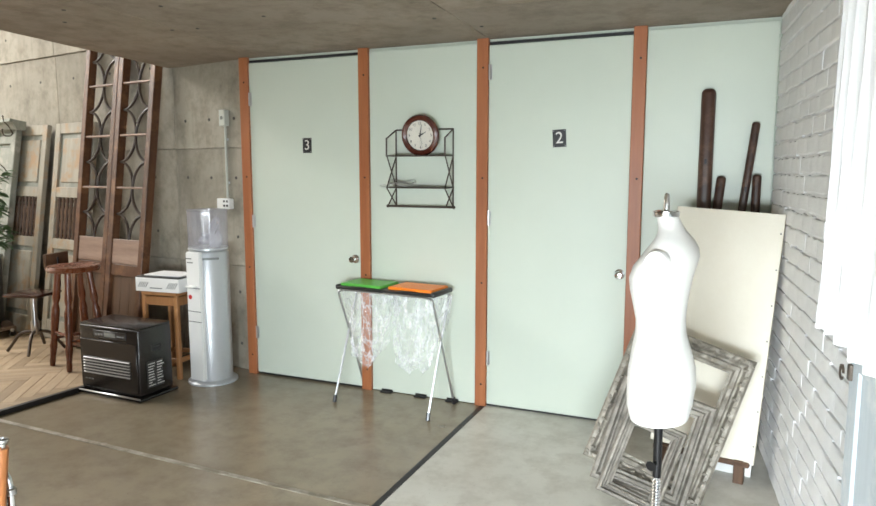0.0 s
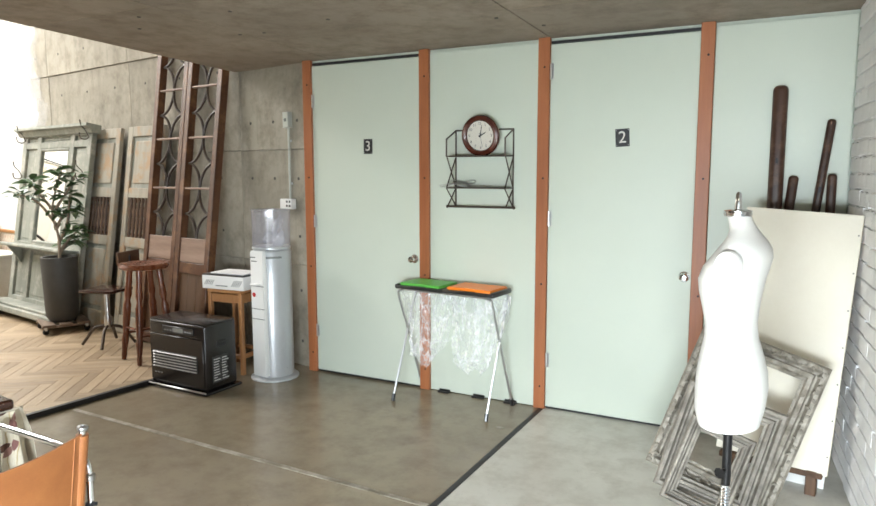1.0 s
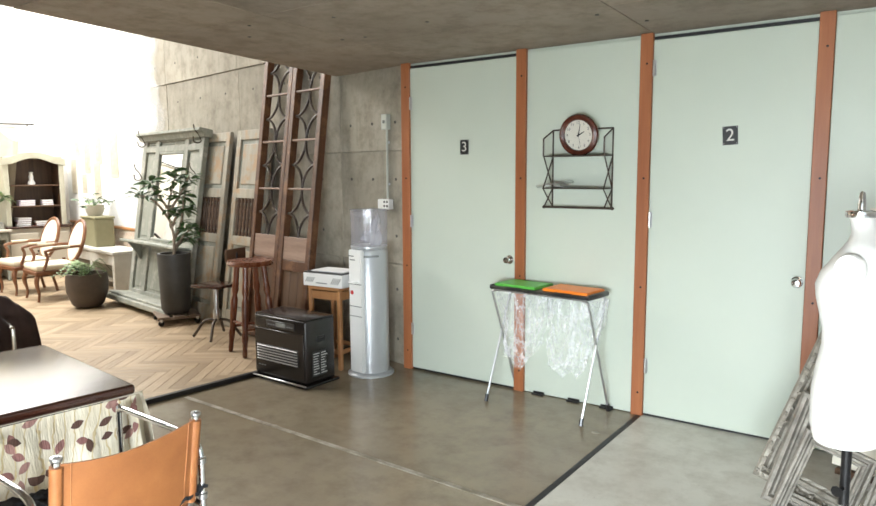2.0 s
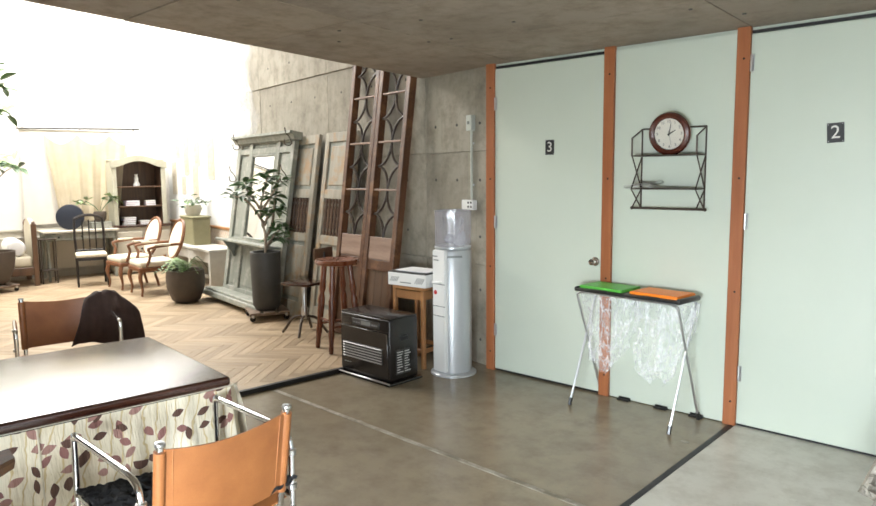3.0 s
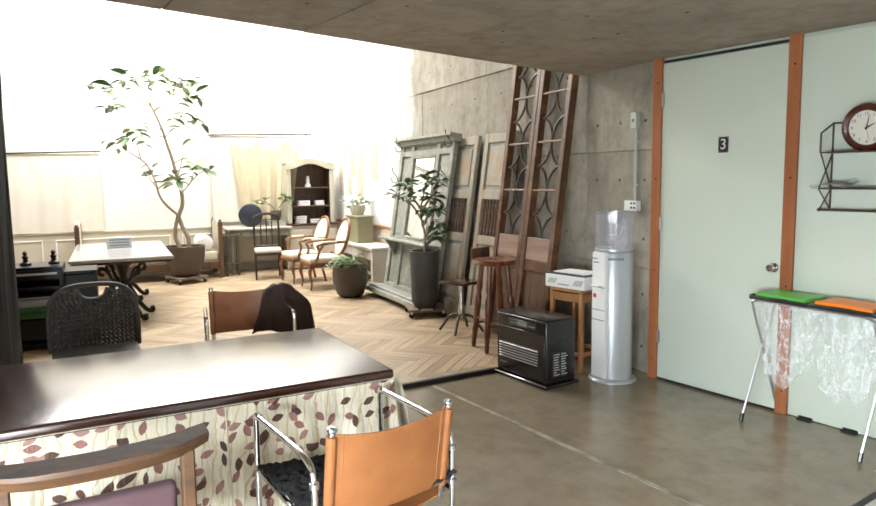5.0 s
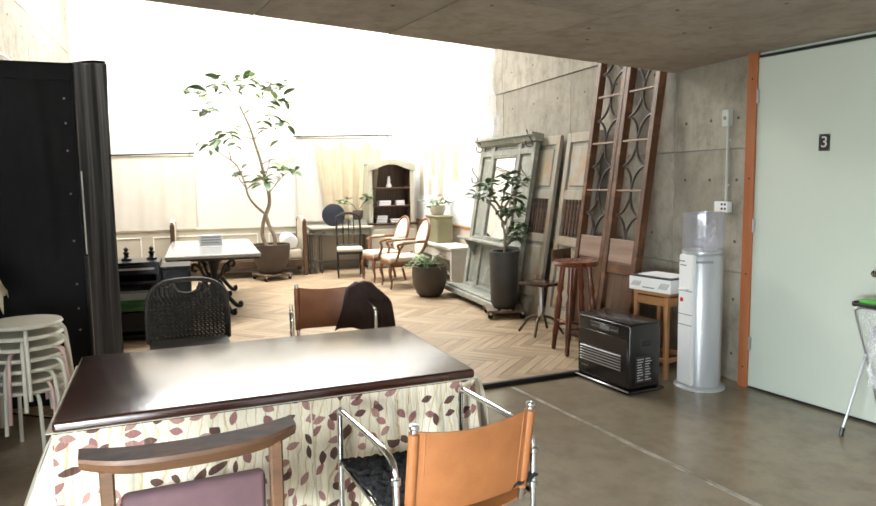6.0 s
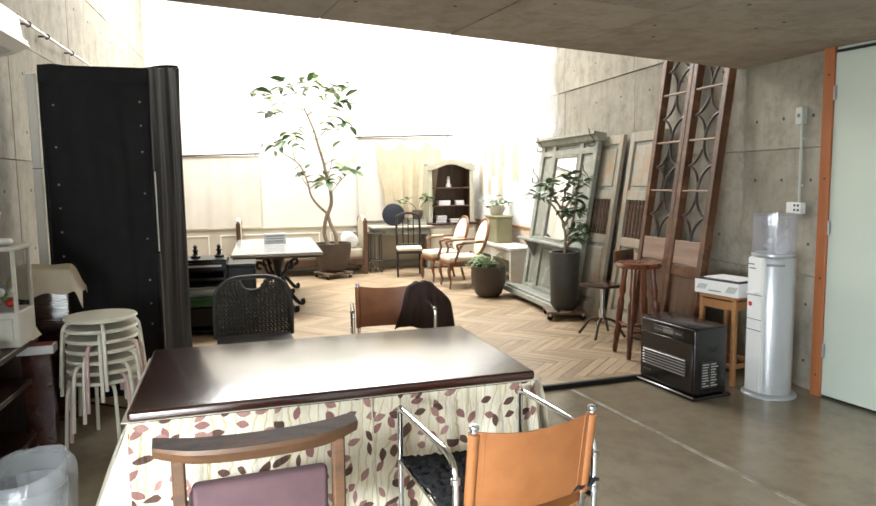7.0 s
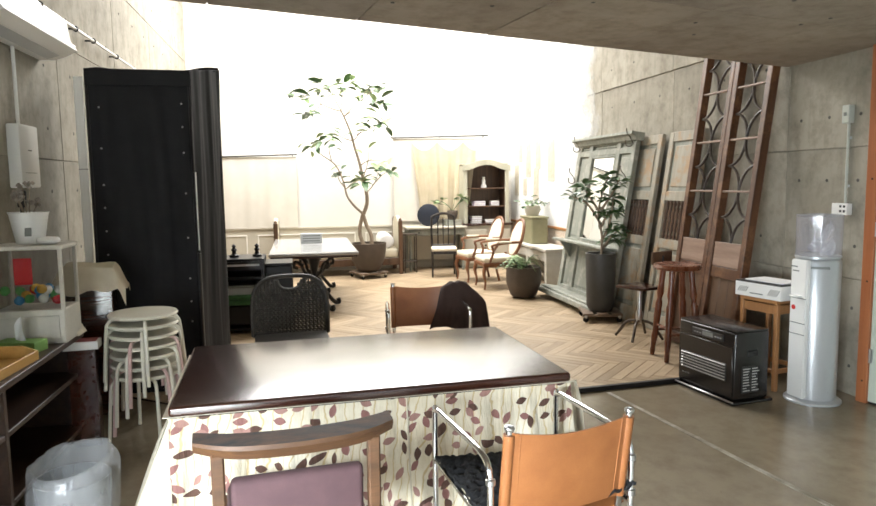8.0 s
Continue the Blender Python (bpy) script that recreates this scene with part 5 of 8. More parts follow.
# ---- stools and the box on a wooden stool ----
def bar_stool():
    t = thing("bar_stool", "round reddish-brown wooden bar stool on parquet", "stool", pose(-4.445, 4.215, WOOD, 0, 0, -14) @ Matrix.Diagonal((1.06, 1.06, 1.06, 1)))
    part("seat", lathe(bmesh.new(), [(0.13, 0.745), (0.185, 0.755), (0.195, 0.775), (0.185, 0.795), (0.12, 0.79), (0.01, 0.782)], 36), M["red_wood"], t)
    for k in range(4):
        a = k * math.pi / 2 + math.pi / 4
        top, foot = Vector((0.115 * math.cos(a), 0.115 * math.sin(a), 0.75)), Vector((0.2 * math.cos(a), 0.2 * math.sin(a), 0.0))
        pts = [foot.lerp(top, f) for f in (0, 0.05, 0.1, 0.22, 0.28, 0.45, 0.6, 0.66, 0.72, 0.85, 1)]
        part("leg", tube(bmesh.new(), pts, [0.018, 0.022, 0.02, 0.028, 0.023, 0.03, 0.03, 0.019, 0.03, 0.023, 0.025], 10), M["red_wood"], t)
    for k in range(4):
        a, b = k * math.pi / 2 + math.pi / 4, (k + 1) * math.pi / 2 + math.pi / 4
        z = 0.22 if k % 2 else 0.27
        r = 0.2 - 0.085 * z / 0.75
        part("stretcher", tube(bmesh.new(), [(r * math.cos(a), r * math.sin(a), z), (r * math.cos(b), r * math.sin(b), z)], 0.012, 8), M["red_wood"], t)


bar_stool()


def work_stool():
    t = thing("swivel_stool", "old wooden swivel stool with a cast iron base", "stool", pose(-5.16, 4.36, WOOD, 0, 0, 15))
    part("seat", boxed((0.34, 0.32, 0.03), (0, 0, 0.53), 0.012, seg=2), M["dark_wood"], t)
    part("backrest", boxed((0.03, 0.30, 0.12), (0.19, 0.08, 0.83), 0.01, seg=2), M["brown_wood"], t)
    part("back_post", tube(bmesh.new(), bent([(0.1, 0.05, 0.51), (0.21, 0.07, 0.56), (0.205, 0.08, 0.85)]), 0.011, 8), M["iron"], t)
    part("column", lathe(bmesh.new(), [(0.05, 0.52), (0.025, 0.49), (0.022, 0.3), (0.035, 0.27), (0.035, 0.2), (0.02, 0.16)][::-1], 14), M["steel"], t)
    for k in range(4):
        a = k * math.pi / 2 + 0.4
        c, s = math.cos(a), math.sin(a)
        part("leg", tube(bmesh.new(), bent([(0.02 * c, 0.02 * s, 0.19), (0.12 * c, 0.12 * s, 0.17), (0.19 * c, 0.19 * s, 0.08), (0.235 * c, 0.235 * s, 0.018)]), 0.014, 8), M["rust_iron"], t)


work_stool()


def low_stool():
    t = thing("wooden_stool", "honey-coloured square wooden stool beside a cooler", "stool", pose(-3.60, 4.44, 0, 0, 0, 4))
    h = 0.70
    part("seat", boxed((0.34, 0.34, 0.03), (0, 0, h - 0.015), 0.008, seg=2), M["honey_wood"], t)
    for x in (-0.155, 0.155):
        for y in (-0.145, 0.145):
            part("leg", boxed((0.035, 0.035, h - 0.03), (x, y, (h - 0.03) / 2), 0.004), M["honey_wood"], t, smooth=False)
    for z in (0.15, h - 0.075):
        for y in (-0.145, 0.145):
            part("rail", boxed((0.28, 0.02, 0.07 if z > 0.3 else 0.035), (0, y, z), 0.003), M["honey_wood"], t, smooth=False)
        for x in (-0.155, 0.155):
            part("rail", boxed((0.02, 0.26, 0.07 if z > 0.3 else 0.035), (x, 0, z), 0.003), M["honey_wood"], t, smooth=False)
    b = thing("appliance_box", "flat white printed carton lying on a wooden stool", "box", pose(-3.60, 4.40, h, 0, 0, 4))
    part("carton", boxed((0.42, 0.27, 0.11), (0, 0, 0.055), 0.003), M["white_plastic"], b, smooth=False)
    part("sheet", boxed((0.34, 0.22, 0.008), (0.02, 0.01, 0.126), 0.001), M["white_cloth"], b, smooth=False)
    part("gap", boxed((0.415, 0.265, 0.01), (0, 0, 0.114)), M["black_plastic"], b, smooth=False)
    for k in range(5):
        part("print_bar", boxed((0.006, 0.001, 0.06), (0.11 + 0.018 * k, -0.1356, 0.055), turn=Matrix.Rotation(0.6, 4, "Y")), M["panel_grey"], b, smooth=False)
        part("print_bar", boxed((0.006, 0.001, 0.05), (-0.17 + 0.018 * k, -0.1356, 0.055), turn=Matrix.Rotation(0.6, 4, "Y")), M["panel_grey"], b, smooth=False)
    part("print_bar", boxed((0.12, 0.001, 0.008), (-0.01, -0.1356, 0.03)), M["panel_grey"], b, smooth=False)


low_stool()


# ---- the dining table, its cloth and chairs ----
def leaf_print(name, ground, colours, size):
    """Cloth printed with scattered leaves and thin stems."""
    m, nt, b = mat(name)
    tc = nt.nodes.new("ShaderNodeTexCoord")
    sep = nt.nodes.new("ShaderNodeSeparateXYZ")
    nt.links.new(tc.outputs["Object"], sep.inputs[0])
    add = nt.nodes.new("ShaderNodeMath")
    nt.links.new(sep.outputs[0], add.inputs[0])
    nt.links.new(sep.outputs[1], add.inputs[1])
    flat = nt.nodes.new("ShaderNodeCombineXYZ")
    nt.links.new(add.outputs[0], flat.inputs[0])
    nt.links.new(sep.outputs[2], flat.inputs[1])
    v = flat.outputs[0]
    g = noise_tex(nt, v, 7, 5)
    col = ramp(nt, g, [(0.35, ground[0]), (0.65, ground[1])])
    stems = nt.nodes.new("ShaderNodeTexWave")
    stems.inputs["Scale"].default_value = 7
    stems.inputs["Distortion"].default_value = 6
    stems.inputs["Detail"].default_value = 3
    nt.links.new(v, stems.inputs["Vector"])
    col = mix(nt, ramp(nt, stems.outputs["Fac"], [(0.93, (0, 0, 0)), (0.97, (0.7, 0.7, 0.7))]), col, (0.5, 0.36, 0.14))
    for k, c in enumerate(colours):
        shift = nt.nodes.new("ShaderNodeVectorMath")
        shift.inputs[1].default_value = (3.1 * k + 0.4, 1.7 * k, 0)
        nt.links.new(v, shift.inputs[0])
        cell = nt.nodes.new("ShaderNodeTexVoronoi")
        cell.voronoi_dimensions = "2D"
        cell.inputs["Scale"].default_value = 1 / size
        nt.links.new(shift.outputs[0], cell.inputs["Vector"])
        sc = nt.nodes.new("ShaderNodeVectorMath")
        sc.operation = "SCALE"
        sc.inputs["Scale"].default_value = 1 / size
        nt.links.new(shift.outputs[0], sc.inputs[0])
        ps = nt.nodes.new("ShaderNodeVectorMath")
        ps.operation = "SCALE"
        ps.inputs["Scale"].default_value = 1 / size
        nt.links.new(cell.outputs["Position"], ps.inputs[0])
        rel = nt.nodes.new("ShaderNodeVectorMath")
        rel.operation = "SUBTRACT"
        nt.links.new(sc.outputs[0], rel.inputs[0])
        nt.links.new(ps.outputs[0], rel.inputs[1])
        sepc = nt.nodes.new("ShaderNodeSeparateColor")
        nt.links.new(cell.outputs["Color"], sepc.inputs[0])
        ang = nt.nodes.new("ShaderNodeMath")
        ang.operation = "MULTIPLY"
        ang.inputs[1].default_value = 6.28
        nt.links.new(sepc.outputs[0], ang.inputs[0])
        rot = nt.nodes.new("ShaderNodeVectorRotate")
        rot.rotation_type = "Z_AXIS"
        nt.links.new(rel.outputs[0], rot.inputs["Vector"])
        nt.links.new(ang.outputs[0], rot.inputs["Angle"])
        # a pointed leaf: |x| small against 1 - y squared
        sx = nt.nodes.new("ShaderNodeSeparateXYZ")
        nt.links.new(rot.outputs[0], sx.inputs[0])
        ax = nt.nodes.new("ShaderNodeMath")
        ax.operation = "ABSOLUTE"
        nt.links.new(sx.outputs[0], ax.inputs[0])
        y2 = nt.nodes.new("ShaderNodeMath")
        y2.operation = "MULTIPLY"
        nt.links.new(sx.outputs[1], y2.inputs[0])
        nt.links.new(sx.outputs[1], y2.inputs[1])
        ma = nt.nodes.new("ShaderNodeMath")
        ma.operation = "MULTIPLY_ADD"
        nt.links.new(y2.outputs[0], ma.inputs[0])
        ma.inputs[1].default_value = 1.35
        nt.links.new(ax.outputs[0], ma.inputs[2])
        lt = nt.nodes.new("ShaderNodeMath")
        lt.operation = "LESS_THAN"
        nt.links.new(ma.outputs[0], lt.inputs[0])
        lt.inputs[1].default_value = 0.2
        keep = nt.nodes.new("ShaderNodeMath")
        keep.operation = "GREATER_THAN"
        keep.inputs[1].default_value = 0.56
        nt.links.new(sepc.outputs[1], keep.inputs[0])
        both = nt.nodes.new("ShaderNodeMath")
        both.operation = "MULTIPLY"
        nt.links.new(lt.outputs[0], both.inputs[0])
        nt.links.new(keep.outputs[0], both.inputs[1])
        col = mix(nt, both.outputs[0], col, c)
    nt.links.new(col, b.inputs["Base Color"])
    b.inputs["Roughness"].default_value = 0.9
    crink = noise_tex(nt, coords(nt, (1, 1, 0.1)), 42, 5)
    bump(nt, b, crink, 0.9, 0.014)
    return m


M["leaf_cloth"] = leaf_print("leaf_printed_cotton", ((0.66, 0.585, 0.43), (0.78, 0.72, 0.58)), [(0.26, 0.12, 0.105), (0.10, 0.05, 0.035), (0.33, 0.18, 0.15)], 0.08)
TABLE = pose(-2.95, 1.007, 0, 0, 0, -6.3)


def dining_table():
    L, D, h = 1.79, 1.10, 0.72
    t = thing("dining_table", "long dark-stained glossy wooden dining table", "table", TABLE)
    top = boxed((D, L, 0.045), (0, 0, h - 0.0225), 0.014, seg=3)
    part("tabletop", top, M["table_lacquer"], t)
    for x in (-1, 1):
        for y in (-1, 1):
            part("leg", boxed((0.08, 0.08, h - 0.05), (x * (D / 2 - 0.14), y * (L / 2 - 0.14), (h - 0.05) / 2), 0.008), M["dark_wood"], t, smooth=False)
    for x in (-1, 1):
        part("apron", boxed((0.025, L - 0.4, 0.09), (x * (D / 2 - 0.14), 0, h - 0.095)), M["dark_wood"], t, smooth=False)
    c = thing("tablecloth", "cream crinkled tablecloth printed with brown leaves", "tablecloth", TABLE)
    rnd = random.Random(7)
    ph = [rnd.random() * 6 for _ in range(8)]

    def wave(u, v):
        return 0.014 * math.sin(23 * u + ph[0] + 2 * v) + 0.008 * math.sin(57 * u + ph[1] - 3 * v) + 0.02 * v * math.sin(9 * u + ph[2])

    def skirt(a, b, out, drop, flare, nu):
        a, b, out = Vector(a), Vector(b), Vector(out)

        def place(u, v):
            p = a.lerp(b, u)
            return p + out * (flare * v + wave(u * (b - a).length, v) * min(1, 3 * v)) + Vector((0, 0, -drop * v))
        return sheet(bmesh.new(), nu, 12, place, 0.002)

    z = h - 0.05
    x0, y0 = D / 2 - 0.005, L / 2 - 0.0
    part("front_drop", skirt((x0, -y0 + 0.0, z), (x0, y0, z), (1, 0, 0), 0.60, 0.09, 110), M["leaf_cloth"], c)
    part("back_drop", skirt((-x0, -y0, z), (-x0, y0, z), (-1, 0, 0), 0.45, 0.05, 80), M["leaf_cloth"], c)
    part("end_drop", skirt((x0, -y0, z), (-x0, -y0, z), (0, -1, 0), 0.60, 0.22, 60), M["cream_cloth"], c)
    part("end_drop", skirt((x0, y0 + 0.03, z), (-x0, y0 + 0.03, z), (0, 1, 0), 0.45, 0.1, 60), M["cream_cloth"], c)
    part("corner_fold", skirt((x0 - 0.01, y0 - 0.02, z), (x0 - 0.04, y0 + 0.05, z), (0.5, 0.9, 0), 0.52, 0.07, 8), M["cream_cloth"], c)
    def near_corner(u, v):
        q = Vector((0.09 * (1 - u), -0.22 * u, 0)) * (1 + 0.35 * math.sin(math.pi * u))
        return Vector((x0 - 0.004, -y0 + 0.004, z)) + q * v * (1 + 0.1 * math.sin(9 * u)) + Vector((0, 0, -0.6 * v))
    part("corner_fold", sheet(bmesh.new(), 18, 14, near_corner, 0.002), M["cream_cloth"], c)
    part("under_sheet", boxed((D - 0.03, L + 0.05, 0.004), (0, 0.0, h - 0.0475)), M["cream_cloth"], c, smooth=False)
    part("hem", tube(bmesh.new(), [(x0 + 0.01, 0.1, z), (x0 + 0.06, 0.1, z - 0.3), (x0 + 0.1, 0.1, z - 0.58)], 0.004, 6), M["cream_cloth"], c)


dining_table()
M["fur"] = surface("black_sheepskin", (0.004, 0.004, 0.005), (0.014, 0.014, 0.016), 30, (0.8, 1), bump_by=1.0, fine=110, dist=0.012)


def leather_chair(m, label, draped=False):
    """Chromed tube armchair with a leather sling back; it faces +x before m."""
    t = thing("leather_chair", label, "chair", m, group="leather chairs at the table")
    w = 0.268
    for s in (-1, 1):
        y = s * (w + 0.03)
        part("front_leg", tube(bmesh.new(), bent([(0.56, y, 0.0), (0.56, y, 0.60), (0.55, y, 0.645), (0.51, y, 0.655)], 4), 0.0125, 10), M["chrome"], t)
        part("arm_tube", tube(bmesh.new(), bent([(0.52, y, 0.655), (0.26, y, 0.65), (0.07, y, 0.64), (0.0, y, 0.60), (-0.01, y, 0.5)], 4), 0.0125, 10), M["chrome"], t)
        part("rear_leg", tube(bmesh.new(), [(-0.01, y, 0.52), (-0.01, y, 0.0)], 0.0125, 10), M["chrome"], t)
        part("side_rail", tube(bmesh.new(), [(0.56, y, 0.42), (-0.01, y, 0.38)], 0.011, 8), M["chrome"], t)
        bp = part("back_post", tube(bmesh.new(), [(0.0, s * (w - 0.025), 0.36), (-0.06, s * (w - 0.02), 0.765)], 0.014, 10), M["chrome"], t)
        part("end_cap", lathe(bmesh.new(), [(0.017, 0.0), (0.019, 0.006), (0.017, 0.012), (0.009, 0.013), (0.008, 0.008)], 14), M["steel"], bp).matrix_basis = pose(-0.061, s * (w - 0.02), 0.763, 0, -8, 0)
        for z in (0.56, 0.42):
            part("collar", lathe(bmesh.new(), [(0.014, -0.012), (0.018, -0.01), (0.018, 0.01), (0.014, 0.012)], 12), M["steel"], t).matrix_basis = pose(-0.01, y, z)
    for z in (0.16,):
        part("cross_tube", tube(bmesh.new(), [(0.0, -w, z), (0.0, w, z)], 0.011, 8), M["chrome"], t)

    def sling(u, v):
        y = (u - 0.5) * 2 * (w - 0.015)
        sag = 0.035 * (1 - (2 * u - 1) ** 2)
        x = -0.062 + 0.055 * v + 0.004 * math.sin(7 * u) - sag * (0.6 + 0.4 * v)
        return Vector((x, y, 0.755 - 0.33 * v - 0.025 * (1 - (2 * u - 1) ** 2) * (1 - v)))
    back = part("backrest", sheet(bmesh.new(), 24, 10, sling, 0.006), M["leather"], t)
    for s in (-1, 1):
        part("sleeve", tube(bmesh.new(), [(-0.004, s * (w - 0.022), 0.42), (-0.058, s * (w - 0.02), 0.745)], 0.021, 10), M["leather"], back)
        part("seam", tube(bmesh.new(), [(-0.014 - 0.008, s * (w - 0.062), 0.43), (-0.075, s * (w - 0.058), 0.747)], 0.0025, 6), M["leather"], back)

    def seat(u, v):
        return Vector((0.0 + 0.55 * v, (u - 0.5) * 2 * (w + 0.005), 0.385 + 0.03 * v - 0.04 * (1 - (2 * u - 1) ** 2)))
    part("seat", sheet(bmesh.new(), 14, 8, seat, 0.006), M["leather"], t)

    def fleece(u, v):
        edge = max(abs(2 * u - 1), abs(2 * v - 1))
        n = noise.noise(Vector((u * 22, v * 22, 0))) * 0.016 + noise.noise(Vector((u * 60, v * 60, 3))) * 0.012
        k = 1 + 0.05 * noise.noise(Vector((u * 9, v * 9, 8)))
        return Vector((0.25 + 0.56 * (v - 0.5) * k, (u - 0.5) * 0.62 * k, 0.425 + 0.03 * v - 0.035 * (1 - (2 * u - 1) ** 2) + 0.035 * (1 - edge ** 4) + n + 0.05 * max(0, 0.2 - v) * 4))
    if not draped:
        f = thing("sheepskin", "black shaggy sheepskin lying on a leather chair", "sheepskin", m)
        part("fleece", sheet(bmesh.new(), 60, 50, fleece, 0.012), M["fur"], f)
    else:
        b = thing("blanket", "dark brown fleece blanket hung over a chair", "blanket", m)

        def throw(u, v):
            s = 2 * u - 1
            y = 0.15 + 0.37 * v
            top = 0.785 - 3.0 * max(0, y - 0.27) ** 2 - 1.2 * max(0, 0.26 - y) ** 1.3
            fold = 0.016 * math.sin(15 * v + 3 * s) + 0.008 * math.sin(34 * v - 4 * s)
            x = -0.05 + 0.07 * math.tanh(3 * s) + 0.09 * s + fold * abs(s)
            drop = (0.34 + 0.1 * math.sin(2.2 * v)) * max(0, abs(s) - 0.12) ** 1.15
            return Vector((x, y - 0.13 * max(0, s - 0.1) * (1 - v) + 0.01 * math.sin(9 * u), top - drop + 0.5 * fold * (1 - abs(s))))
        part("cloth", sheet(bmesh.new(), 36, 30, throw, 0.008), M["brown_cloth"], b)
    return t


leather_chair(pose(-1.70, 1.43, 0, 0, 0, 180), "tan leather sling armchair with chromed tubes and black fleece")
leather_chair(pose(-4.74, 1.95, WOOD, 0, 0, -15), "tan leather armchair with a dark blanket over it", True)
M["worn_arm"] = timber("worn_armchair_wood", (0.045, 0.020, 0.008), (0.155, 0.072, 0.03), along=(1, 0.1, 1), rough=(0.4, 0.6), vary=0)
M["worn_top"] = surface("rubbed_dark_top", (0.016, 0.016, 0.019), (0.12, 0.066, 0.04), 16, (0.6, 0.85), stretch=(1, 0.4, 1), bump_by=0.5, fine=90, spread=0.16)
M["mauve"] = surface("mauve_upholstery", (0.068, 0.034, 0.038), (0.105, 0.056, 0.06), 9, (0.8, 0.95), bump_by=0.3, fine=220, dist=0.001)


def wooden_armchair():
    """Faces +x before its pose."""
    t = thing("wooden_chair", "worn brown wooden chair with a mauve padded seat", "chair", pose(-1.80, 0.475, 0, 0, 0, 180 - 3))
    line = bent([(0.035, -0.33, 0.79), (-0.03, -0.2, 0.785), (-0.055, 0, 0.785), (-0.03, 0.2, 0.785), (0.035, 0.33, 0.79)], 6)
    bm = bmesh.new()
    g = []
    for p in line:
        f = 1 - 0.25 * (abs(p.y) / 0.33) ** 4
        prof = [(-0.047, 0.022), (0.045, 0.034), (0.05, 0.018), (0.035, -0.022), (-0.025, -0.03), (-0.052, 0.008)]
        g.append([bm.verts.new(p + Vector((a * f, 0, b * f))) for a, b in prof])
    for a, b in zip(g, g[1:]):
        for k in range(6):
            bm.faces.new((a[k], a[(k + 1) % 6], b[(k + 1) % 6], b[k]))
    bm.faces.new(g[0])
    bm.faces.new(g[-1])
    for f in bm.faces:
        f.normal_update()
    for f in bm.faces:
        if len(f.verts) == 4 and sum(v in {row[k] for row in g for k in (0, 1)} for v in f.verts) == 4:
            f.material_index = 1
    part("crest_rail", bm, M["worn_arm"], t).data.materials.append(M["worn_top"])
    for s in (-1, 1):
        part("back_leg", boxed((0.042, 0.042, 0.77), (-0.005, s * 0.255, 0.385), 0.006, Matrix.Rotation(-0.03, 4, "Y")), M["worn_arm"], t, smooth=False)
        part("front_leg", boxed((0.042, 0.042, 0.42), (0.43, s * 0.25, 0.21), 0.006), M["worn_arm"], t, smooth=False)
        part("side_rail", boxed((0.41, 0.025, 0.06), (0.264, s * 0.25, 0.37), 0.004), M["worn_arm"], t, smooth=False)
    part("seat", boxed((0.46, 0.47, 0.07), (0.264, 0, 0.42), 0.03, seg=3), M["mauve"], t)
    part("back_pad", boxed((0.05, 0.44, 0.28), (0.012, 0, 0.53), 0.02, Matrix.Rotation(-0.06, 4, "Y"), seg=3), M["mauve"], t, "mauve padded back")


wooden_armchair()


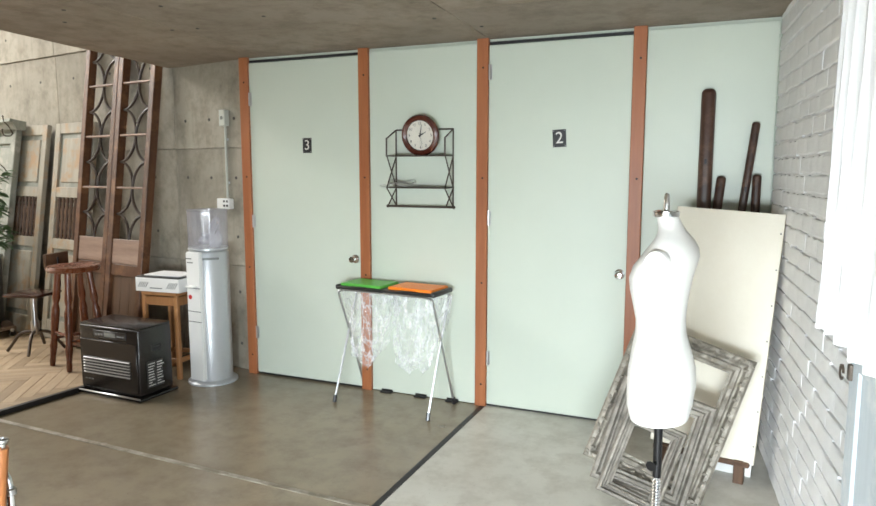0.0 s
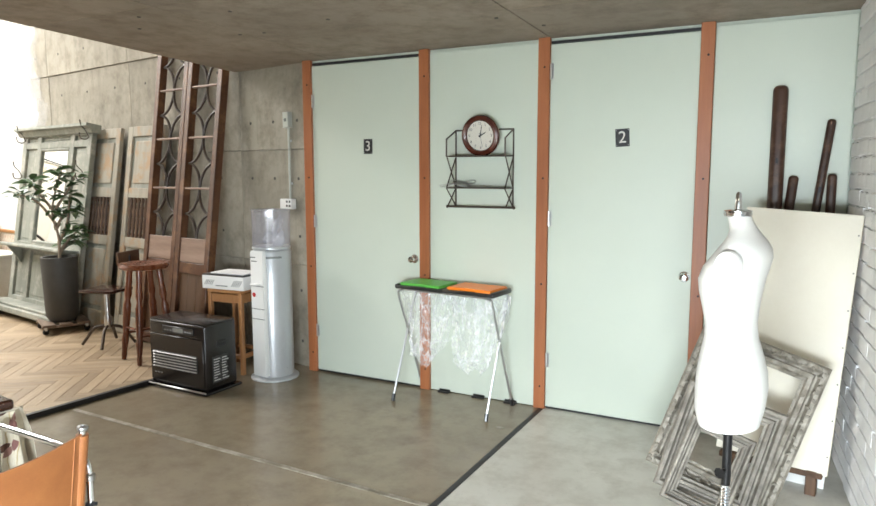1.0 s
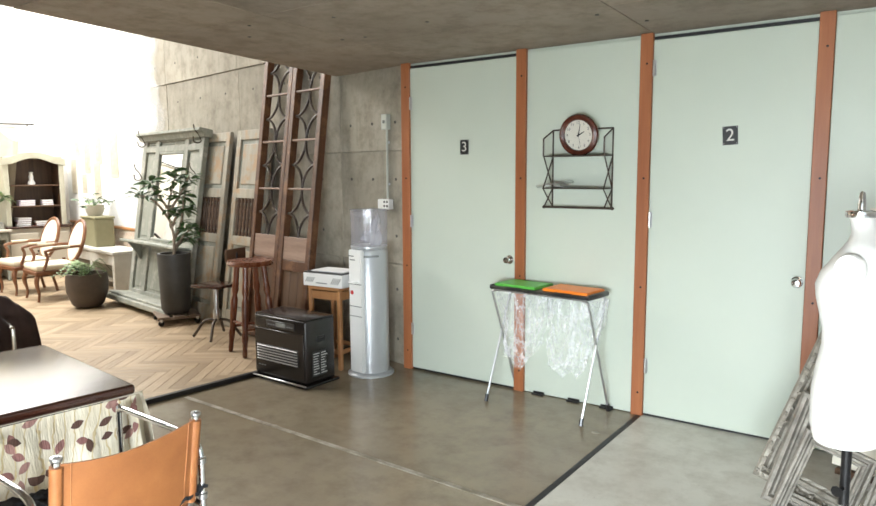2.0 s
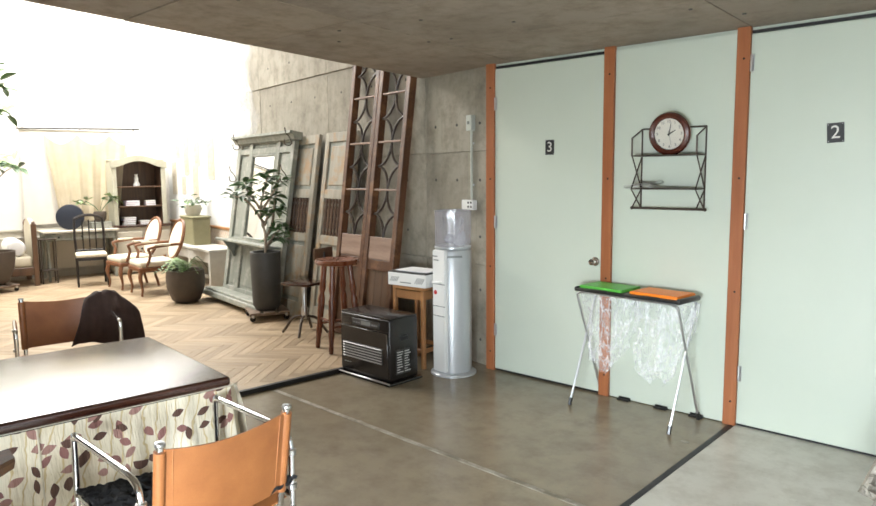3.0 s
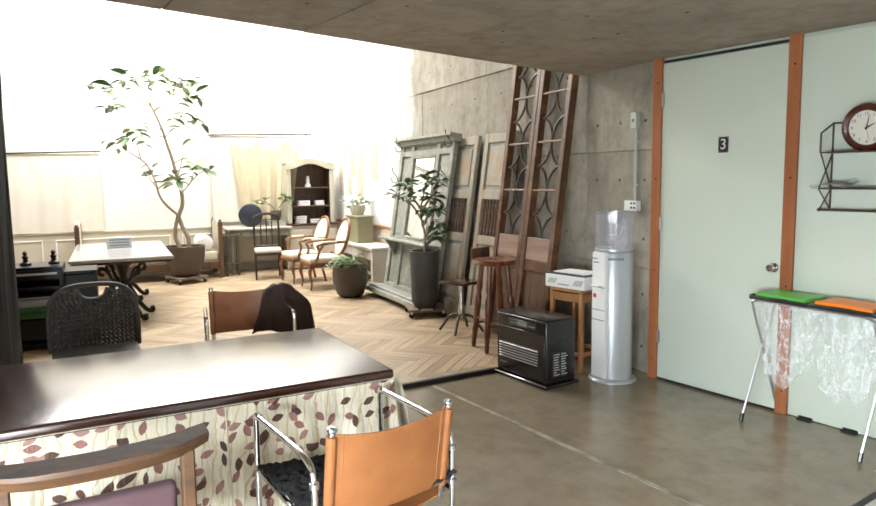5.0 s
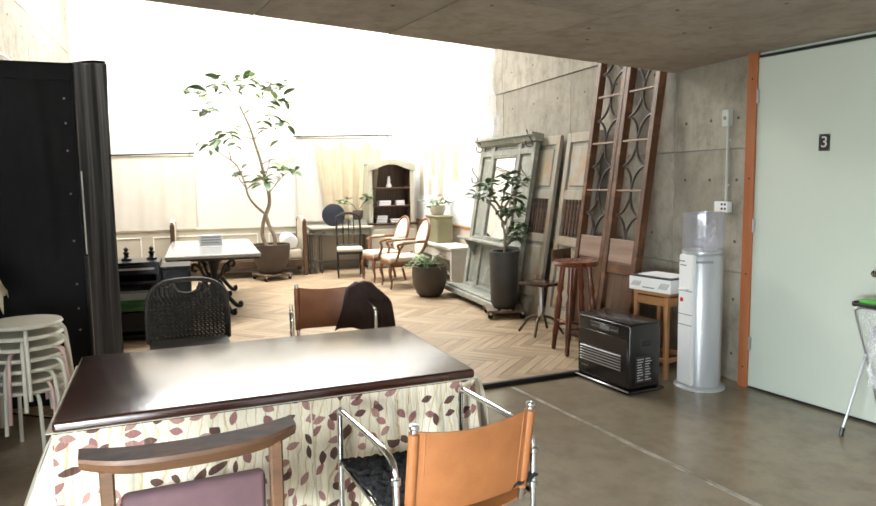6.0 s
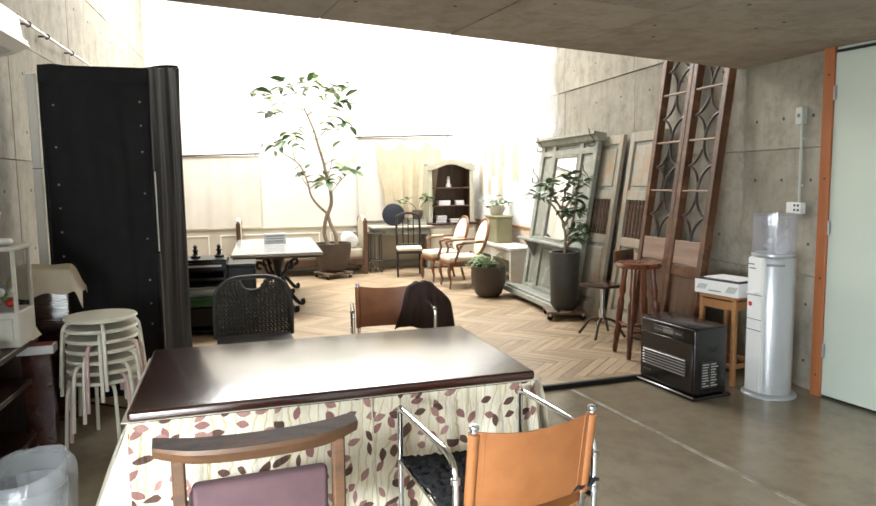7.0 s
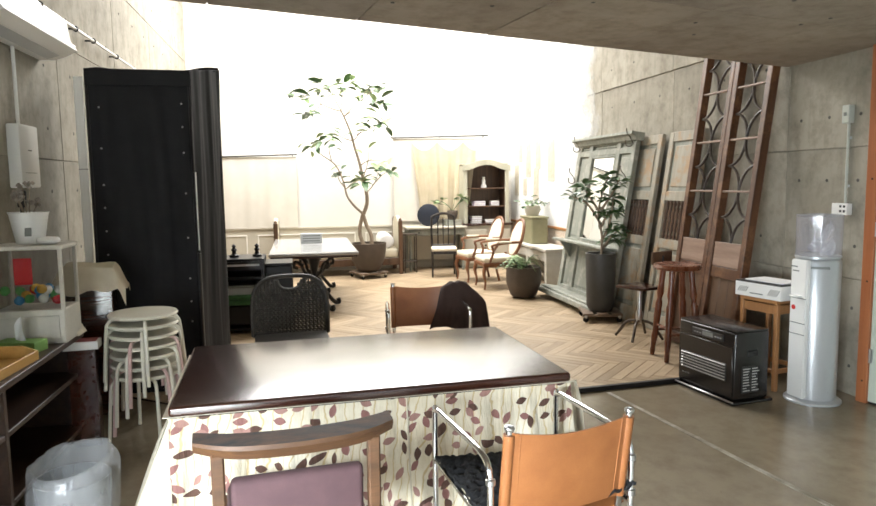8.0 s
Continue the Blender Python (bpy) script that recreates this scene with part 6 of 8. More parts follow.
def wicker_chair():
    """A dark woven chair whose tall back has a grip hole; it faces +x."""
    t = thing("wicker_chair", "dark woven wicker chair with a rounded back", "chair", pose(-5.0, 0.92, WOOD, 0, 0, -6))
    w = 0.29
    bm = bmesh.new()
    rim = bent([(0, -w, 0.4), (0, -w, 0.62), (0, -w * 0.93, 0.76), (0, -w * 0.6, 0.85), (0, 0, 0.87), (0, w * 0.6, 0.85), (0, w * 0.93, 0.76), (0, w, 0.62), (0, w, 0.4)], 6)
    part("rim", tube(bm, rim, 0.017, 8), M["wicker"], t)
    grip = bent([(0, -0.1, 0.84), (0, -0.07, 0.78), (0, 0, 0.76), (0, 0.07, 0.78), (0, 0.1, 0.84)], 4)
    part("grip_rim", tube(bmesh.new(), grip, 0.014, 8), M["wicker"], t)
    for k in range(19):
        y = -w + 0.03 * (k + 0.6)
        top = 0.87 - 0.12 * (abs(y) / w) ** 3
        if abs(y) < 0.1:
            top = 0.76 + 0.08 * (abs(y) / 0.1) ** 2
        part("stake", tube(bmesh.new(), [(0.008 * math.sin(k), y, 0.3), (0, y, top)], 0.008, 5), M["wicker"], t)
    bm = bmesh.new()
    for j in range(26):
        z = 0.40 + 0.0165 * j
        half = w * (1 if z < 0.62 else math.sqrt(max(0.05, 1 - ((z - 0.62) / 0.27) ** 2.4)))
        spans = [(-half, half)] if z < 0.77 else [(-half, -0.1), (0.1, half)]
        for y0, y1 in spans:
            if y1 - y0 > 0.03:
                n = max(3, int((y1 - y0) / 0.015))
                tube(bm, [(0.011 * math.cos(math.pi * (i + j)), y0 + (y1 - y0) * i / n, z) for i in range(n + 1)], 0.0085, 5)
    ob = part("weave", bm, M["wicker"], t)
    tagged(ob, kind="stuff")
    part("seat", boxed((0.5, 0.56, 0.05), (0.27, 0, 0.40), 0.02, seg=2), M["wicker"], t)
    for s in (-1, 1):
        for x in (0.02, 0.48):
            part("leg", tube(bmesh.new(), [(x, s * 0.26, 0), (x, s * 0.26, 0.39)], 0.018, 8), M["wicker"], t)


M["wicker"] = surface("dark_wicker", (0.012, 0.010, 0.008), (0.06, 0.05, 0.04), 30, (0.45, 0.7), bump_by=0.5, fine=150)
wicker_chair()


# ---- booth, stools, bench unit and wall fittings by the left wall ----
def booth():
    t = thing("changing_booth", "tall black cloth-covered booth against the concrete wall", "booth", pose(-5.3, -0.1, 0))
    a, b, c, d = Vector((0.06, -0.37, 0)), Vector((0.14, 0.36, 0)), Vector((-0.50, 0.60, 0)), Vector((-0.62, -0.30, 0))
    h = 2.47

    def face(p, q, name, sag, nu=28, rise=(0, 0)):
        def place(u, v):
            r = p.lerp(q, u)
            n = Vector((q.y - p.y, p.x - q.x, 0)).normalized()
            tall = h + rise[0] + (rise[1] - rise[0]) * u
            crease = 0.016 * noise.noise(Vector((r.x * 6, r.y * 6, 2.2 * v))) + 0.010 * noise.noise(Vector((r.x * 17, r.y * 17, 3.5 * v)))
            return r + n * (sag * math.sin(3 * math.pi * u + 2 * v) * (0.3 + v) + crease) + Vector((0, 0, tall - tall * v + (0.012 * math.sin(4 * u + 1) + 0.008 * math.sin(13 * u)) * (1 - v)))
        return part(name, sheet(bmesh.new(), nu, 30, place, 0.004), M["black_cloth"], t)
    face(a, b, "front_cloth", 0.003)
    face(b, c, "side_curtain", 0.005, 40, (0, 0.13))
    face(c, d, "back_cloth", 0.003, 20, (0.13, 0.06))
    face(d, a, "wall_cloth", 0.003, 20, (0.06, 0))
    top = bmesh.new()
    top.faces.new([top.verts.new(p + Vector((0, 0, h - 0.01))) for p in (a, b, c + Vector((0, 0, 0.13)), d + Vector((0, 0, 0.06)))])
    part("roof_cloth", top, M["black_cloth"], t, smooth=False)
    bm = bmesh.new()
    box(bm, (0.012, 0.73, 0.12), (0.107, -0.005, h - 0.05), 0.003, Matrix.Rotation(-0.109, 4, "Z"))
    part("top_hem", bm, M["black_cloth"], t, smooth=False)
    for p in (a, b, c, d):
        part("pole", tube(bmesh.new(), [p * 0.97, p * 0.97 + Vector((0, 0, h - 0.02))], 0.012, 8), M["iron"], t)
    # no zip: a white strip stands in for daylight seen through the slit
    part("zip", tube(bmesh.new(), [b + Vector((0.008, 0.004, 1.12)), b + Vector((0.008, 0.004, 1.72))], 0.005, 6), M["white_plastic"], t, "pale strip painting the light in the slit between front and side")
    part("front_pole", tube(bmesh.new(), [b + Vector((0.02, 0, 0)), b + Vector((0.02, 0, 1.1))], 0.014, 8), M["black_plastic"], t)
    rnd = random.Random(3)
    for f, zs in ((0.12, (0.95, 1.1, 1.28, 1.45, 1.62, 1.9, 2.2)), (0.9, (0.55, 0.72, 0.9, 1.2, 1.55, 1.85, 2.05, 2.22))):
        for z in zs:
            p = a.lerp(b, f)
            part("rivet", lathe(bmesh.new(), [(0.008, 0), (0.006, 0.003), (0.002, 0.004)], 8), M["alu_dull"], t, "bright metal eyelet").matrix_basis = pose(p.x + 0.006, p.y, z + 0.02 * rnd.random(), 0, 90, 0)
    s = thing("foam_board", "white foam board slid between booth and wall", "board", pose(-5.32, -0.515, 0, 0, 0, 2))
    part("sheet", boxed((0.03, 0.06, 2.42), (0.06, 0, 1.21), 0.004), M["white_plastic"], s, smooth=False)
    part("joint", boxed((0.031, 0.061, 0.006), (0.06, 0, 1.75)), M["panel_grey"], s, smooth=False)


booth()
M["stool_cream"] = plain("cream_enamel", (0.66, 0.63, 0.53), 0.35)
M["stool_pink"] = plain("faded_pink_enamel", (0.58, 0.40, 0.37), 0.35)


def stack_stool(turn, dz, leg_mat):
    t = thing("stacking_stool", "cream round stacking stool with bent tube legs", "stool", pose(-4.31, -0.115, dz, 0, 0, turn), group="stack of round stools")
    part("seat", lathe(bmesh.new(), [(0.18, 0.405), (0.205, 0.41), (0.213, 0.42), (0.205, 0.432), (0.02, 0.434)], 32), M["stool_cream"], t)
    for k in range(2):
        a = k * math.pi / 2 + 0.3
        c, s = math.cos(a), math.sin(a)
        for sg in (-1, 1):
            pts = bent([(0.02 * sg * c, 0.02 * sg * s, 0.40), (0.16 * sg * c, 0.16 * sg * s, 0.40), (0.205 * sg * c, 0.205 * sg * s, 0.375), (0.222 * sg * c, 0.222 * sg * s, 0.3), (0.245 * sg * c, 0.245 * sg * s, 0.0)], 4)
            part("leg", tube(bmesh.new(), pts, 0.0115, 8), leg_mat, t)
    return t


for k in range(7):
    stack_stool(13 * k + (7 if k % 2 else 0), 0.064 * k, M["stool_pink"] if k in (1, 4) else M["stool_cream"])


M["milky_film"] = glass("milky_plastic_film", (0.42, 0.425, 0.43), 0.2, 0.36)
M["bin_grey"] = plain("milky_grey_plastic", (0.2, 0.205, 0.205), 0.4)


def bin_bag():
    t = thing("waste_bin", "white waste bin lined with a clear plastic bag", "bin", pose(-3.04, -0.385, 0) @ Matrix.Diagonal((1, 1, 1.17, 1)))
    part("bin", lathe(bmesh.new(), [(0.14, 0.0), (0.145, 0.01), (0.164, 0.24), (0.159, 0.24), (0.14, 0.02)], 32, cap=False), M["bin_grey"], t)
    part("bin_bottom", lathe(bmesh.new(), [(0.14, 0.004), (0.14, 0.012)], 28), M["white_plastic"], t)

    def film(u, v):
        a = 2 * math.pi * u
        k = min(1, max(0, (v - 0.34) / 0.16))
        over = k * k * (3 - 2 * k)                  # 0 inside the bin, 1 folded over its rim
        crease = 0.006 * noise.noise(Vector((3 * math.cos(a), 3 * math.sin(a), 4 * v))) + 0.004 * noise.noise(Vector((9 * math.cos(a), 9 * math.sin(a), 3 * v)))
        r = 0.157 + 0.031 * over + 0.012 * math.sin(math.pi * max(0, v - 0.5) / 0.5) + 2 * crease
        up = 0.09 + 0.26 * math.sin(math.pi / 2 * min(1, v / 0.42)) if v < 0.42 else 0.35 - 0.27 * ((v - 0.42) / 0.58) ** 1.4
        return Vector((r * math.cos(a), r * math.sin(a), up + crease + min(1, v / 0.4) * (0.024 * (math.sin(a) - math.cos(a)) - 0.036) * (1 - 0.6 * max(0, v - 0.5)) + 0.012 * math.sin(2 * a) * over * (1 - v)))
    ob = part("liner", sheet(bmesh.new(), 72, 36, film), M["milky_film"], t, "clear plastic bin liner")
    ob.visible_shadow = False


bin_bag()
UNIT = pose(*((leftwall(9.2, 0.27)).xy), 0, 0, 0, LEFT_TURN)


def bench_unit():
    L, D, h = 2.3, 0.48, 0.72
    t = thing("shelf_bench", "long brown wooden bench shelf along the concrete wall", "shelf", UNIT)
    part("top", boxed((L, D, 0.035), (0, 0, h - 0.0175), 0.004), M["bench_wood"], t, smooth=False)
    part("lower_shelf", boxed((L - 0.06, D - 0.04, 0.03), (0, 0, 0.46), 0.004), M["bench_wood"], t, smooth=False)
    part("bottom_shelf", boxed((L - 0.06, D - 0.04, 0.03), (0, 0, 0.12), 0.004), M["bench_wood"], t, smooth=False)
    for x in (-L / 2 + 0.02, 0.0, L / 2 - 0.02):
        part("upright", boxed((0.035, D - 0.03, h - 0.035), (x, 0, (h - 0.035) / 2), 0.003), M["bench_wood"], t, smooth=False)
    part("back", boxed((L, 0.012, h - 0.04), (0, D / 2 - 0.01, (h - 0.04) / 2)), M["bench_wood"], t, smooth=False)


bench_unit()


def on_unit(x, y, z=0.72, rz=0):
    return UNIT @ pose(x, y, z, 0, 0, rz)


def glass_case():
    t = thing("glass_case", "small white-framed glass case filled with coloured capsules", "display case", on_unit(0.95, -0.06, rz=-90))
    w, d, h = 0.38, 0.28, 0.56
    worn = M["worn_white"]
    part("base", boxed((w, d, 0.2), (0, 0, 0.1), 0.004), worn, t, smooth=False)
    part("drawer", boxed((w - 0.06, 0.01, 0.13), (0, -d / 2 - 0.004, 0.1), 0.003), worn, t, smooth=False)
    part("lid", boxed((w + 0.02, d + 0.02, 0.025), (0, 0, h), 0.005), worn, t, smooth=False)
    for x in (-1, 1):
        for y in (-1, 1):
            part("corner_post", boxed((0.02, 0.02, h - 0.21), (x * (w / 2 - 0.01), y * (d / 2 - 0.01), 0.2 + (h - 0.21) / 2), 0.002), worn, t, smooth=False)
    for s in (-1, 1):
        part("pane", boxed((w - 0.04, 0.003, h - 0.22), (0, s * (d / 2 - 0.008), 0.375)), M["glass"], t, smooth=False).visible_shadow = False
        part("pane", boxed((0.003, d - 0.04, h - 0.22), (s * (w / 2 - 0.008), 0, 0.375)), M["glass"], t, smooth=False).visible_shadow = False
    rnd = random.Random(6)
    tones = [plain("capsule_" + n, c, 0.25) for n, c in (("red", (0.5, 0.02, 0.02)), ("blue", (0.05, 0.22, 0.4)), ("amber", (0.5, 0.3, 0.05)), ("clear", (0.6, 0.6, 0.55)), ("green", (0.1, 0.35, 0.1)))]
    part("red_card", boxed((0.1, 0.004, 0.16), (-0.1, 0.09, 0.40)), tones[0], t, "red card", smooth=False)
    for k in range(22):
        x, y = rnd.uniform(-0.15, 0.15), rnd.uniform(-0.09, 0.06)
        part("capsule", lathe(bmesh.new(), [(0.004, -0.028), (0.02, -0.02), (0.029, 0), (0.02, 0.02), (0.004, 0.028)], 12), tones[k % 5], t).matrix_basis = pose(x, y, 0.235 + 0.04 * rnd.random() + (0.05 if k > 11 else 0), rnd.uniform(0, 90), rnd.uniform(0, 90), 0)
    c = thing("planter_cup", "small white ceramic pot standing on a glass case", "pot", on_unit(0.97, -0.04, 0.72 + 0.5725, -90) @ Matrix.Diagonal((1.22, 1.22, 1.25, 1)))
    part("cup", lathe(bmesh.new(), [(0.06, 0), (0.085, 0.14), (0.09, 0.15), (0.08, 0.15), (0.055, 0.02)], 28, cap=False), M["white_plastic"], c)
    part("cup_base", lathe(bmesh.new(), [(0.06, 0.002), (0.055, 0.022)], 24), M["white_plastic"], c)
    part("motif", boxed((0.03, 0.002, 0.04), (0.02, -0.0785, 0.06), 0.001, Matrix.Rotation(-0.18, 4, "X")), M["panel_grey"], c, smooth=False)
    s = thing("lidded_dish", "small white lidded dish beside a pot", "dish", on_unit(0.90, -0.16, 0.72 + 0.5725))
    part("dish", lathe(bmesh.new(), [(0.03, 0), (0.06, 0.012), (0.062, 0.024)], 24), M["white_plastic"], s)
    part("lid", lathe(bmesh.new(), [(0.064, 0.024), (0.055, 0.04), (0.01, 0.045)], 24), M["white_plastic"], s)


M["worn_white"] = surface("worn_white_wood", (0.48, 0.46, 0.40), (0.64, 0.62, 0.56), 8, (0.5, 0.7), bump_by=0.3)
glass_case()
b = thing("tissue_box", "green tissue box with a white tissue pulled up", "tissue box", on_unit(0.66, -0.06, rz=75))
M["tissue_green"] = plain("green_card", (0.22, 0.42, 0.12), 0.6)
part("carton", boxed((0.24, 0.115, 0.06), (0, 0, 0.03), 0.002), M["tissue_green"], b, smooth=False)
part("tissue", sheet(bmesh.new(), 8, 8, lambda u, v: Vector(((u - 0.5) * 0.07 * (1 - 0.5 * v), 0.012 * math.sin(5 * u + 3 * v), 0.06 + 0.11 * v + 0.02 * math.sin(4 * u) * v))), M["white_cloth"], b)
M["tray_yellow"] = timber("yellow_bamboo", (0.42, 0.22, 0.05), (0.6, 0.36, 0.1), along=(0.06, 1, 1), vary=0)
b = thing("wooden_tray", "yellow wooden tray with raised sides on a bench shelf", "tray", on_unit(0.2, -0.06, rz=-4))
part("tray_bottom", boxed((0.5, 0.3, 0.01), (0, 0, 0.006)), M["tray_yellow"], b, smooth=False)
for y in (-0.145, 0.145):
    part("long_side", boxed((0.5, 0.012, 0.05), (0, y, 0.026), 0.003), M["tray_yellow"], b, smooth=False)
for x in (-0.245, 0.245):
    part("short_side", prism(bmesh.new(), [(-0.138, 0), (0.138, 0), (0.138, 0.05), (0.07, 0.075), (-0.07, 0.075), (-0.138, 0.05)], 0.012, (x, 0, 0.002), Matrix.Rotation(radians(90), 4, "Z")), M["tray_yellow"], b, smooth=False)
b = thing("cloth_cover", "pale floral cloth draped over a low box", "cloth", pose(-4.86, -0.47, 0.12))
part("box", boxed((0.30, 0.3, 1.03), (0.0, 0, 0.435), 0.01), M["dark_wood"], b, smooth=False)


def throw_cloth(u, v):
    x, y = (u - 0.5) * 0.62, (v - 0.5) * 0.64
    ex, ey = max(0, abs(x) - 0.15), max(0, abs(y) - 0.155)
    z = 0.965 - 1.05 * math.hypot(ex, ey) + 0.01 * math.sin(20 * x + 11 * y) + 0.012 * math.sin(31 * y - 17 * x) * (ex + ey) / 0.15
    return Vector((math.copysign(min(abs(x), 0.16 + 0.42 * ex), x), math.copysign(min(abs(y), 0.165 + 0.42 * ey), y), z))


part("cover", sheet(bmesh.new(), 24, 24, throw_cloth, 0.003), M["cream_cloth"], b, "pale cloth cover")
b = thing("card_box", "small white and red card box on a lower shelf", "box", pose(-4.28, -0.47, 0.0, 0, 0, 85))
part("stand", boxed((0.16, 0.1, 0.62), (0, 0, 0.31), 0.004), M["dark_wood"], b, smooth=False)
part("carton", boxed((0.2, 0.12, 0.05), (0, -0.01, 0.645), 0.002), M["white_plastic"], b, smooth=False)
part("lid", boxed((0.17, 0.09, 0.006), (0, -0.01, 0.673)), plain("dark_red_card", (0.22, 0.03, 0.03), 0.6), b, smooth=False)


def air_conditioner():
    t = thing("air_conditioner", "white wall-mounted air conditioner on concrete", "air conditioner", pose(*leftwall(7.62, 0.015, 2.56), 0, 0, LEFT_TURN))
    prof = [(0.0, 0.0), (0.10, 0.0), (0.18, 0.025), (0.264, 0.07), (0.22, 0.14), (0.205, 0.26), (0.19, 0.285), (0.0, 0.285)]
    bm = prism(bmesh.new(), prof, 1.3, (0, 0, 0), Matrix.Rotation(radians(-90), 4, "Z"))
    part("casing", bm, M["white_plastic"], t, smooth=False)
    part("louvre", boxed((1.1, 0.09, 0.006), (0, -0.125, 0.006), 0.002, Matrix.Rotation(-0.28, 4, "X")), M["silver"], t, smooth=False)
    part("front_seam", boxed((1.302, 0.006, 0.004), (0, -0.2165, 0.075)), M["panel_grey"], t, smooth=False)
    part("light_strip", boxed((1.2, 0.006, 0.012), (0, -0.2645, 0.095), 0.002), M["chrome"], t, smooth=False)
    c = thing("breaker_box", "white plastic wall box with a conduit above", "wall box", pose(*leftwall(7.52, 0.015, 0), 0, 0, LEFT_TURN))
    part("box", boxed((0.33, 0.08, 0.42), (0, -0.04, 1.83), 0.012, seg=2), M["white_plastic"], c)
    part("cover_seam", boxed((0.2, 0.002, 0.003), (0, -0.081, 1.72)), M["panel_grey"], c, smooth=False)
    part("print_bar", boxed((0.06, 0.002, 0.008), (0.0, -0.081, 1.87)), M["panel_grey"], c, smooth=False)
    part("pipe", tube(bmesh.new(), [(0.0, -0.02, 2.0), (0.0, -0.02, 2.6)], 0.012, 8), M["white_plastic"], c)
    r = thing("wall_rail", "steel rail on brackets along the concrete wall", "rail", pose(*leftwall(6.2, 0.015, 2.93), 0, 0, LEFT_TURN))
    part("bar", tube(bmesh.new(), [(-1.2, -0.07, 0), (2.2, -0.07, 0)], 0.013, 10), M["steel"], r)
    for x in (-0.9, -0.1, 0.4, 1.2):
        k = part("bracket", tube(bmesh.new(), bent([(x, 0, 0.0), (x, -0.05, 0.0), (x, -0.07, 0.0)]), 0.008, 8), M["iron"], r)
        part("bracket_ring", tube(bmesh.new(), [(x + 0.0, -0.07 + 0.02 * math.cos(a), 0.02 * math.sin(a)) for a in [i * 0.7 for i in range(9)]], 0.006, 6), M["iron"], k)


air_conditioner()


def bench_clutter():
    c = thing("dried_bouquet", "small dried grey bouquet standing in a pot", "dried flowers", on_unit(0.97, -0.04, 0.72 + 0.5725 + 0.03))
    rnd = random.Random(17)
    straw = surface("dried_flower", (0.22, 0.19, 0.16), (0.4, 0.36, 0.32), 30, (0.8, 1), bump_by=0.6)
    for k in range(9):
        a = rnd.uniform(0, 6.28)
        e = (0.07 * math.cos(a), -0.03 + 0.09 * math.sin(a), 0.2 + 0.14 * rnd.random())
        part("stem", tube(bmesh.new(), bent([(0, 0, 0), (e[0] * 0.3, e[1] * 0.3, 0.12), e]), 0.003, 5), M["bark"], c)
        bm = bmesh.new()
        for j in range(5):
            q = (e[0] + rnd.uniform(-0.02, 0.02), e[1] + rnd.uniform(-0.02, 0.02), e[2] + rnd.uniform(-0.015, 0.02))
            lathe(bm, [(0.004, -0.012), (0.014, 0), (0.004, 0.012)], 6, q)
        part("flower_head", bm, straw, c)
    b = thing("brush", "flat black brush standing in a pot", "brush", on_unit(1.0, 0.01, 0.72 + 0.5725 + 0.025) @ pose(0, 0, 0, 6, 0, 90))
    part("handle", boxed((0.022, 0.012, 0.2), (0, 0, 0.1), 0.004), M["black_plastic"], b, smooth=False)
    part("head", boxed((0.05, 0.016, 0.1), (0, 0, 0.24), 0.006), M["black_plastic"], b, smooth=False)
    r = thing("rag", "crumpled pale cloth lying on a bench shelf", "cloth", on_unit(1.06, -0.2))

    def heap(u, v):
        x, y = (u - 0.5) * 0.16, (v - 0.5) * 0.13
        e = 1 - max(abs(2 * u - 1), abs(2 * v - 1)) ** 3
        return Vector((x, y, 0.003 + e * (0.055 + 0.05 * noise.noise(Vector((u * 4, v * 4, 1))) + 0.02 * noise.noise(Vector((u * 11, v * 11, 5))))))
    part("heap", sheet(bmesh.new(), 22, 20, heap, 0.002), M["cream_cloth"], r)


bench_clutter()


# ---- far end of the hall ----
def on_far(d, out, z=0.0):
    """A place on the far wall, d metres from the concrete wall and `out` metres in front."""
    return hall(HALL - out, d, z)


FAR_TURN = HALL_TURN + 90          # things with their front (-y) into the hall


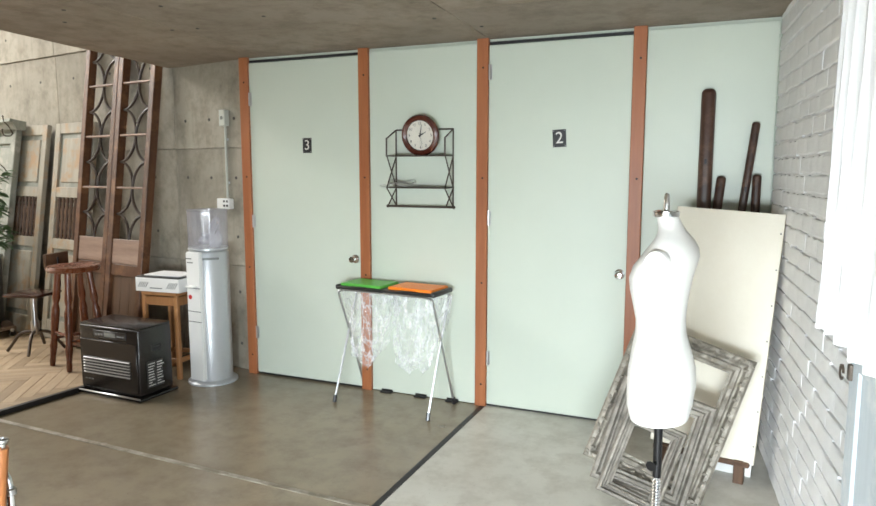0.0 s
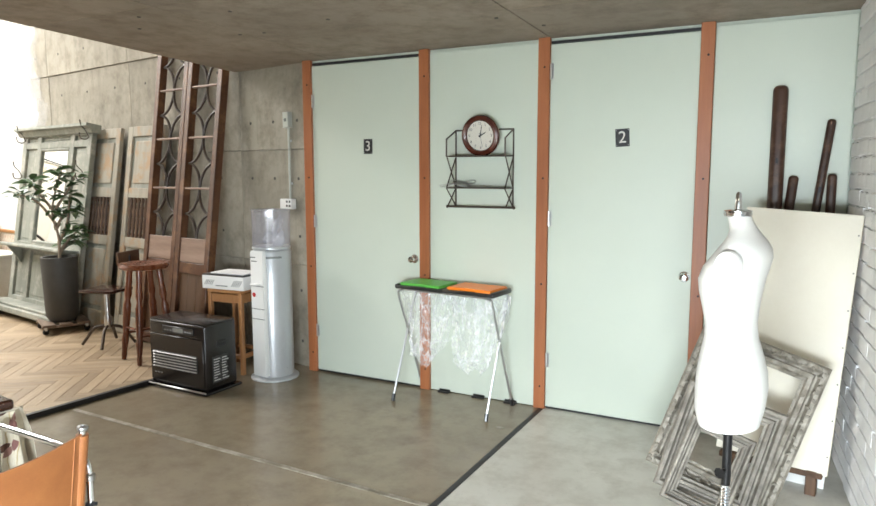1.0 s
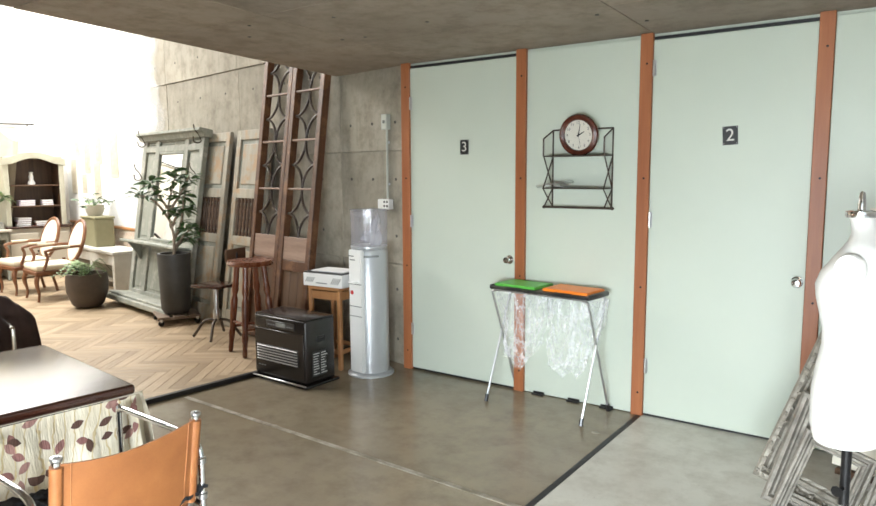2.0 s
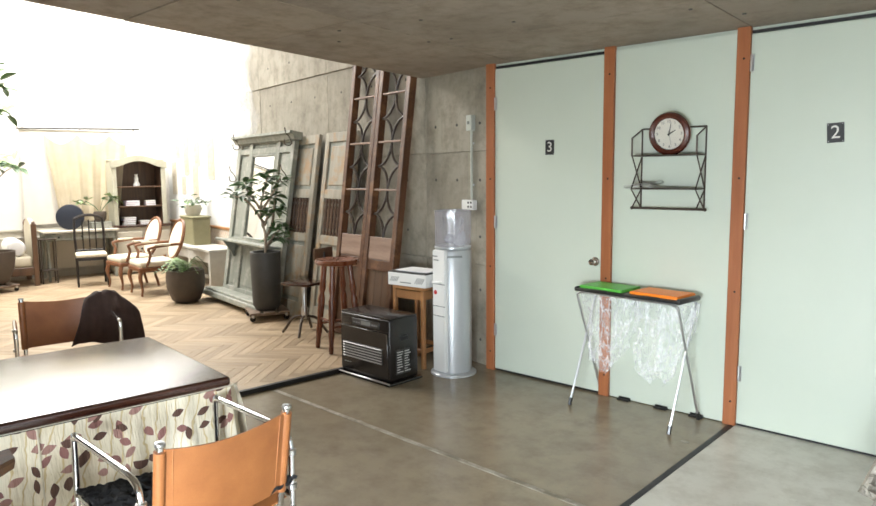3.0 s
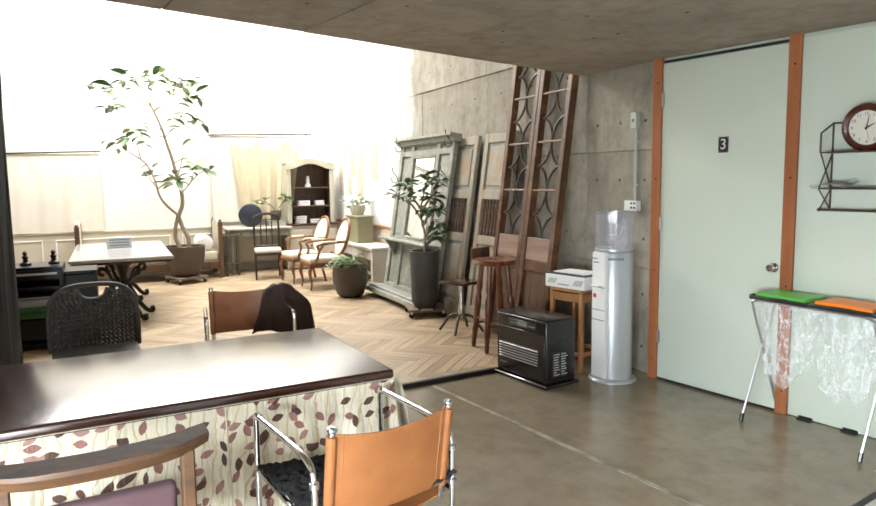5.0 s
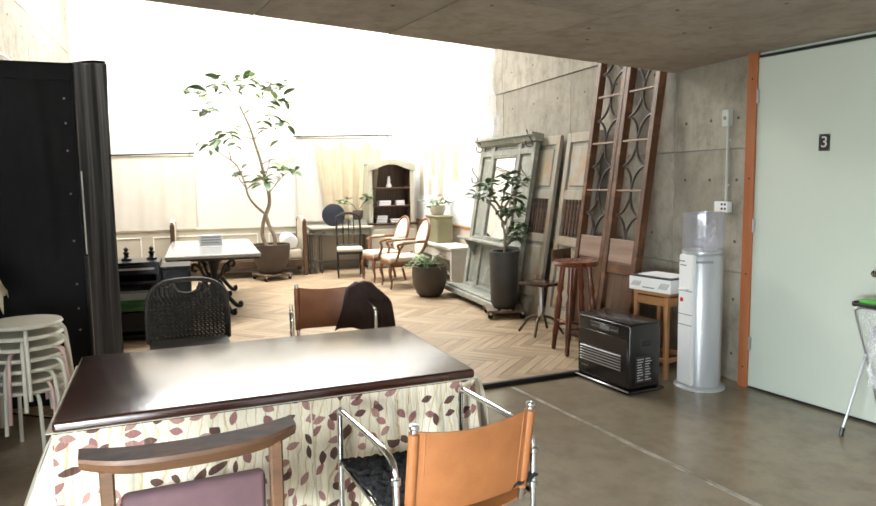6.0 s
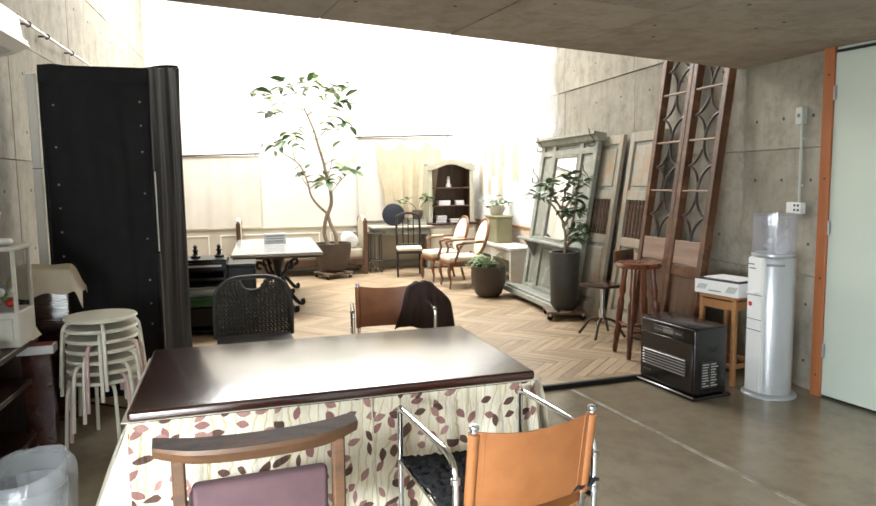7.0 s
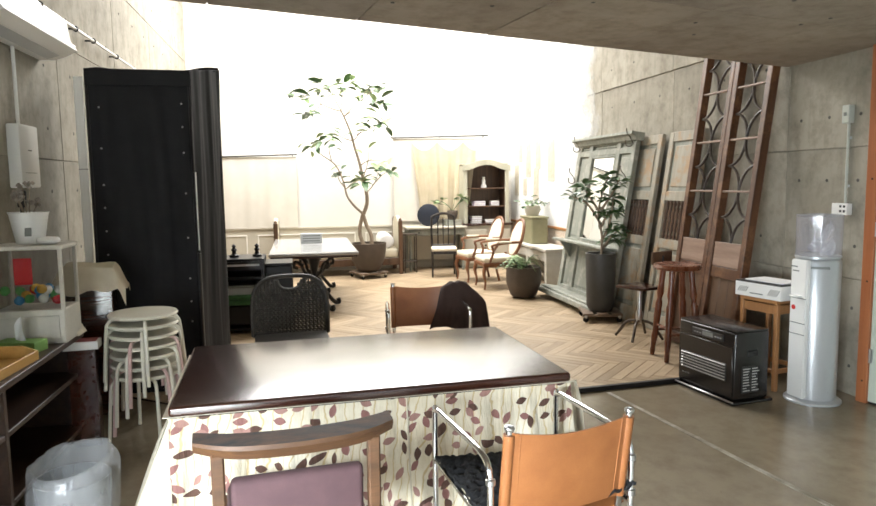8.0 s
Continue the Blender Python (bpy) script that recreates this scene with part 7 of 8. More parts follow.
def far_wainscot():
    t = thing("wainscot", "beige panelled wainscot along the end wall", "wainscot", pose(*on_far(2.93, 0.0), 0, 0, FAR_TURN), kind="structure")
    part("board", boxed((5.8, 0.03, 0.80), (0, -0.016, 0.40)), M["wainscot"], t, smooth=False)
    part("cap_rail", boxed((5.8, 0.05, 0.035), (0, -0.026, 0.815), 0.006), M["wainscot"], t, smooth=False)
    part("skirting", boxed((5.8, 0.045, 0.1), (0, -0.024, 0.05), 0.004), M["wainscot"], t, smooth=False)
    for k in range(6):
        x = -2.4 + 0.96 * k
        for z in (0.17, 0.7):
            part("moulding", boxed((0.78, 0.016, 0.022), (x, -0.036, z), 0.004), M["plaster"], t, smooth=False)
        for sx in (-0.38, 0.38):
            part("moulding", boxed((0.022, 0.016, 0.51), (x + sx, -0.036, 0.435), 0.004), M["plaster"], t, smooth=False)
    for d0, d1, z in ((0.5, 2.34, 2.44), (4.02, 5.6, 2.11)):
        r = thing("curtain_rod", "thin dark curtain rod on the end wall", "rod", pose(*on_far((d0 + d1) / 2, 0.08, z), 0, 0, FAR_TURN), group="rods on the end wall")
        ln = d1 - d0
        part("bar", tube(bmesh.new(), [(-ln / 2, 0, -0.02), (ln / 2, 0, 0.02)], 0.012, 8), M["iron"], r)
        for x in (-ln * 0.45, 0, ln * 0.45):
            part("bracket", tube(bmesh.new(), [(x, 0.08, -0.01), (x, 0, 0)], 0.008, 6), M["iron"], r)
    for d0, d1, z, drop in ((4.04, 5.5, 2.08, 1.25), (0.75, 2.30, 2.40, 1.5)):
        c = thing("pale_hanging", "thin pale cream cloth hanging flat from a rod", "curtain", pose(*on_far((d0 + d1) / 2, 0.055, z), 0, 0, FAR_TURN), group="cloths on the end wall")
        drape("pale_hanging", 48, 10, 4, 0.006, d1 - d0, drop, 0.0, M["pale_sheer"], c, int(d0 * 10))
        part("top_sleeve", tube(bmesh.new(), [((d0 - d1) / 2, 0, 0.0), ((d1 - d0) / 2, 0, 0.004)], 0.012, 8), M["pale_sheer"], c)
        part("bottom_hem", boxed((d1 - d0, 0.006, 0.03), (0, 0, -drop + 0.012), 0.002), M["pale_sheer"], c, smooth=False)
    c = thing("wall_cloth", "beige cloth hung in soft folds from a rod", "curtain", pose(*on_far(1.36, 0.10, 2.34), 0, 0, FAR_TURN))
    drape("wall_cloth", 60, 16, 5, 0.026, 1.22, 1.42, -0.28, M["beige_cloth"], c, 12, 0.16)


M["pale_sheer"] = surface("pale_cream_sheer", (0.58, 0.545, 0.475), (0.66, 0.625, 0.56), 3, (0.8, 0.95), bump_by=0.15, fine=220, dist=0.001)
M["beige_cloth"] = surface("beige_curtain", (0.44, 0.37, 0.25), (0.56, 0.48, 0.35), 5, (0.8, 0.95), bump_by=0.2, fine=220, dist=0.001)
far_wainscot()


def tile_print():
    """Glazed wall tiles with a russet lozenge pattern."""
    m, nt, b = mat("patterned_tile")
    v = coords(nt, (1, 1, 1), (0, radians(45), 0))
    w = nt.nodes.new("ShaderNodeTexVoronoi")
    w.distance, w.inputs["Randomness"].default_value, w.inputs["Scale"].default_value = "CHEBYCHEV", 0.0, 9
    nt.links.new(v, w.inputs["Vector"])
    col = ramp(nt, w.outputs["Distance"], [(0.18, (0.42, 0.2, 0.11)), (0.24, (0.66, 0.6, 0.5)), (0.4, (0.68, 0.62, 0.53)), (0.46, (0.4, 0.2, 0.12))])
    col = mix(nt, noise_tex(nt, v, 12), col, (0.6, 0.52, 0.42))
    nt.links.new(col, b.inputs["Base Color"])
    b.inputs["Roughness"].default_value = 0.4
    return m


M["tile"] = tile_print()
t = thing("tile_dado", "russet patterned tile dado under a wooden rail", "dado", pose(*hall(6.9, 0.026, 0), 0, 0, HALL_TURN), kind="structure")
part("tiles", boxed((3.0, 0.016, 0.84), (0, -0.008, 0.42)), M["tile"], t, smooth=False)
part("rail", boxed((3.0, 0.035, 0.04), (0, -0.017, 0.865), 0.006), M["honey_wood"], t, smooth=False)
def white_glow():
    """White wall paint whose ragged fade puts the skylight's glow on concrete into colour."""
    m = surface("white_glow", (0.70, 0.70, 0.68), (0.80, 0.80, 0.78), 3, (0.8, 0.95), bump_by=0.3, fine=50)
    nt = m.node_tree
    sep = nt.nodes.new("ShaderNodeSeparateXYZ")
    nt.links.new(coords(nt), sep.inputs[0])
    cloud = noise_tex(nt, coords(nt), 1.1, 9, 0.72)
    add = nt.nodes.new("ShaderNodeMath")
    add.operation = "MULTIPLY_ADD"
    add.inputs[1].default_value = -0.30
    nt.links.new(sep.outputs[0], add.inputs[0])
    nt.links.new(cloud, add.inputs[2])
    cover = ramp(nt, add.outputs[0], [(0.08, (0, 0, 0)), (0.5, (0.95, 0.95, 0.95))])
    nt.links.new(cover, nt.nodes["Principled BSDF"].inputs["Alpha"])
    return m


M["white_glow"] = white_glow()
t = thing("white_glow_coat", "white coat with the skylight's glow painted in, fading over the concrete hall wall", "wall coat", pose(*hall(6.0, 0.028, 0), 0, 0, HALL_TURN), kind="structure")
part("coat", boxed((4.88, 0.004, TOPZ - 0.1), (0, 0, TOPZ / 2)), M["white_glow"], t, smooth=False)
M["print_board"] = surface("yellowed_print_board", (0.47, 0.43, 0.35), (0.55, 0.51, 0.42), 6, (0.6, 0.75))
M["sketch"] = surface("faded_botanical_print", (0.38, 0.32, 0.23), (0.62, 0.57, 0.47), 14, (0.6, 0.75), fine=40)
for s, z, w, h in ((7.85, 2.12, 0.22, 0.34), (7.42, 1.98, 0.26, 0.62), (6.92, 2.05, 0.26, 0.50), (6.3, 1.93, 0.30, 0.66), (8.08, 1.62, 0.24, 0.56), (7.02, 1.55, 0.26, 0.55), (7.6, 1.5, 0.2, 0.3)):
    t = thing("botanical_print", "pale unframed botanical print on the hall wall", "picture", pose(*hall(s, 0.032, z), 0, 0, HALL_TURN), group="prints on the wall")
    part("board", boxed((w, 0.006, h), (0, -0.003, 0), 0.001), M["print_board"], t, smooth=False)
    part("print", boxed((w - 0.08, 0.002, h - 0.1), (0, -0.0072, 0)), M["sketch"], t, smooth=False)


def day_bed():
    t = thing("day_bed", "upholstered wooden day bed with cream cushions", "bed", pose(*on_far(3.36, 0.5, WOOD), 0, 0, FAR_TURN))
    for s in (-1, 1):
        hb = part("headboard", prism(bmesh.new(), [(-0.38, 0.3), (0.38, 0.3), (0.38, 0.86), (0.2, 0.96), (0, 1.0), (-0.2, 0.96), (-0.38, 0.86)], 0.06, (s * 1.05, 0, 0), Matrix.Rotation(radians(90), 4, "Z")), M["cream_cloth"], t, "cream upholstered end", smooth=False)
        for y in (-0.40, 0.40):
            part("post", boxed((0.07, 0.05, 0.93), (s * 1.05, y, 0.465), 0.006), M["brown_wood"], t, smooth=False)
            part("finial", lathe(bmesh.new(), [(0.02, 0), (0.028, 0.03), (0.012, 0.05)], 10), M["brown_wood"], t).matrix_basis = pose(s * 1.05, y, 0.92)
    for y in (-0.39, 0.39):
        part("side_rail", boxed((2.04, 0.04, 0.12), (0, y, 0.22), 0.006), M["brown_wood"], t, smooth=False)
    part("mattress", boxed((2.02, 0.76, 0.17), (0, 0, 0.36), 0.04, seg=3), M["cream_cloth"], t)
    for x in (-0.6, 0.5):
        part("cushion_seam", boxed((0.006, 0.765, 0.16), (x, 0, 0.36), 0.002), M["brown_cloth"], t, smooth=False)
    b = part("bolster", lathe(bmesh.new(), [(0.02, -0.37), (0.1, -0.36), (0.125, -0.33), (0.13, 0), (0.125, 0.33), (0.1, 0.36), (0.02, 0.37)], 20), M["white_cloth"], t, "round white bolster")
    b.matrix_basis = pose(0.82, 0, 0.57, 90, 0, 0)


day_bed()


def desk():
    t = thing("console_desk", "grey-beige painted console desk at the end wall", "desk", pose(*on_far(1.62, 0.42, WOOD), 0, 0, FAR_TURN))
    part("top", boxed((1.1, 0.62, 0.035), (0, 0, 0.77), 0.006), M["wainscot"], t, smooth=False)
    part("apron", boxed((1.02, 0.52, 0.12), (0, 0, 0.69), 0.004), M["grey_paint"], t, smooth=False)
    for k in (-1, 0, 1):
        dr = part("drawer", boxed((0.3, 0.015, 0.09), (k * 0.33, -0.265, 0.69), 0.004), M["grey_paint"], t, smooth=False)
        part("pull", lathe(bmesh.new(), [(0.012, 0), (0.015, 0.015), (0.006, 0.02)], 10), M["iron"], dr).matrix_basis = pose(k * 0.33, -0.272, 0.69, 90)
    for x in (-0.48, 0.48):
        for y in (-0.24, 0.24):
            part("leg", lathe(bmesh.new(), [(0.018, 0), (0.026, 0.05), (0.015, 0.08), (0.026, 0.25), (0.02, 0.4), (0.03, 0.5), (0.02, 0.56), (0.03, 0.63)], 10), M["grey_paint"], t).matrix_basis = pose(x, y, 0)
    part("back_panel", boxed((1.0, 0.02, 0.5), (0, 0.25, 0.4)), M["wainscot"], t, smooth=False)
    s = thing("plant_stand", "thin metal side stand beside a desk", "stand", pose(*on_far(2.12, 0.72, WOOD), 0, 0, FAR_TURN))
    for x in (-0.1, 0.1):
        for y in (-0.1, 0.1):
            part("leg", tube(bmesh.new(), [(x, y, 0), (x, y, 0.68)], 0.011, 6), M["rust_iron"], s)
    for z in (0.2, 0.68):
        part("shelf", boxed((0.24, 0.24, 0.014), (0, 0, z), 0.002), M["rust_iron"], s, smooth=False)
    h = thing("hat_box", "round dark blue drum-shaped case standing on a desk", "case", pose(*on_far(1.72, 0.42, WOOD + 0.7875 + 0.2), 0, 0, FAR_TURN - 15))
    blue = plain("dark_blue_cloth", (0.010, 0.014, 0.026), 0.55)
    part("drum", lathe(bmesh.new(), [(0.19, -0.08), (0.2, -0.075), (0.2, 0.075), (0.19, 0.08)], 36), blue, h).matrix_basis = pose(0, 0, 0, 90)
    part("band", lathe(bmesh.new(), [(0.2, -0.02), (0.203, -0.018), (0.203, 0.0), (0.2, 0.002)], 36, cap=False), M["brown_wood"], h).matrix_basis = pose(0, 0, 0, 90)
    p = pot("desk_plant", "small bushy plant in a clay pot on a desk", *on_far(1.28, 0.42, WOOD + 0.7875 + 0.101), [(0.06, 0), (0.09, 0.05), (0.1, 0.14), (0.09, 0.17)], M["pot_brown"])
    rnd = random.Random(21)
    for k in range(9):
        a = rnd.uniform(0, 6.28)
        e = (0.22 * math.cos(a), 0.22 * math.sin(a), 0.28 + 0.16 * rnd.random())
        part("stem", tube(bmesh.new(), bent([(0, 0, 0.14), (e[0] * 0.4, e[1] * 0.4, 0.26), e]), 0.004, 5), M["leaf"], p)
        leaves_at(p, e, 4, ("big_backlit", "mid"), rnd, 0.05, 0.85)
    b = thing("small_crate", "small grey wooden crate on a desk", "crate", pose(*on_far(1.28, 0.42, WOOD + 0.7875), 0, 0, FAR_TURN))
    part("crate_body", boxed((0.3, 0.22, 0.09), (0, 0, 0.045), 0.004), M["grey_paint"], b, smooth=False)
    part("crate_lid", boxed((0.31, 0.23, 0.012), (0, 0, 0.094), 0.002), M["grey_paint"], b, smooth=False)


desk()
M["cab_cream"] = surface("cream_cabinet_paint", (0.36, 0.345, 0.26), (0.47, 0.45, 0.36), 6, (0.45, 0.65), bump_by=0.15)


def cabinet():
    t = thing("display_cabinet", "cream arched display cabinet with dark open shelves", "cabinet", pose(*on_far(0.66, 0.28, WOOD), 0, 0, FAR_TURN))
    w, d, z0, z1 = 0.84, 0.42, 0.82, 1.86
    part("base", boxed((w + 0.06, d + 0.1, 0.76), (0, -0.02, 0.40), 0.006), M["wainscot"], t, smooth=False)
    part("counter", boxed((w + 0.1, d + 0.16, 0.035), (0, -0.03, 0.80), 0.006), M["dark_wood"], t, smooth=False)
    for x in (-0.22, 0.22):
        dr = part("base_door", boxed((0.4, 0.02, 0.62), (x, -0.30, 0.40), 0.006), M["wainscot"], t, smooth=False)
        part("pull", lathe(bmesh.new(), [(0.012, 0), (0.016, 0.014), (0.006, 0.02)], 10), M["iron"], dr).matrix_basis = pose(x * 0.2, -0.31, 0.42, 90)
    for s in (-1, 1):
        part("side", boxed((0.05, d, z1 - z0), (s * (w / 2 - 0.025), 0, (z0 + z1) / 2), 0.004), M["cab_cream"], t, smooth=False)
        part("front_stile", boxed((0.07, 0.03, z1 - z0), (s * (w / 2 - 0.03), -d / 2 - 0.012, (z0 + z1) / 2), 0.005), M["cab_cream"], t, smooth=False)
    part("back", boxed((w - 0.1, 0.02, z1 - z0 + 0.1), (0, d / 2 - 0.012, (z0 + z1) / 2)), M["brown_wood"], t, "dark brown inside back", smooth=False)
    n = 24
    arch = [(-w / 2 - 0.03, 0.0)] + [(-w / 2 + 0.06 + (w - 0.12) * i / n, 0.02 + 0.10 * math.sin(math.pi * i / n) ** 1.5) for i in range(n + 1)] + [(w / 2 + 0.03, 0.0), (w / 2 + 0.03, 0.1)]
    arch += [((w / 2 + 0.03) - (w + 0.06) * i / n, 0.11 + 0.10 * math.sin(math.pi * i / n) ** 1.5) for i in range(n + 1)]
    part("arched_head", prism(bmesh.new(), arch, 0.05, (0, -d / 2 - 0.02, z1 - 0.10)), M["cab_cream"], t, smooth=False)
    part("roof", boxed((w, d, 0.03), (0, 0, z1 + 0.03), 0.004), M["cab_cream"], t, smooth=False)
    for z in (1.12, 1.45):
        part("shelf", boxed((w - 0.1, d - 0.05, 0.02), (0, 0, z), 0.003), M["brown_wood"], t, smooth=False)
    for sx in (-1, 1):
        part("liner", boxed((0.006, d - 0.03, z1 - z0), (sx * (w / 2 - 0.054), 0, (z0 + z1) / 2)), M["brown_wood"], t, smooth=False)

    def at(x, z):
        q = Matrix.Translation(on_far(0.66, 0.28, WOOD)) @ Matrix.Rotation(radians(FAR_TURN), 4, "Z")
        return q @ pose(x, -0.04, z)
    pale = plain("pale_book_cloth", (0.5, 0.46, 0.42), 0.6)
    dark = plain("dark_book_cloth", (0.16, 0.07, 0.05), 0.6)
    rose = plain("lilac_paper", (0.55, 0.46, 0.56), 0.6)

    def book(x, z, w2, d2, h2, m, rz=0):
        b = thing("book", "closed book lying flat in a stack", "book", at(x, z) @ pose(0, 0, 0, 0, 0, rz), group="books in the cabinet")
        part("cover", boxed((w2, d2, h2), (0, 0, h2 / 2), 0.003), m, b, smooth=False)
        part("pages", boxed((w2 - 0.012, d2 + 0.003, h2 - 0.01), (0.004, -0.004, h2 / 2)), M["white_cloth"], b, smooth=False)
    for k in range(4):
        book(-0.16, 0.8175 + 0.032 * k, 0.2, 0.15, 0.03, (pale, dark, rose, pale)[k], 6 * k - 8)
    for k in range(2):
        book(0.12, 0.8175 + 0.032 * k, 0.22, 0.15, 0.03, (dark, pale)[k], -5)
    for k in range(3):
        book(-0.1, 1.13 + 0.03 * k, 0.22, 0.16, 0.028, rose, 3 * k)
        book(0.2, 1.13 + 0.03 * k, 0.16, 0.14, 0.028, (pale, rose, pale)[k], -3 * k)
    v = thing("figurine_vase", "small white porcelain vase on a cabinet shelf", "vase", at(0.0, 1.46))
    part("vase", lathe(bmesh.new(), [(0.05, 0), (0.055, 0.03), (0.03, 0.08), (0.035, 0.13), (0.022, 0.17), (0.03, 0.2)], 20), M["white_plastic"], v)


cabinet()


def splat_chair():
    """Black chair with a slatted back; it faces +x before its pose."""
    t = thing("slat_chair", "black wooden chair with tall slatted back and white seat", "chair", pose(-10.32, 4.26, WOOD, 0, 0, -18))
    k = M["ebony"]
    for s in (-1, 1):
        part("back_post", tube(bmesh.new(), bent([(-0.2, s * 0.19, 0), (-0.19, s * 0.19, 0.45), (-0.21, s * 0.2, 0.75), (-0.24, s * 0.19, 1.0)]), 0.018, 8), k, t)
        part("front_leg", tube(bmesh.new(), [(0.19, s * 0.2, 0), (0.19, s * 0.2, 0.43)], [0.014, 0.021], 8), k, t)
        part("side_rail", boxed((0.39, 0.02, 0.05), (0, s * 0.195, 0.41), 0.003), k, t, smooth=False)
        part("side_stretcher", boxed((0.38, 0.016, 0.022), (0, s * 0.195, 0.18), 0.003), k, t, smooth=False)
    for y in (-0.09, 0, 0.09):
        part("slat", tube(bmesh.new(), bent([(-0.19, y, 0.5), (-0.21, y, 0.75), (-0.235, y, 0.97)]), 0.013, 6, flat=0.6), k, t)
    part("crest", tube(bmesh.new(), bent([(-0.24, -0.2, 0.98), (-0.245, -0.1, 1.03), (-0.245, 0, 1.045), (-0.245, 0.1, 1.03), (-0.24, 0.2, 0.98)]), 0.022, 8), k, t)
    for x, z in ((0.19, 0.41), (-0.19, 0.5), (-0.19, 0.41)):
        part("cross_rail", boxed((0.022, 0.38, 0.045), (x, 0, z), 0.003), k, t, smooth=False)
    part("seat", boxed((0.41, 0.42, 0.06), (0.0, 0, 0.46), 0.022, seg=3), M["cream_cloth"], t, "white padded seat")


M["ebony"] = timber("black_stained_wood", (0.008, 0.006, 0.006), (0.025, 0.018, 0.016), rough=(0.25, 0.4), vary=0.1)
splat_chair()


def salon_chair(m):
    """Open-armed chair with an oval padded back; it faces +x before m."""
    t = thing("salon_armchair", "carved reddish armchair with white padded oval back", "armchair", m, group="salon armchairs")
    k = M["salon_wood"]
    part("seat", boxed((0.5, 0.52, 0.09), (0, 0, 0.43), 0.035, seg=3), M["cream_cloth"], t)
    part("seat_frame", boxed((0.52, 0.54, 0.06), (0, 0, 0.365), 0.012), k, t, smooth=False)
    rim = [(-0.26 - 0.16 * (0.5 + 0.5 * math.sin(a)), 0.235 * math.cos(a), 0.73 + 0.27 * math.sin(a)) for a in [i * math.pi / 14 for i in range(28)]]
    part("back_frame", tube(bmesh.new(), rim, 0.024, 8, closed=True), k, t)
    pad = bmesh.new()
    for off in (0.03, -0.03):
        ring = [pad.verts.new((p[0] + off * 0.6, p[1] * 0.93, 0.73 + (p[2] - 0.73) * 0.93)) for p in rim]
        c = pad.verts.new((-0.34 + off * 1.8, 0, 0.73))
        for i in range(28):
            pad.faces.new((ring[i], ring[(i + 1) % 28], c))
    part("back_pad", pad, M["cream_cloth"], t, "white padded oval back")
    for s in (-1, 1):
        part("front_leg", tube(bmesh.new(), bent([(0.22, s * 0.23, 0.36), (0.25, s * 0.25, 0.25), (0.225, s * 0.235, 0.1), (0.24, s * 0.245, 0)]), [0.03, 0.03, 0.03, 0.03, 0.03, 0.028, 0.026, 0.024, 0.02, 0.018, 0.017, 0.016, 0.015, 0.015, 0.016, 0.018], 8), k, t)
        part("rear_leg", tube(bmesh.new(), bent([(-0.23, s * 0.2, 0.5), (-0.24, s * 0.2, 0.3), (-0.31, s * 0.21, 0)]), 0.02, 8), k, t)
        arm = part("arm", tube(bmesh.new(), bent([(-0.31, s * 0.23, 0.68), (-0.15, s * 0.27, 0.68), (0.08, s * 0.29, 0.66), (0.15, s * 0.285, 0.64)]), 0.02, 8), k, t)
        part("arm_pad", boxed((0.22, 0.05, 0.03), (-0.05, s * 0.28, 0.69), 0.012, seg=2), M["cream_cloth"], arm)
        part("arm_post", tube(bmesh.new(), bent([(0.14, s * 0.285, 0.64), (0.11, s * 0.27, 0.55), (0.16, s * 0.25, 0.4)]), 0.02, 8), k, t)


M["salon_wood"] = timber("carved_walnut", (0.13, 0.05, 0.022), (0.27, 0.12, 0.055), rough=(0.25, 0.4), vary=0.1)
salon_chair(pose(-9.65, 4.56, WOOD, 0, 0, -92))
salon_chair(pose(-8.87, 4.53, WOOD, 0, 0, -98))


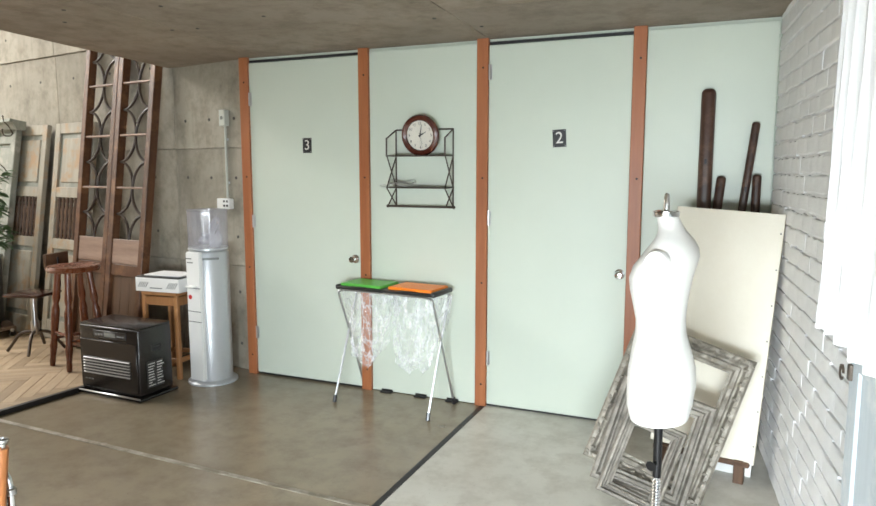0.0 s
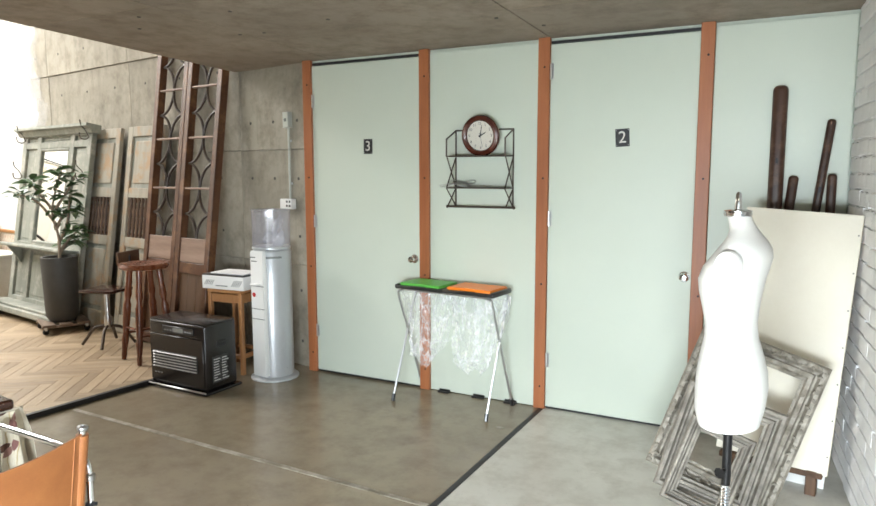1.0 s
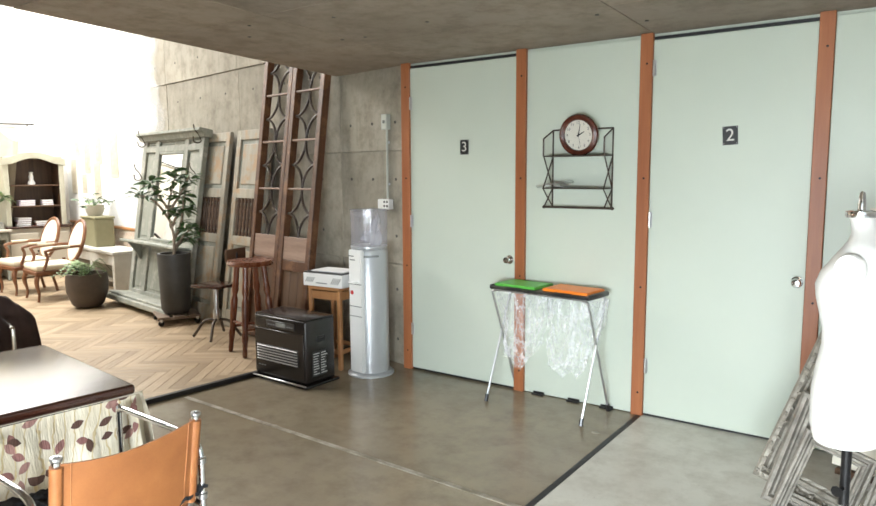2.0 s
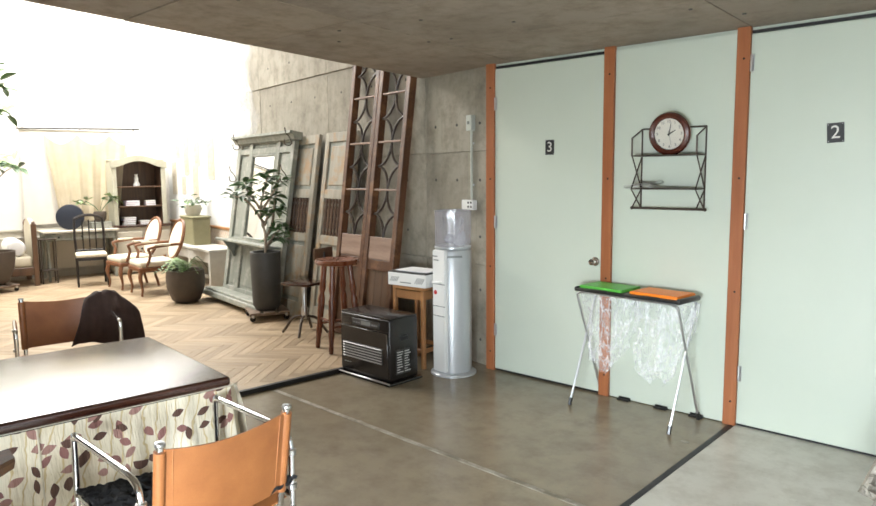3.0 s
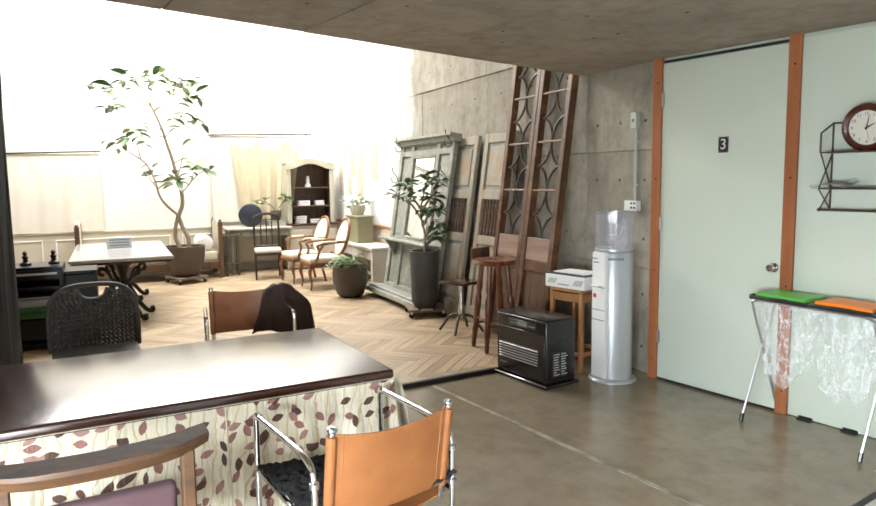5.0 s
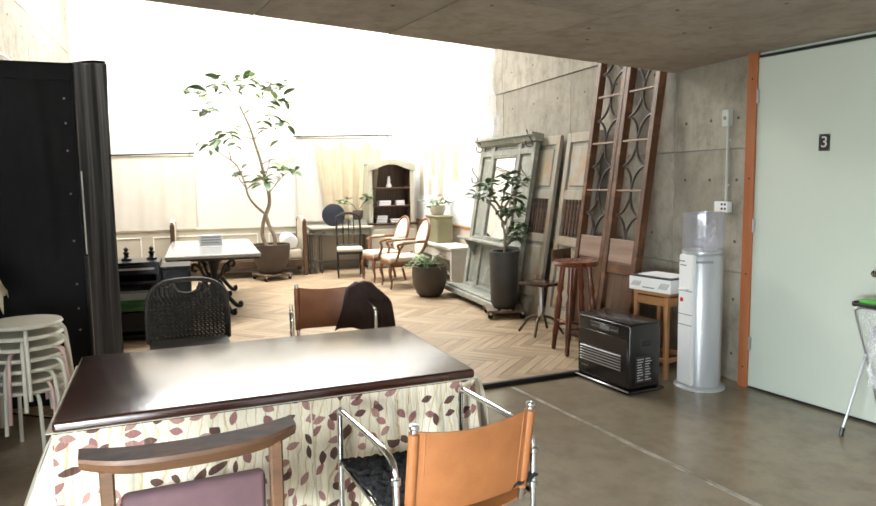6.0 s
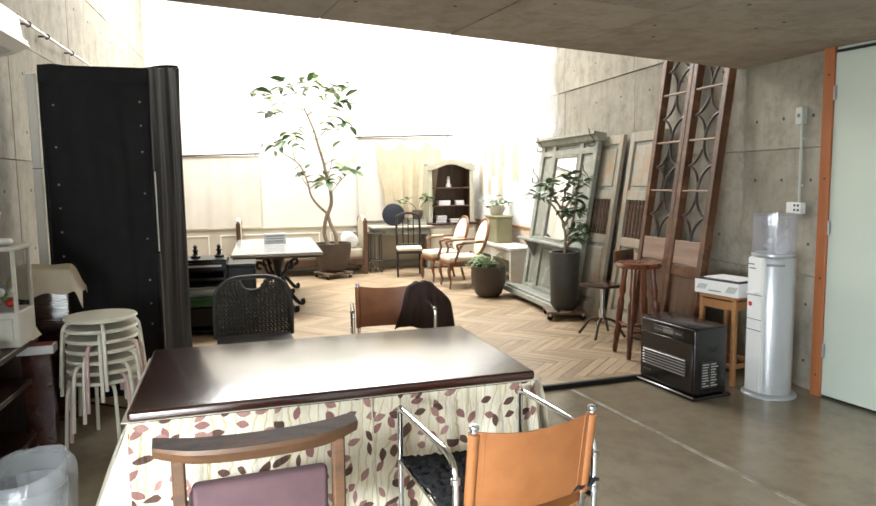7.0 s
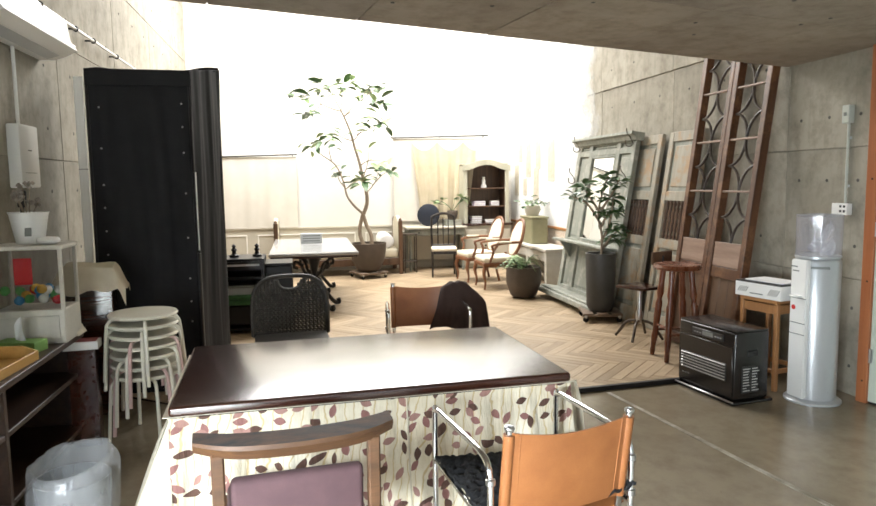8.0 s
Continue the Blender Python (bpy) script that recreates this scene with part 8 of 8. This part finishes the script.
def wall_bench():
    t = thing("wall_bench", "worn grey-white wooden bench along the tiled wall", "bench", pose(*hall(6.15, 0.30, WOOD), 0, 0, HALL_TURN))
    part("seat", boxed((1.8, 0.42, 0.05), (0, 0, 0.56), 0.01), M["worn_white"], t, smooth=False)
    part("apron", boxed((1.7, 0.03, 0.14), (0, -0.17, 0.46), 0.005), M["worn_white"], t, smooth=False)
    for x in (-0.84, 0.0, 0.84):
        part("leg", boxed((0.07, 0.38, 0.535), (x, 0, 0.2675), 0.008), M["worn_white"], t, smooth=False)
    part("stretcher", boxed((1.66, 0.04, 0.05), (0, 0, 0.12), 0.006), M["worn_white"], t, smooth=False)
    o = thing("olive_case", "upright olive-green wooden case on a bench", "case", pose(*hall(6.35, 0.30, WOOD + 0.585), 0, 0, HALL_TURN))
    olive = surface("olive_paint", (0.20, 0.185, 0.10), (0.29, 0.27, 0.16), 5, (0.5, 0.7))
    part("case_body", boxed((0.56, 0.26, 0.40), (0, 0, 0.20), 0.01), olive, o, smooth=False)
    part("case_lid", boxed((0.59, 0.29, 0.03), (0, 0, 0.415), 0.008), olive, o, smooth=False)
    for x in (-0.25, 0.25):
        part("corner_strip", boxed((0.03, 0.27, 0.395), (x, 0, 0.20), 0.004), olive, o, smooth=False)
    p = pot("bench_plant", "trailing pale plant in a grey pot", *hall(6.43, 0.30, WOOD + 0.585 + 0.431), [(0.09, 0), (0.12, 0.06), (0.13, 0.16)], M["wainscot"])
    rnd = random.Random(31)
    for k in range(12):
        a = rnd.uniform(0, 6.28)
        e = (0.2 * math.cos(a), 0.2 * math.sin(a), 0.12 + 0.2 * rnd.random())
        part("stem", tube(bmesh.new(), bent([(0, 0, 0.13), (e[0] * 0.5, e[1] * 0.5, 0.25), e]), 0.003, 5), M["leaf"], p)
        leaves_at(p, e, 4, ("small", "mid"), rnd, 0.06, 0.8)


wall_bench()


def iron_table():
    s0, s1, d0, d1, h = 4.2, 6.45, 3.3, 4.38, 0.78
    c = hall((s0 + s1) / 2, (d0 + d1) / 2, 0)
    t = thing("iron_table", "long pale-topped table on ornate black iron pedestals", "table", pose(c.x, c.y, WOOD, 0, 0, HALL_TURN))
    part("tabletop", boxed((s1 - s0, d1 - d0, 0.04), (0, 0, h - 0.05), 0.008), M["pale_top"], t, smooth=False)
    part("top_edge", boxed((s1 - s0 - 0.04, d1 - d0 - 0.04, 0.03), (0, 0, h - 0.085), 0.006), M["dark_wood"], t, smooth=False)
    for x in (-0.72, 0.72):
        ped = part("pedestal", lathe(bmesh.new(), [(0.05, 0.12), (0.035, 0.2), (0.05, 0.3), (0.03, 0.42), (0.05, 0.52), (0.09, 0.66), (0.12, 0.68)], 12), M["iron"], t, "black cast iron pedestal")
        ped.matrix_basis = pose(x, 0, 0)
        for k in range(4):
            a = k * math.pi / 2 + 0.6
            cc, ss = math.cos(a), math.sin(a)
            part("scroll_foot", tube(bmesh.new(), bent([(0.03 * cc, 0.03 * ss, 0.3), (0.16 * cc, 0.16 * ss, 0.2), (0.3 * cc, 0.3 * ss, 0.05), (0.38 * cc, 0.38 * ss, 0.03), (0.37 * cc, 0.37 * ss, 0.08)]), 0.027, 8), M["iron"], ped)
            part("scroll_arm", tube(bmesh.new(), bent([(0.03 * cc, 0.03 * ss, 0.4), (0.14 * cc, 0.14 * ss, 0.48), (0.2 * cc, 0.2 * ss, 0.58), (0.28 * cc, 0.28 * ss, 0.62), (0.3 * cc, 0.3 * ss, 0.56), (0.25 * cc, 0.25 * ss, 0.54)]), 0.02, 8), M["iron"], ped)
    n = thing("table_card", "printed card holder standing on a pale table", "card", pose(*hall(5.6, 3.85, WOOD + h - 0.03), 0, 0, FAR_TURN))
    part("block", boxed((0.3, 0.05, 0.14), (0, 0, 0.07), 0.004), M["silver"], n, smooth=False)
    for k in range(3):
        part("print_bar", boxed((0.24, 0.002, 0.015), (0, -0.0262, 0.035 + 0.035 * k)), M["panel_grey"], n, smooth=False)


# base colour lightened to stand for the bright wall mirrored in the top
M["pale_top"] = surface("top_with_painted_sheen", (0.34, 0.335, 0.325), (0.44, 0.435, 0.42), 3, (0.06, 0.14), bump_by=0.03)
iron_table()


def black_cart():
    t = thing("black_cabinet", "black lacquered cabinet with open shelves", "cabinet", pose(-7.3, 0.66, WOOD, 0, 0, FAR_TURN))
    k = M["lacquer"]
    for x in (-0.31, 0.31):
        part("side", boxed((0.035, 0.5, 0.8), (x, 0, 0.40), 0.004), k, t, smooth=False)
    for z in (0.05, 0.33, 0.6, 0.79):
        part("shelf", boxed((0.62, 0.5, 0.03), (0, 0, z), 0.004), k, t, smooth=False)
    part("top_front", boxed((0.65, 0.03, 0.09), (0, -0.25, 0.73), 0.004), k, t, smooth=False)
    part("bright_strip", boxed((0.56, 0.006, 0.02), (0, -0.268, 0.74)), M["silver"], t, "pale strip on the front", smooth=False)
    part("back", boxed((0.62, 0.015, 0.78), (0, 0.24, 0.4)), k, t, smooth=False)
    part("drawer", boxed((0.56, 0.03, 0.2), (0, -0.23, 0.2), 0.006), k, t, smooth=False)
    b = thing("storage_case", "grey plastic case on a black shelf", "case", pose(-7.25, 0.66, WOOD + 0.345, 0, 0, FAR_TURN))
    part("case_body", boxed((0.4, 0.36, 0.15), (0, 0, 0.075), 0.01), M["silver"], b, smooth=False)
    part("case_lid", boxed((0.42, 0.38, 0.02), (0, 0, 0.16), 0.004), M["panel_grey"], b, smooth=False)
    g = thing("green_cloth", "folded dark green cloth at a shelf's edge", "cloth", pose(-6.98, 0.7, WOOD + 0.30, 0, 0, FAR_TURN))
    gm = surface("dark_green_cloth", (0.01, 0.05, 0.015), (0.03, 0.11, 0.03), 9, (0.8, 0.95), bump_by=0.3)
    part("cloth", boxed((0.46, 0.1, 0.06), (0, 0, 0.055), 0.025, seg=3), gm, g)
    part("fold", boxed((0.44, 0.09, 0.05), (0.01, 0.0, 0.105), 0.02, seg=3), gm, g)
    for k2, y in enumerate((0.42, 0.66, 0.9)):
        f = thing("iron_figure", "small black iron figure on a cabinet", "figure", pose(-7.3 + 0.02 * k2, y, WOOD + 0.805), group="iron figures on the cabinet")
        part("figure", lathe(bmesh.new(), [(0.05, 0), (0.05, 0.02), (0.025, 0.035), (0.02, 0.06), (0.033, 0.08), (0.015, 0.1), (0.025, 0.12), (0.006, 0.14)], 12), M["iron"], f)
    c = thing("black_box", "plain black box beside a black cabinet", "box", pose(-7.35, 1.14, WOOD, 0, 0, FAR_TURN))
    part("box_body", boxed((0.3, 0.45, 0.7), (0, 0, 0.35), 0.01), M["lacquer"], c, smooth=False)
    part("box_lid", boxed((0.31, 0.46, 0.03), (0, 0, 0.715), 0.005), M["lacquer"], c, smooth=False)


M["lacquer"] = plain("black_lacquer", (0.006, 0.006, 0.007), 0.3, Specular_IOR_Level=0.2)
black_cart()


# ---- parquet blocks ----
def parquet():
    """Herringbone blocks at 45 degrees to the hall, cut at the edges of the bed."""
    W, n = 0.088, 7
    lx, ly = 4.4, 3.0
    # half planes nx * x + ny * y <= lim: the bed's four sides, the near one askew, and its cut corner
    EDGES = ((1, 0, 3.72), (-1, -0.073, 4.203), (-1, 0.75, 5.19), (0, 1, ly), (0, -1, ly))
    c45 = math.sqrt(0.5)

    def turn(p):
        return ((p[0] - p[1]) * c45, (p[0] + p[1]) * c45)

    def clip(poly):
        for nx, ny, lim in EDGES:
            out = []
            for i, p in enumerate(poly):
                q = poly[(i + 1) % len(poly)]
                a, b = lim - p[0] * nx - p[1] * ny, lim - q[0] * nx - q[1] * ny
                if a >= 0:
                    out.append(p)
                if a * b < 0:
                    k = a / (a - b)
                    out.append((p[0] + (q[0] - p[0]) * k, p[1] + (q[1] - p[1]) * k))
            poly = out
            if not poly:
                return poly
        return poly

    g = 0.0015
    blocks = []
    for k in range(-90, 90):
        for m in range(-8, 9):
            for flat in (True, False):
                x0, y0 = (k + 2 * n * m, k) if flat else (k + 2 * n * m, k - 2 * n + 1)
                x1, y1 = (x0 + n, y0 + 1) if flat else (x0 + 1, y0 + n)
                mid = turn(((x0 + x1) / 2 * W, (y0 + y1) / 2 * W))
                if abs(mid[0]) > lx + 0.4 or abs(mid[1]) > ly + 0.4:
                    continue
                quad = [turn(p) for p in ((x0 * W + g, y0 * W + g), (x1 * W - g, y0 * W + g), (x1 * W - g, y1 * W - g), (x0 * W + g, y1 * W - g))]
                cut = clip(quad)
                if len(cut) < 3:
                    continue
                blocks.append((mid, flat, cut, all(p[0] * nx + p[1] * ny <= lim for p in quad for nx, ny, lim in EDGES)))
    bm = boxed((n * W - 2 * g, W - 2 * g, 0.012), (0, 0, 0), 0.001)
    me = to_mesh("parquet_block", bm)
    me.materials.append(M["parquet_x"])
    whole = sorted([b for b in blocks if b[3]], key=lambda b: b[0][0] * 0.9 - b[0][1] * 0.25)
    near, rest = whole[:300], whole[300:] + [b for b in blocks if not b[3]]
    rnd = random.Random(1)
    for mid, flat, _, _ in near:
        ob = new("parquet_block", me)
        ob.parent = wood_floor
        ob.matrix_basis = pose(mid[0], mid[1], 0.008 + rnd.uniform(-0.0006, 0.0006), 0, 0, 45 if flat else 135)
    for way in (True, False):
        verts, faces = [], []
        a = radians(45 if way else 135)
        for mid, flat, cut, _ in rest:
            if flat != way:
                continue
            i, z, k = len(verts), 0.014 + rnd.uniform(-0.0006, 0.0006), len(cut)
            # kept in the block's own axes, so that the grain runs along it
            loc = [(p[0] * math.cos(a) + p[1] * math.sin(a), -p[0] * math.sin(a) + p[1] * math.cos(a)) for p in cut]
            verts += [(p[0], p[1], z) for p in loc] + [(p[0], p[1], z - 0.012) for p in loc]
            faces.append(list(range(i, i + k)))
            faces += [[i + j, i + k + j, i + k + (j + 1) % k, i + (j + 1) % k] for j in range(k)]
        far = bpy.data.meshes.new("parquet_field")
        far.from_pydata(verts, [], faces)
        far.materials.append(M["parquet_far"])
        ob = new("parquet_field", far)
        tagged(ob, label="rest of the oak herringbone blocks", kind="stuff")
        ob.parent = wood_floor
        ob.matrix_basis = pose(0, 0, 0, 0, 0, math.degrees(a))


def oak(name, by_island):
    m, nt, b = mat(name)
    v = coords(nt, (0.1, 1, 1))
    if by_island:
        rnd = nt.nodes.new("ShaderNodeNewGeometry").outputs["Random Per Island"]
    else:
        rnd = nt.nodes.new("ShaderNodeObjectInfo").outputs["Random"]
    off = nt.nodes.new("ShaderNodeVectorMath")
    off.operation = "ADD"
    comb = nt.nodes.new("ShaderNodeCombineXYZ")
    big = nt.nodes.new("ShaderNodeMath")
    big.operation = "MULTIPLY"
    big.inputs[1].default_value = 37
    nt.links.new(rnd, big.inputs[0])
    nt.links.new(big.outputs[0], comb.inputs[1])
    nt.links.new(v, off.inputs[0])
    nt.links.new(comb.outputs[0], off.inputs[1])
    grain, fine = noise_tex(nt, off.outputs[0], 16, 8, 0.65), noise_tex(nt, off.outputs[0], 120, 4, 0.7)
    col = ramp(nt, grain, [(0.3, (0.36, 0.26, 0.16)), (0.7, (0.56, 0.44, 0.30))])
    col = mix(nt, ramp(nt, fine, [(0.35, (0, 0, 0)), (0.75, (0.5, 0.5, 0.5))]), col, (0.29, 0.205, 0.125))
    col = mix(nt, 1.0, col, ramp(nt, rnd, [(0, (0.68, 0.66, 0.62)), (0.5, (0.86, 0.85, 0.84)), (1, (1, 1, 1))]), "MULTIPLY")
    nt.links.new(col, b.inputs["Base Color"])
    b.inputs["Roughness"].default_value = 0.42
    bump(nt, b, fine, 0.2, 0.001)
    return m


M["parquet_x"] = oak("oak_block", False)
M["parquet_far"] = oak("oak_field", True)
parquet()


# ---- painted bricks ----
def bricks():
    rnd = random.Random(2)
    kinds = []
    for k in range(8):
        for w in (0.225, 0.110):
            tall = rnd.uniform(0.073, 0.082)
            bm = bmesh.new()
            n = 5 if w > 0.2 else 3
            # the painted arrises wander, so that the joints open and close
            top = [tall / 2 + rnd.uniform(-0.005, 0.002) for _ in range(n)]
            low = [-tall / 2 + rnd.uniform(-0.002, 0.005) for _ in range(n)]
            rows = []
            for i in range(n):
                x = w * (i / (n - 1) - 0.5) + rnd.uniform(-0.002, 0.002)
                bulge = 0.009 + rnd.uniform(-0.001, 0.001) - (0.002 if i in (0, n - 1) else 0)
                rows.append([bm.verts.new((x, 0.012, low[i])), bm.verts.new((x, -0.006, low[i])), bm.verts.new((x, -bulge, low[i] + 0.007)),
                             bm.verts.new((x, -bulge, top[i] - 0.007)), bm.verts.new((x, -0.006, top[i])), bm.verts.new((x, 0.012, top[i]))])
            for p, q in zip(rows, rows[1:]):
                for j in range(5):
                    bm.faces.new((p[j], q[j], q[j + 1], p[j + 1]))
            bm.faces.new(rows[0])
            bm.faces.new(rows[-1])
            me = to_mesh("brick", bm)
            me.materials.append(M["white_brick"])
            kinds.append(me)
    for row in range(30):
        z = 0.044 + 0.086 * row
        s = 0.03
        first = row % 2
        while s < 2.04:
            short = first or s + 0.222 > 2.08
            w = 0.110 if short else 0.225
            first = 0
            if s + w > 2.1:
                break
            ob = new("brick", kinds[2 * rnd.randrange(8) + (1 if short else 0)])
            ob.parent = brick_wall
            ob.matrix_basis = pose(*brick(s + w / 2, 0.006 + rnd.uniform(-0.001, 0.001), z + rnd.uniform(-0.003, 0.003)), rnd.uniform(-1.2, 1.2), rnd.uniform(-1.3, 1.3), BT + rnd.uniform(-0.4, 0.4))
            s += w + 0.0015


bricks()
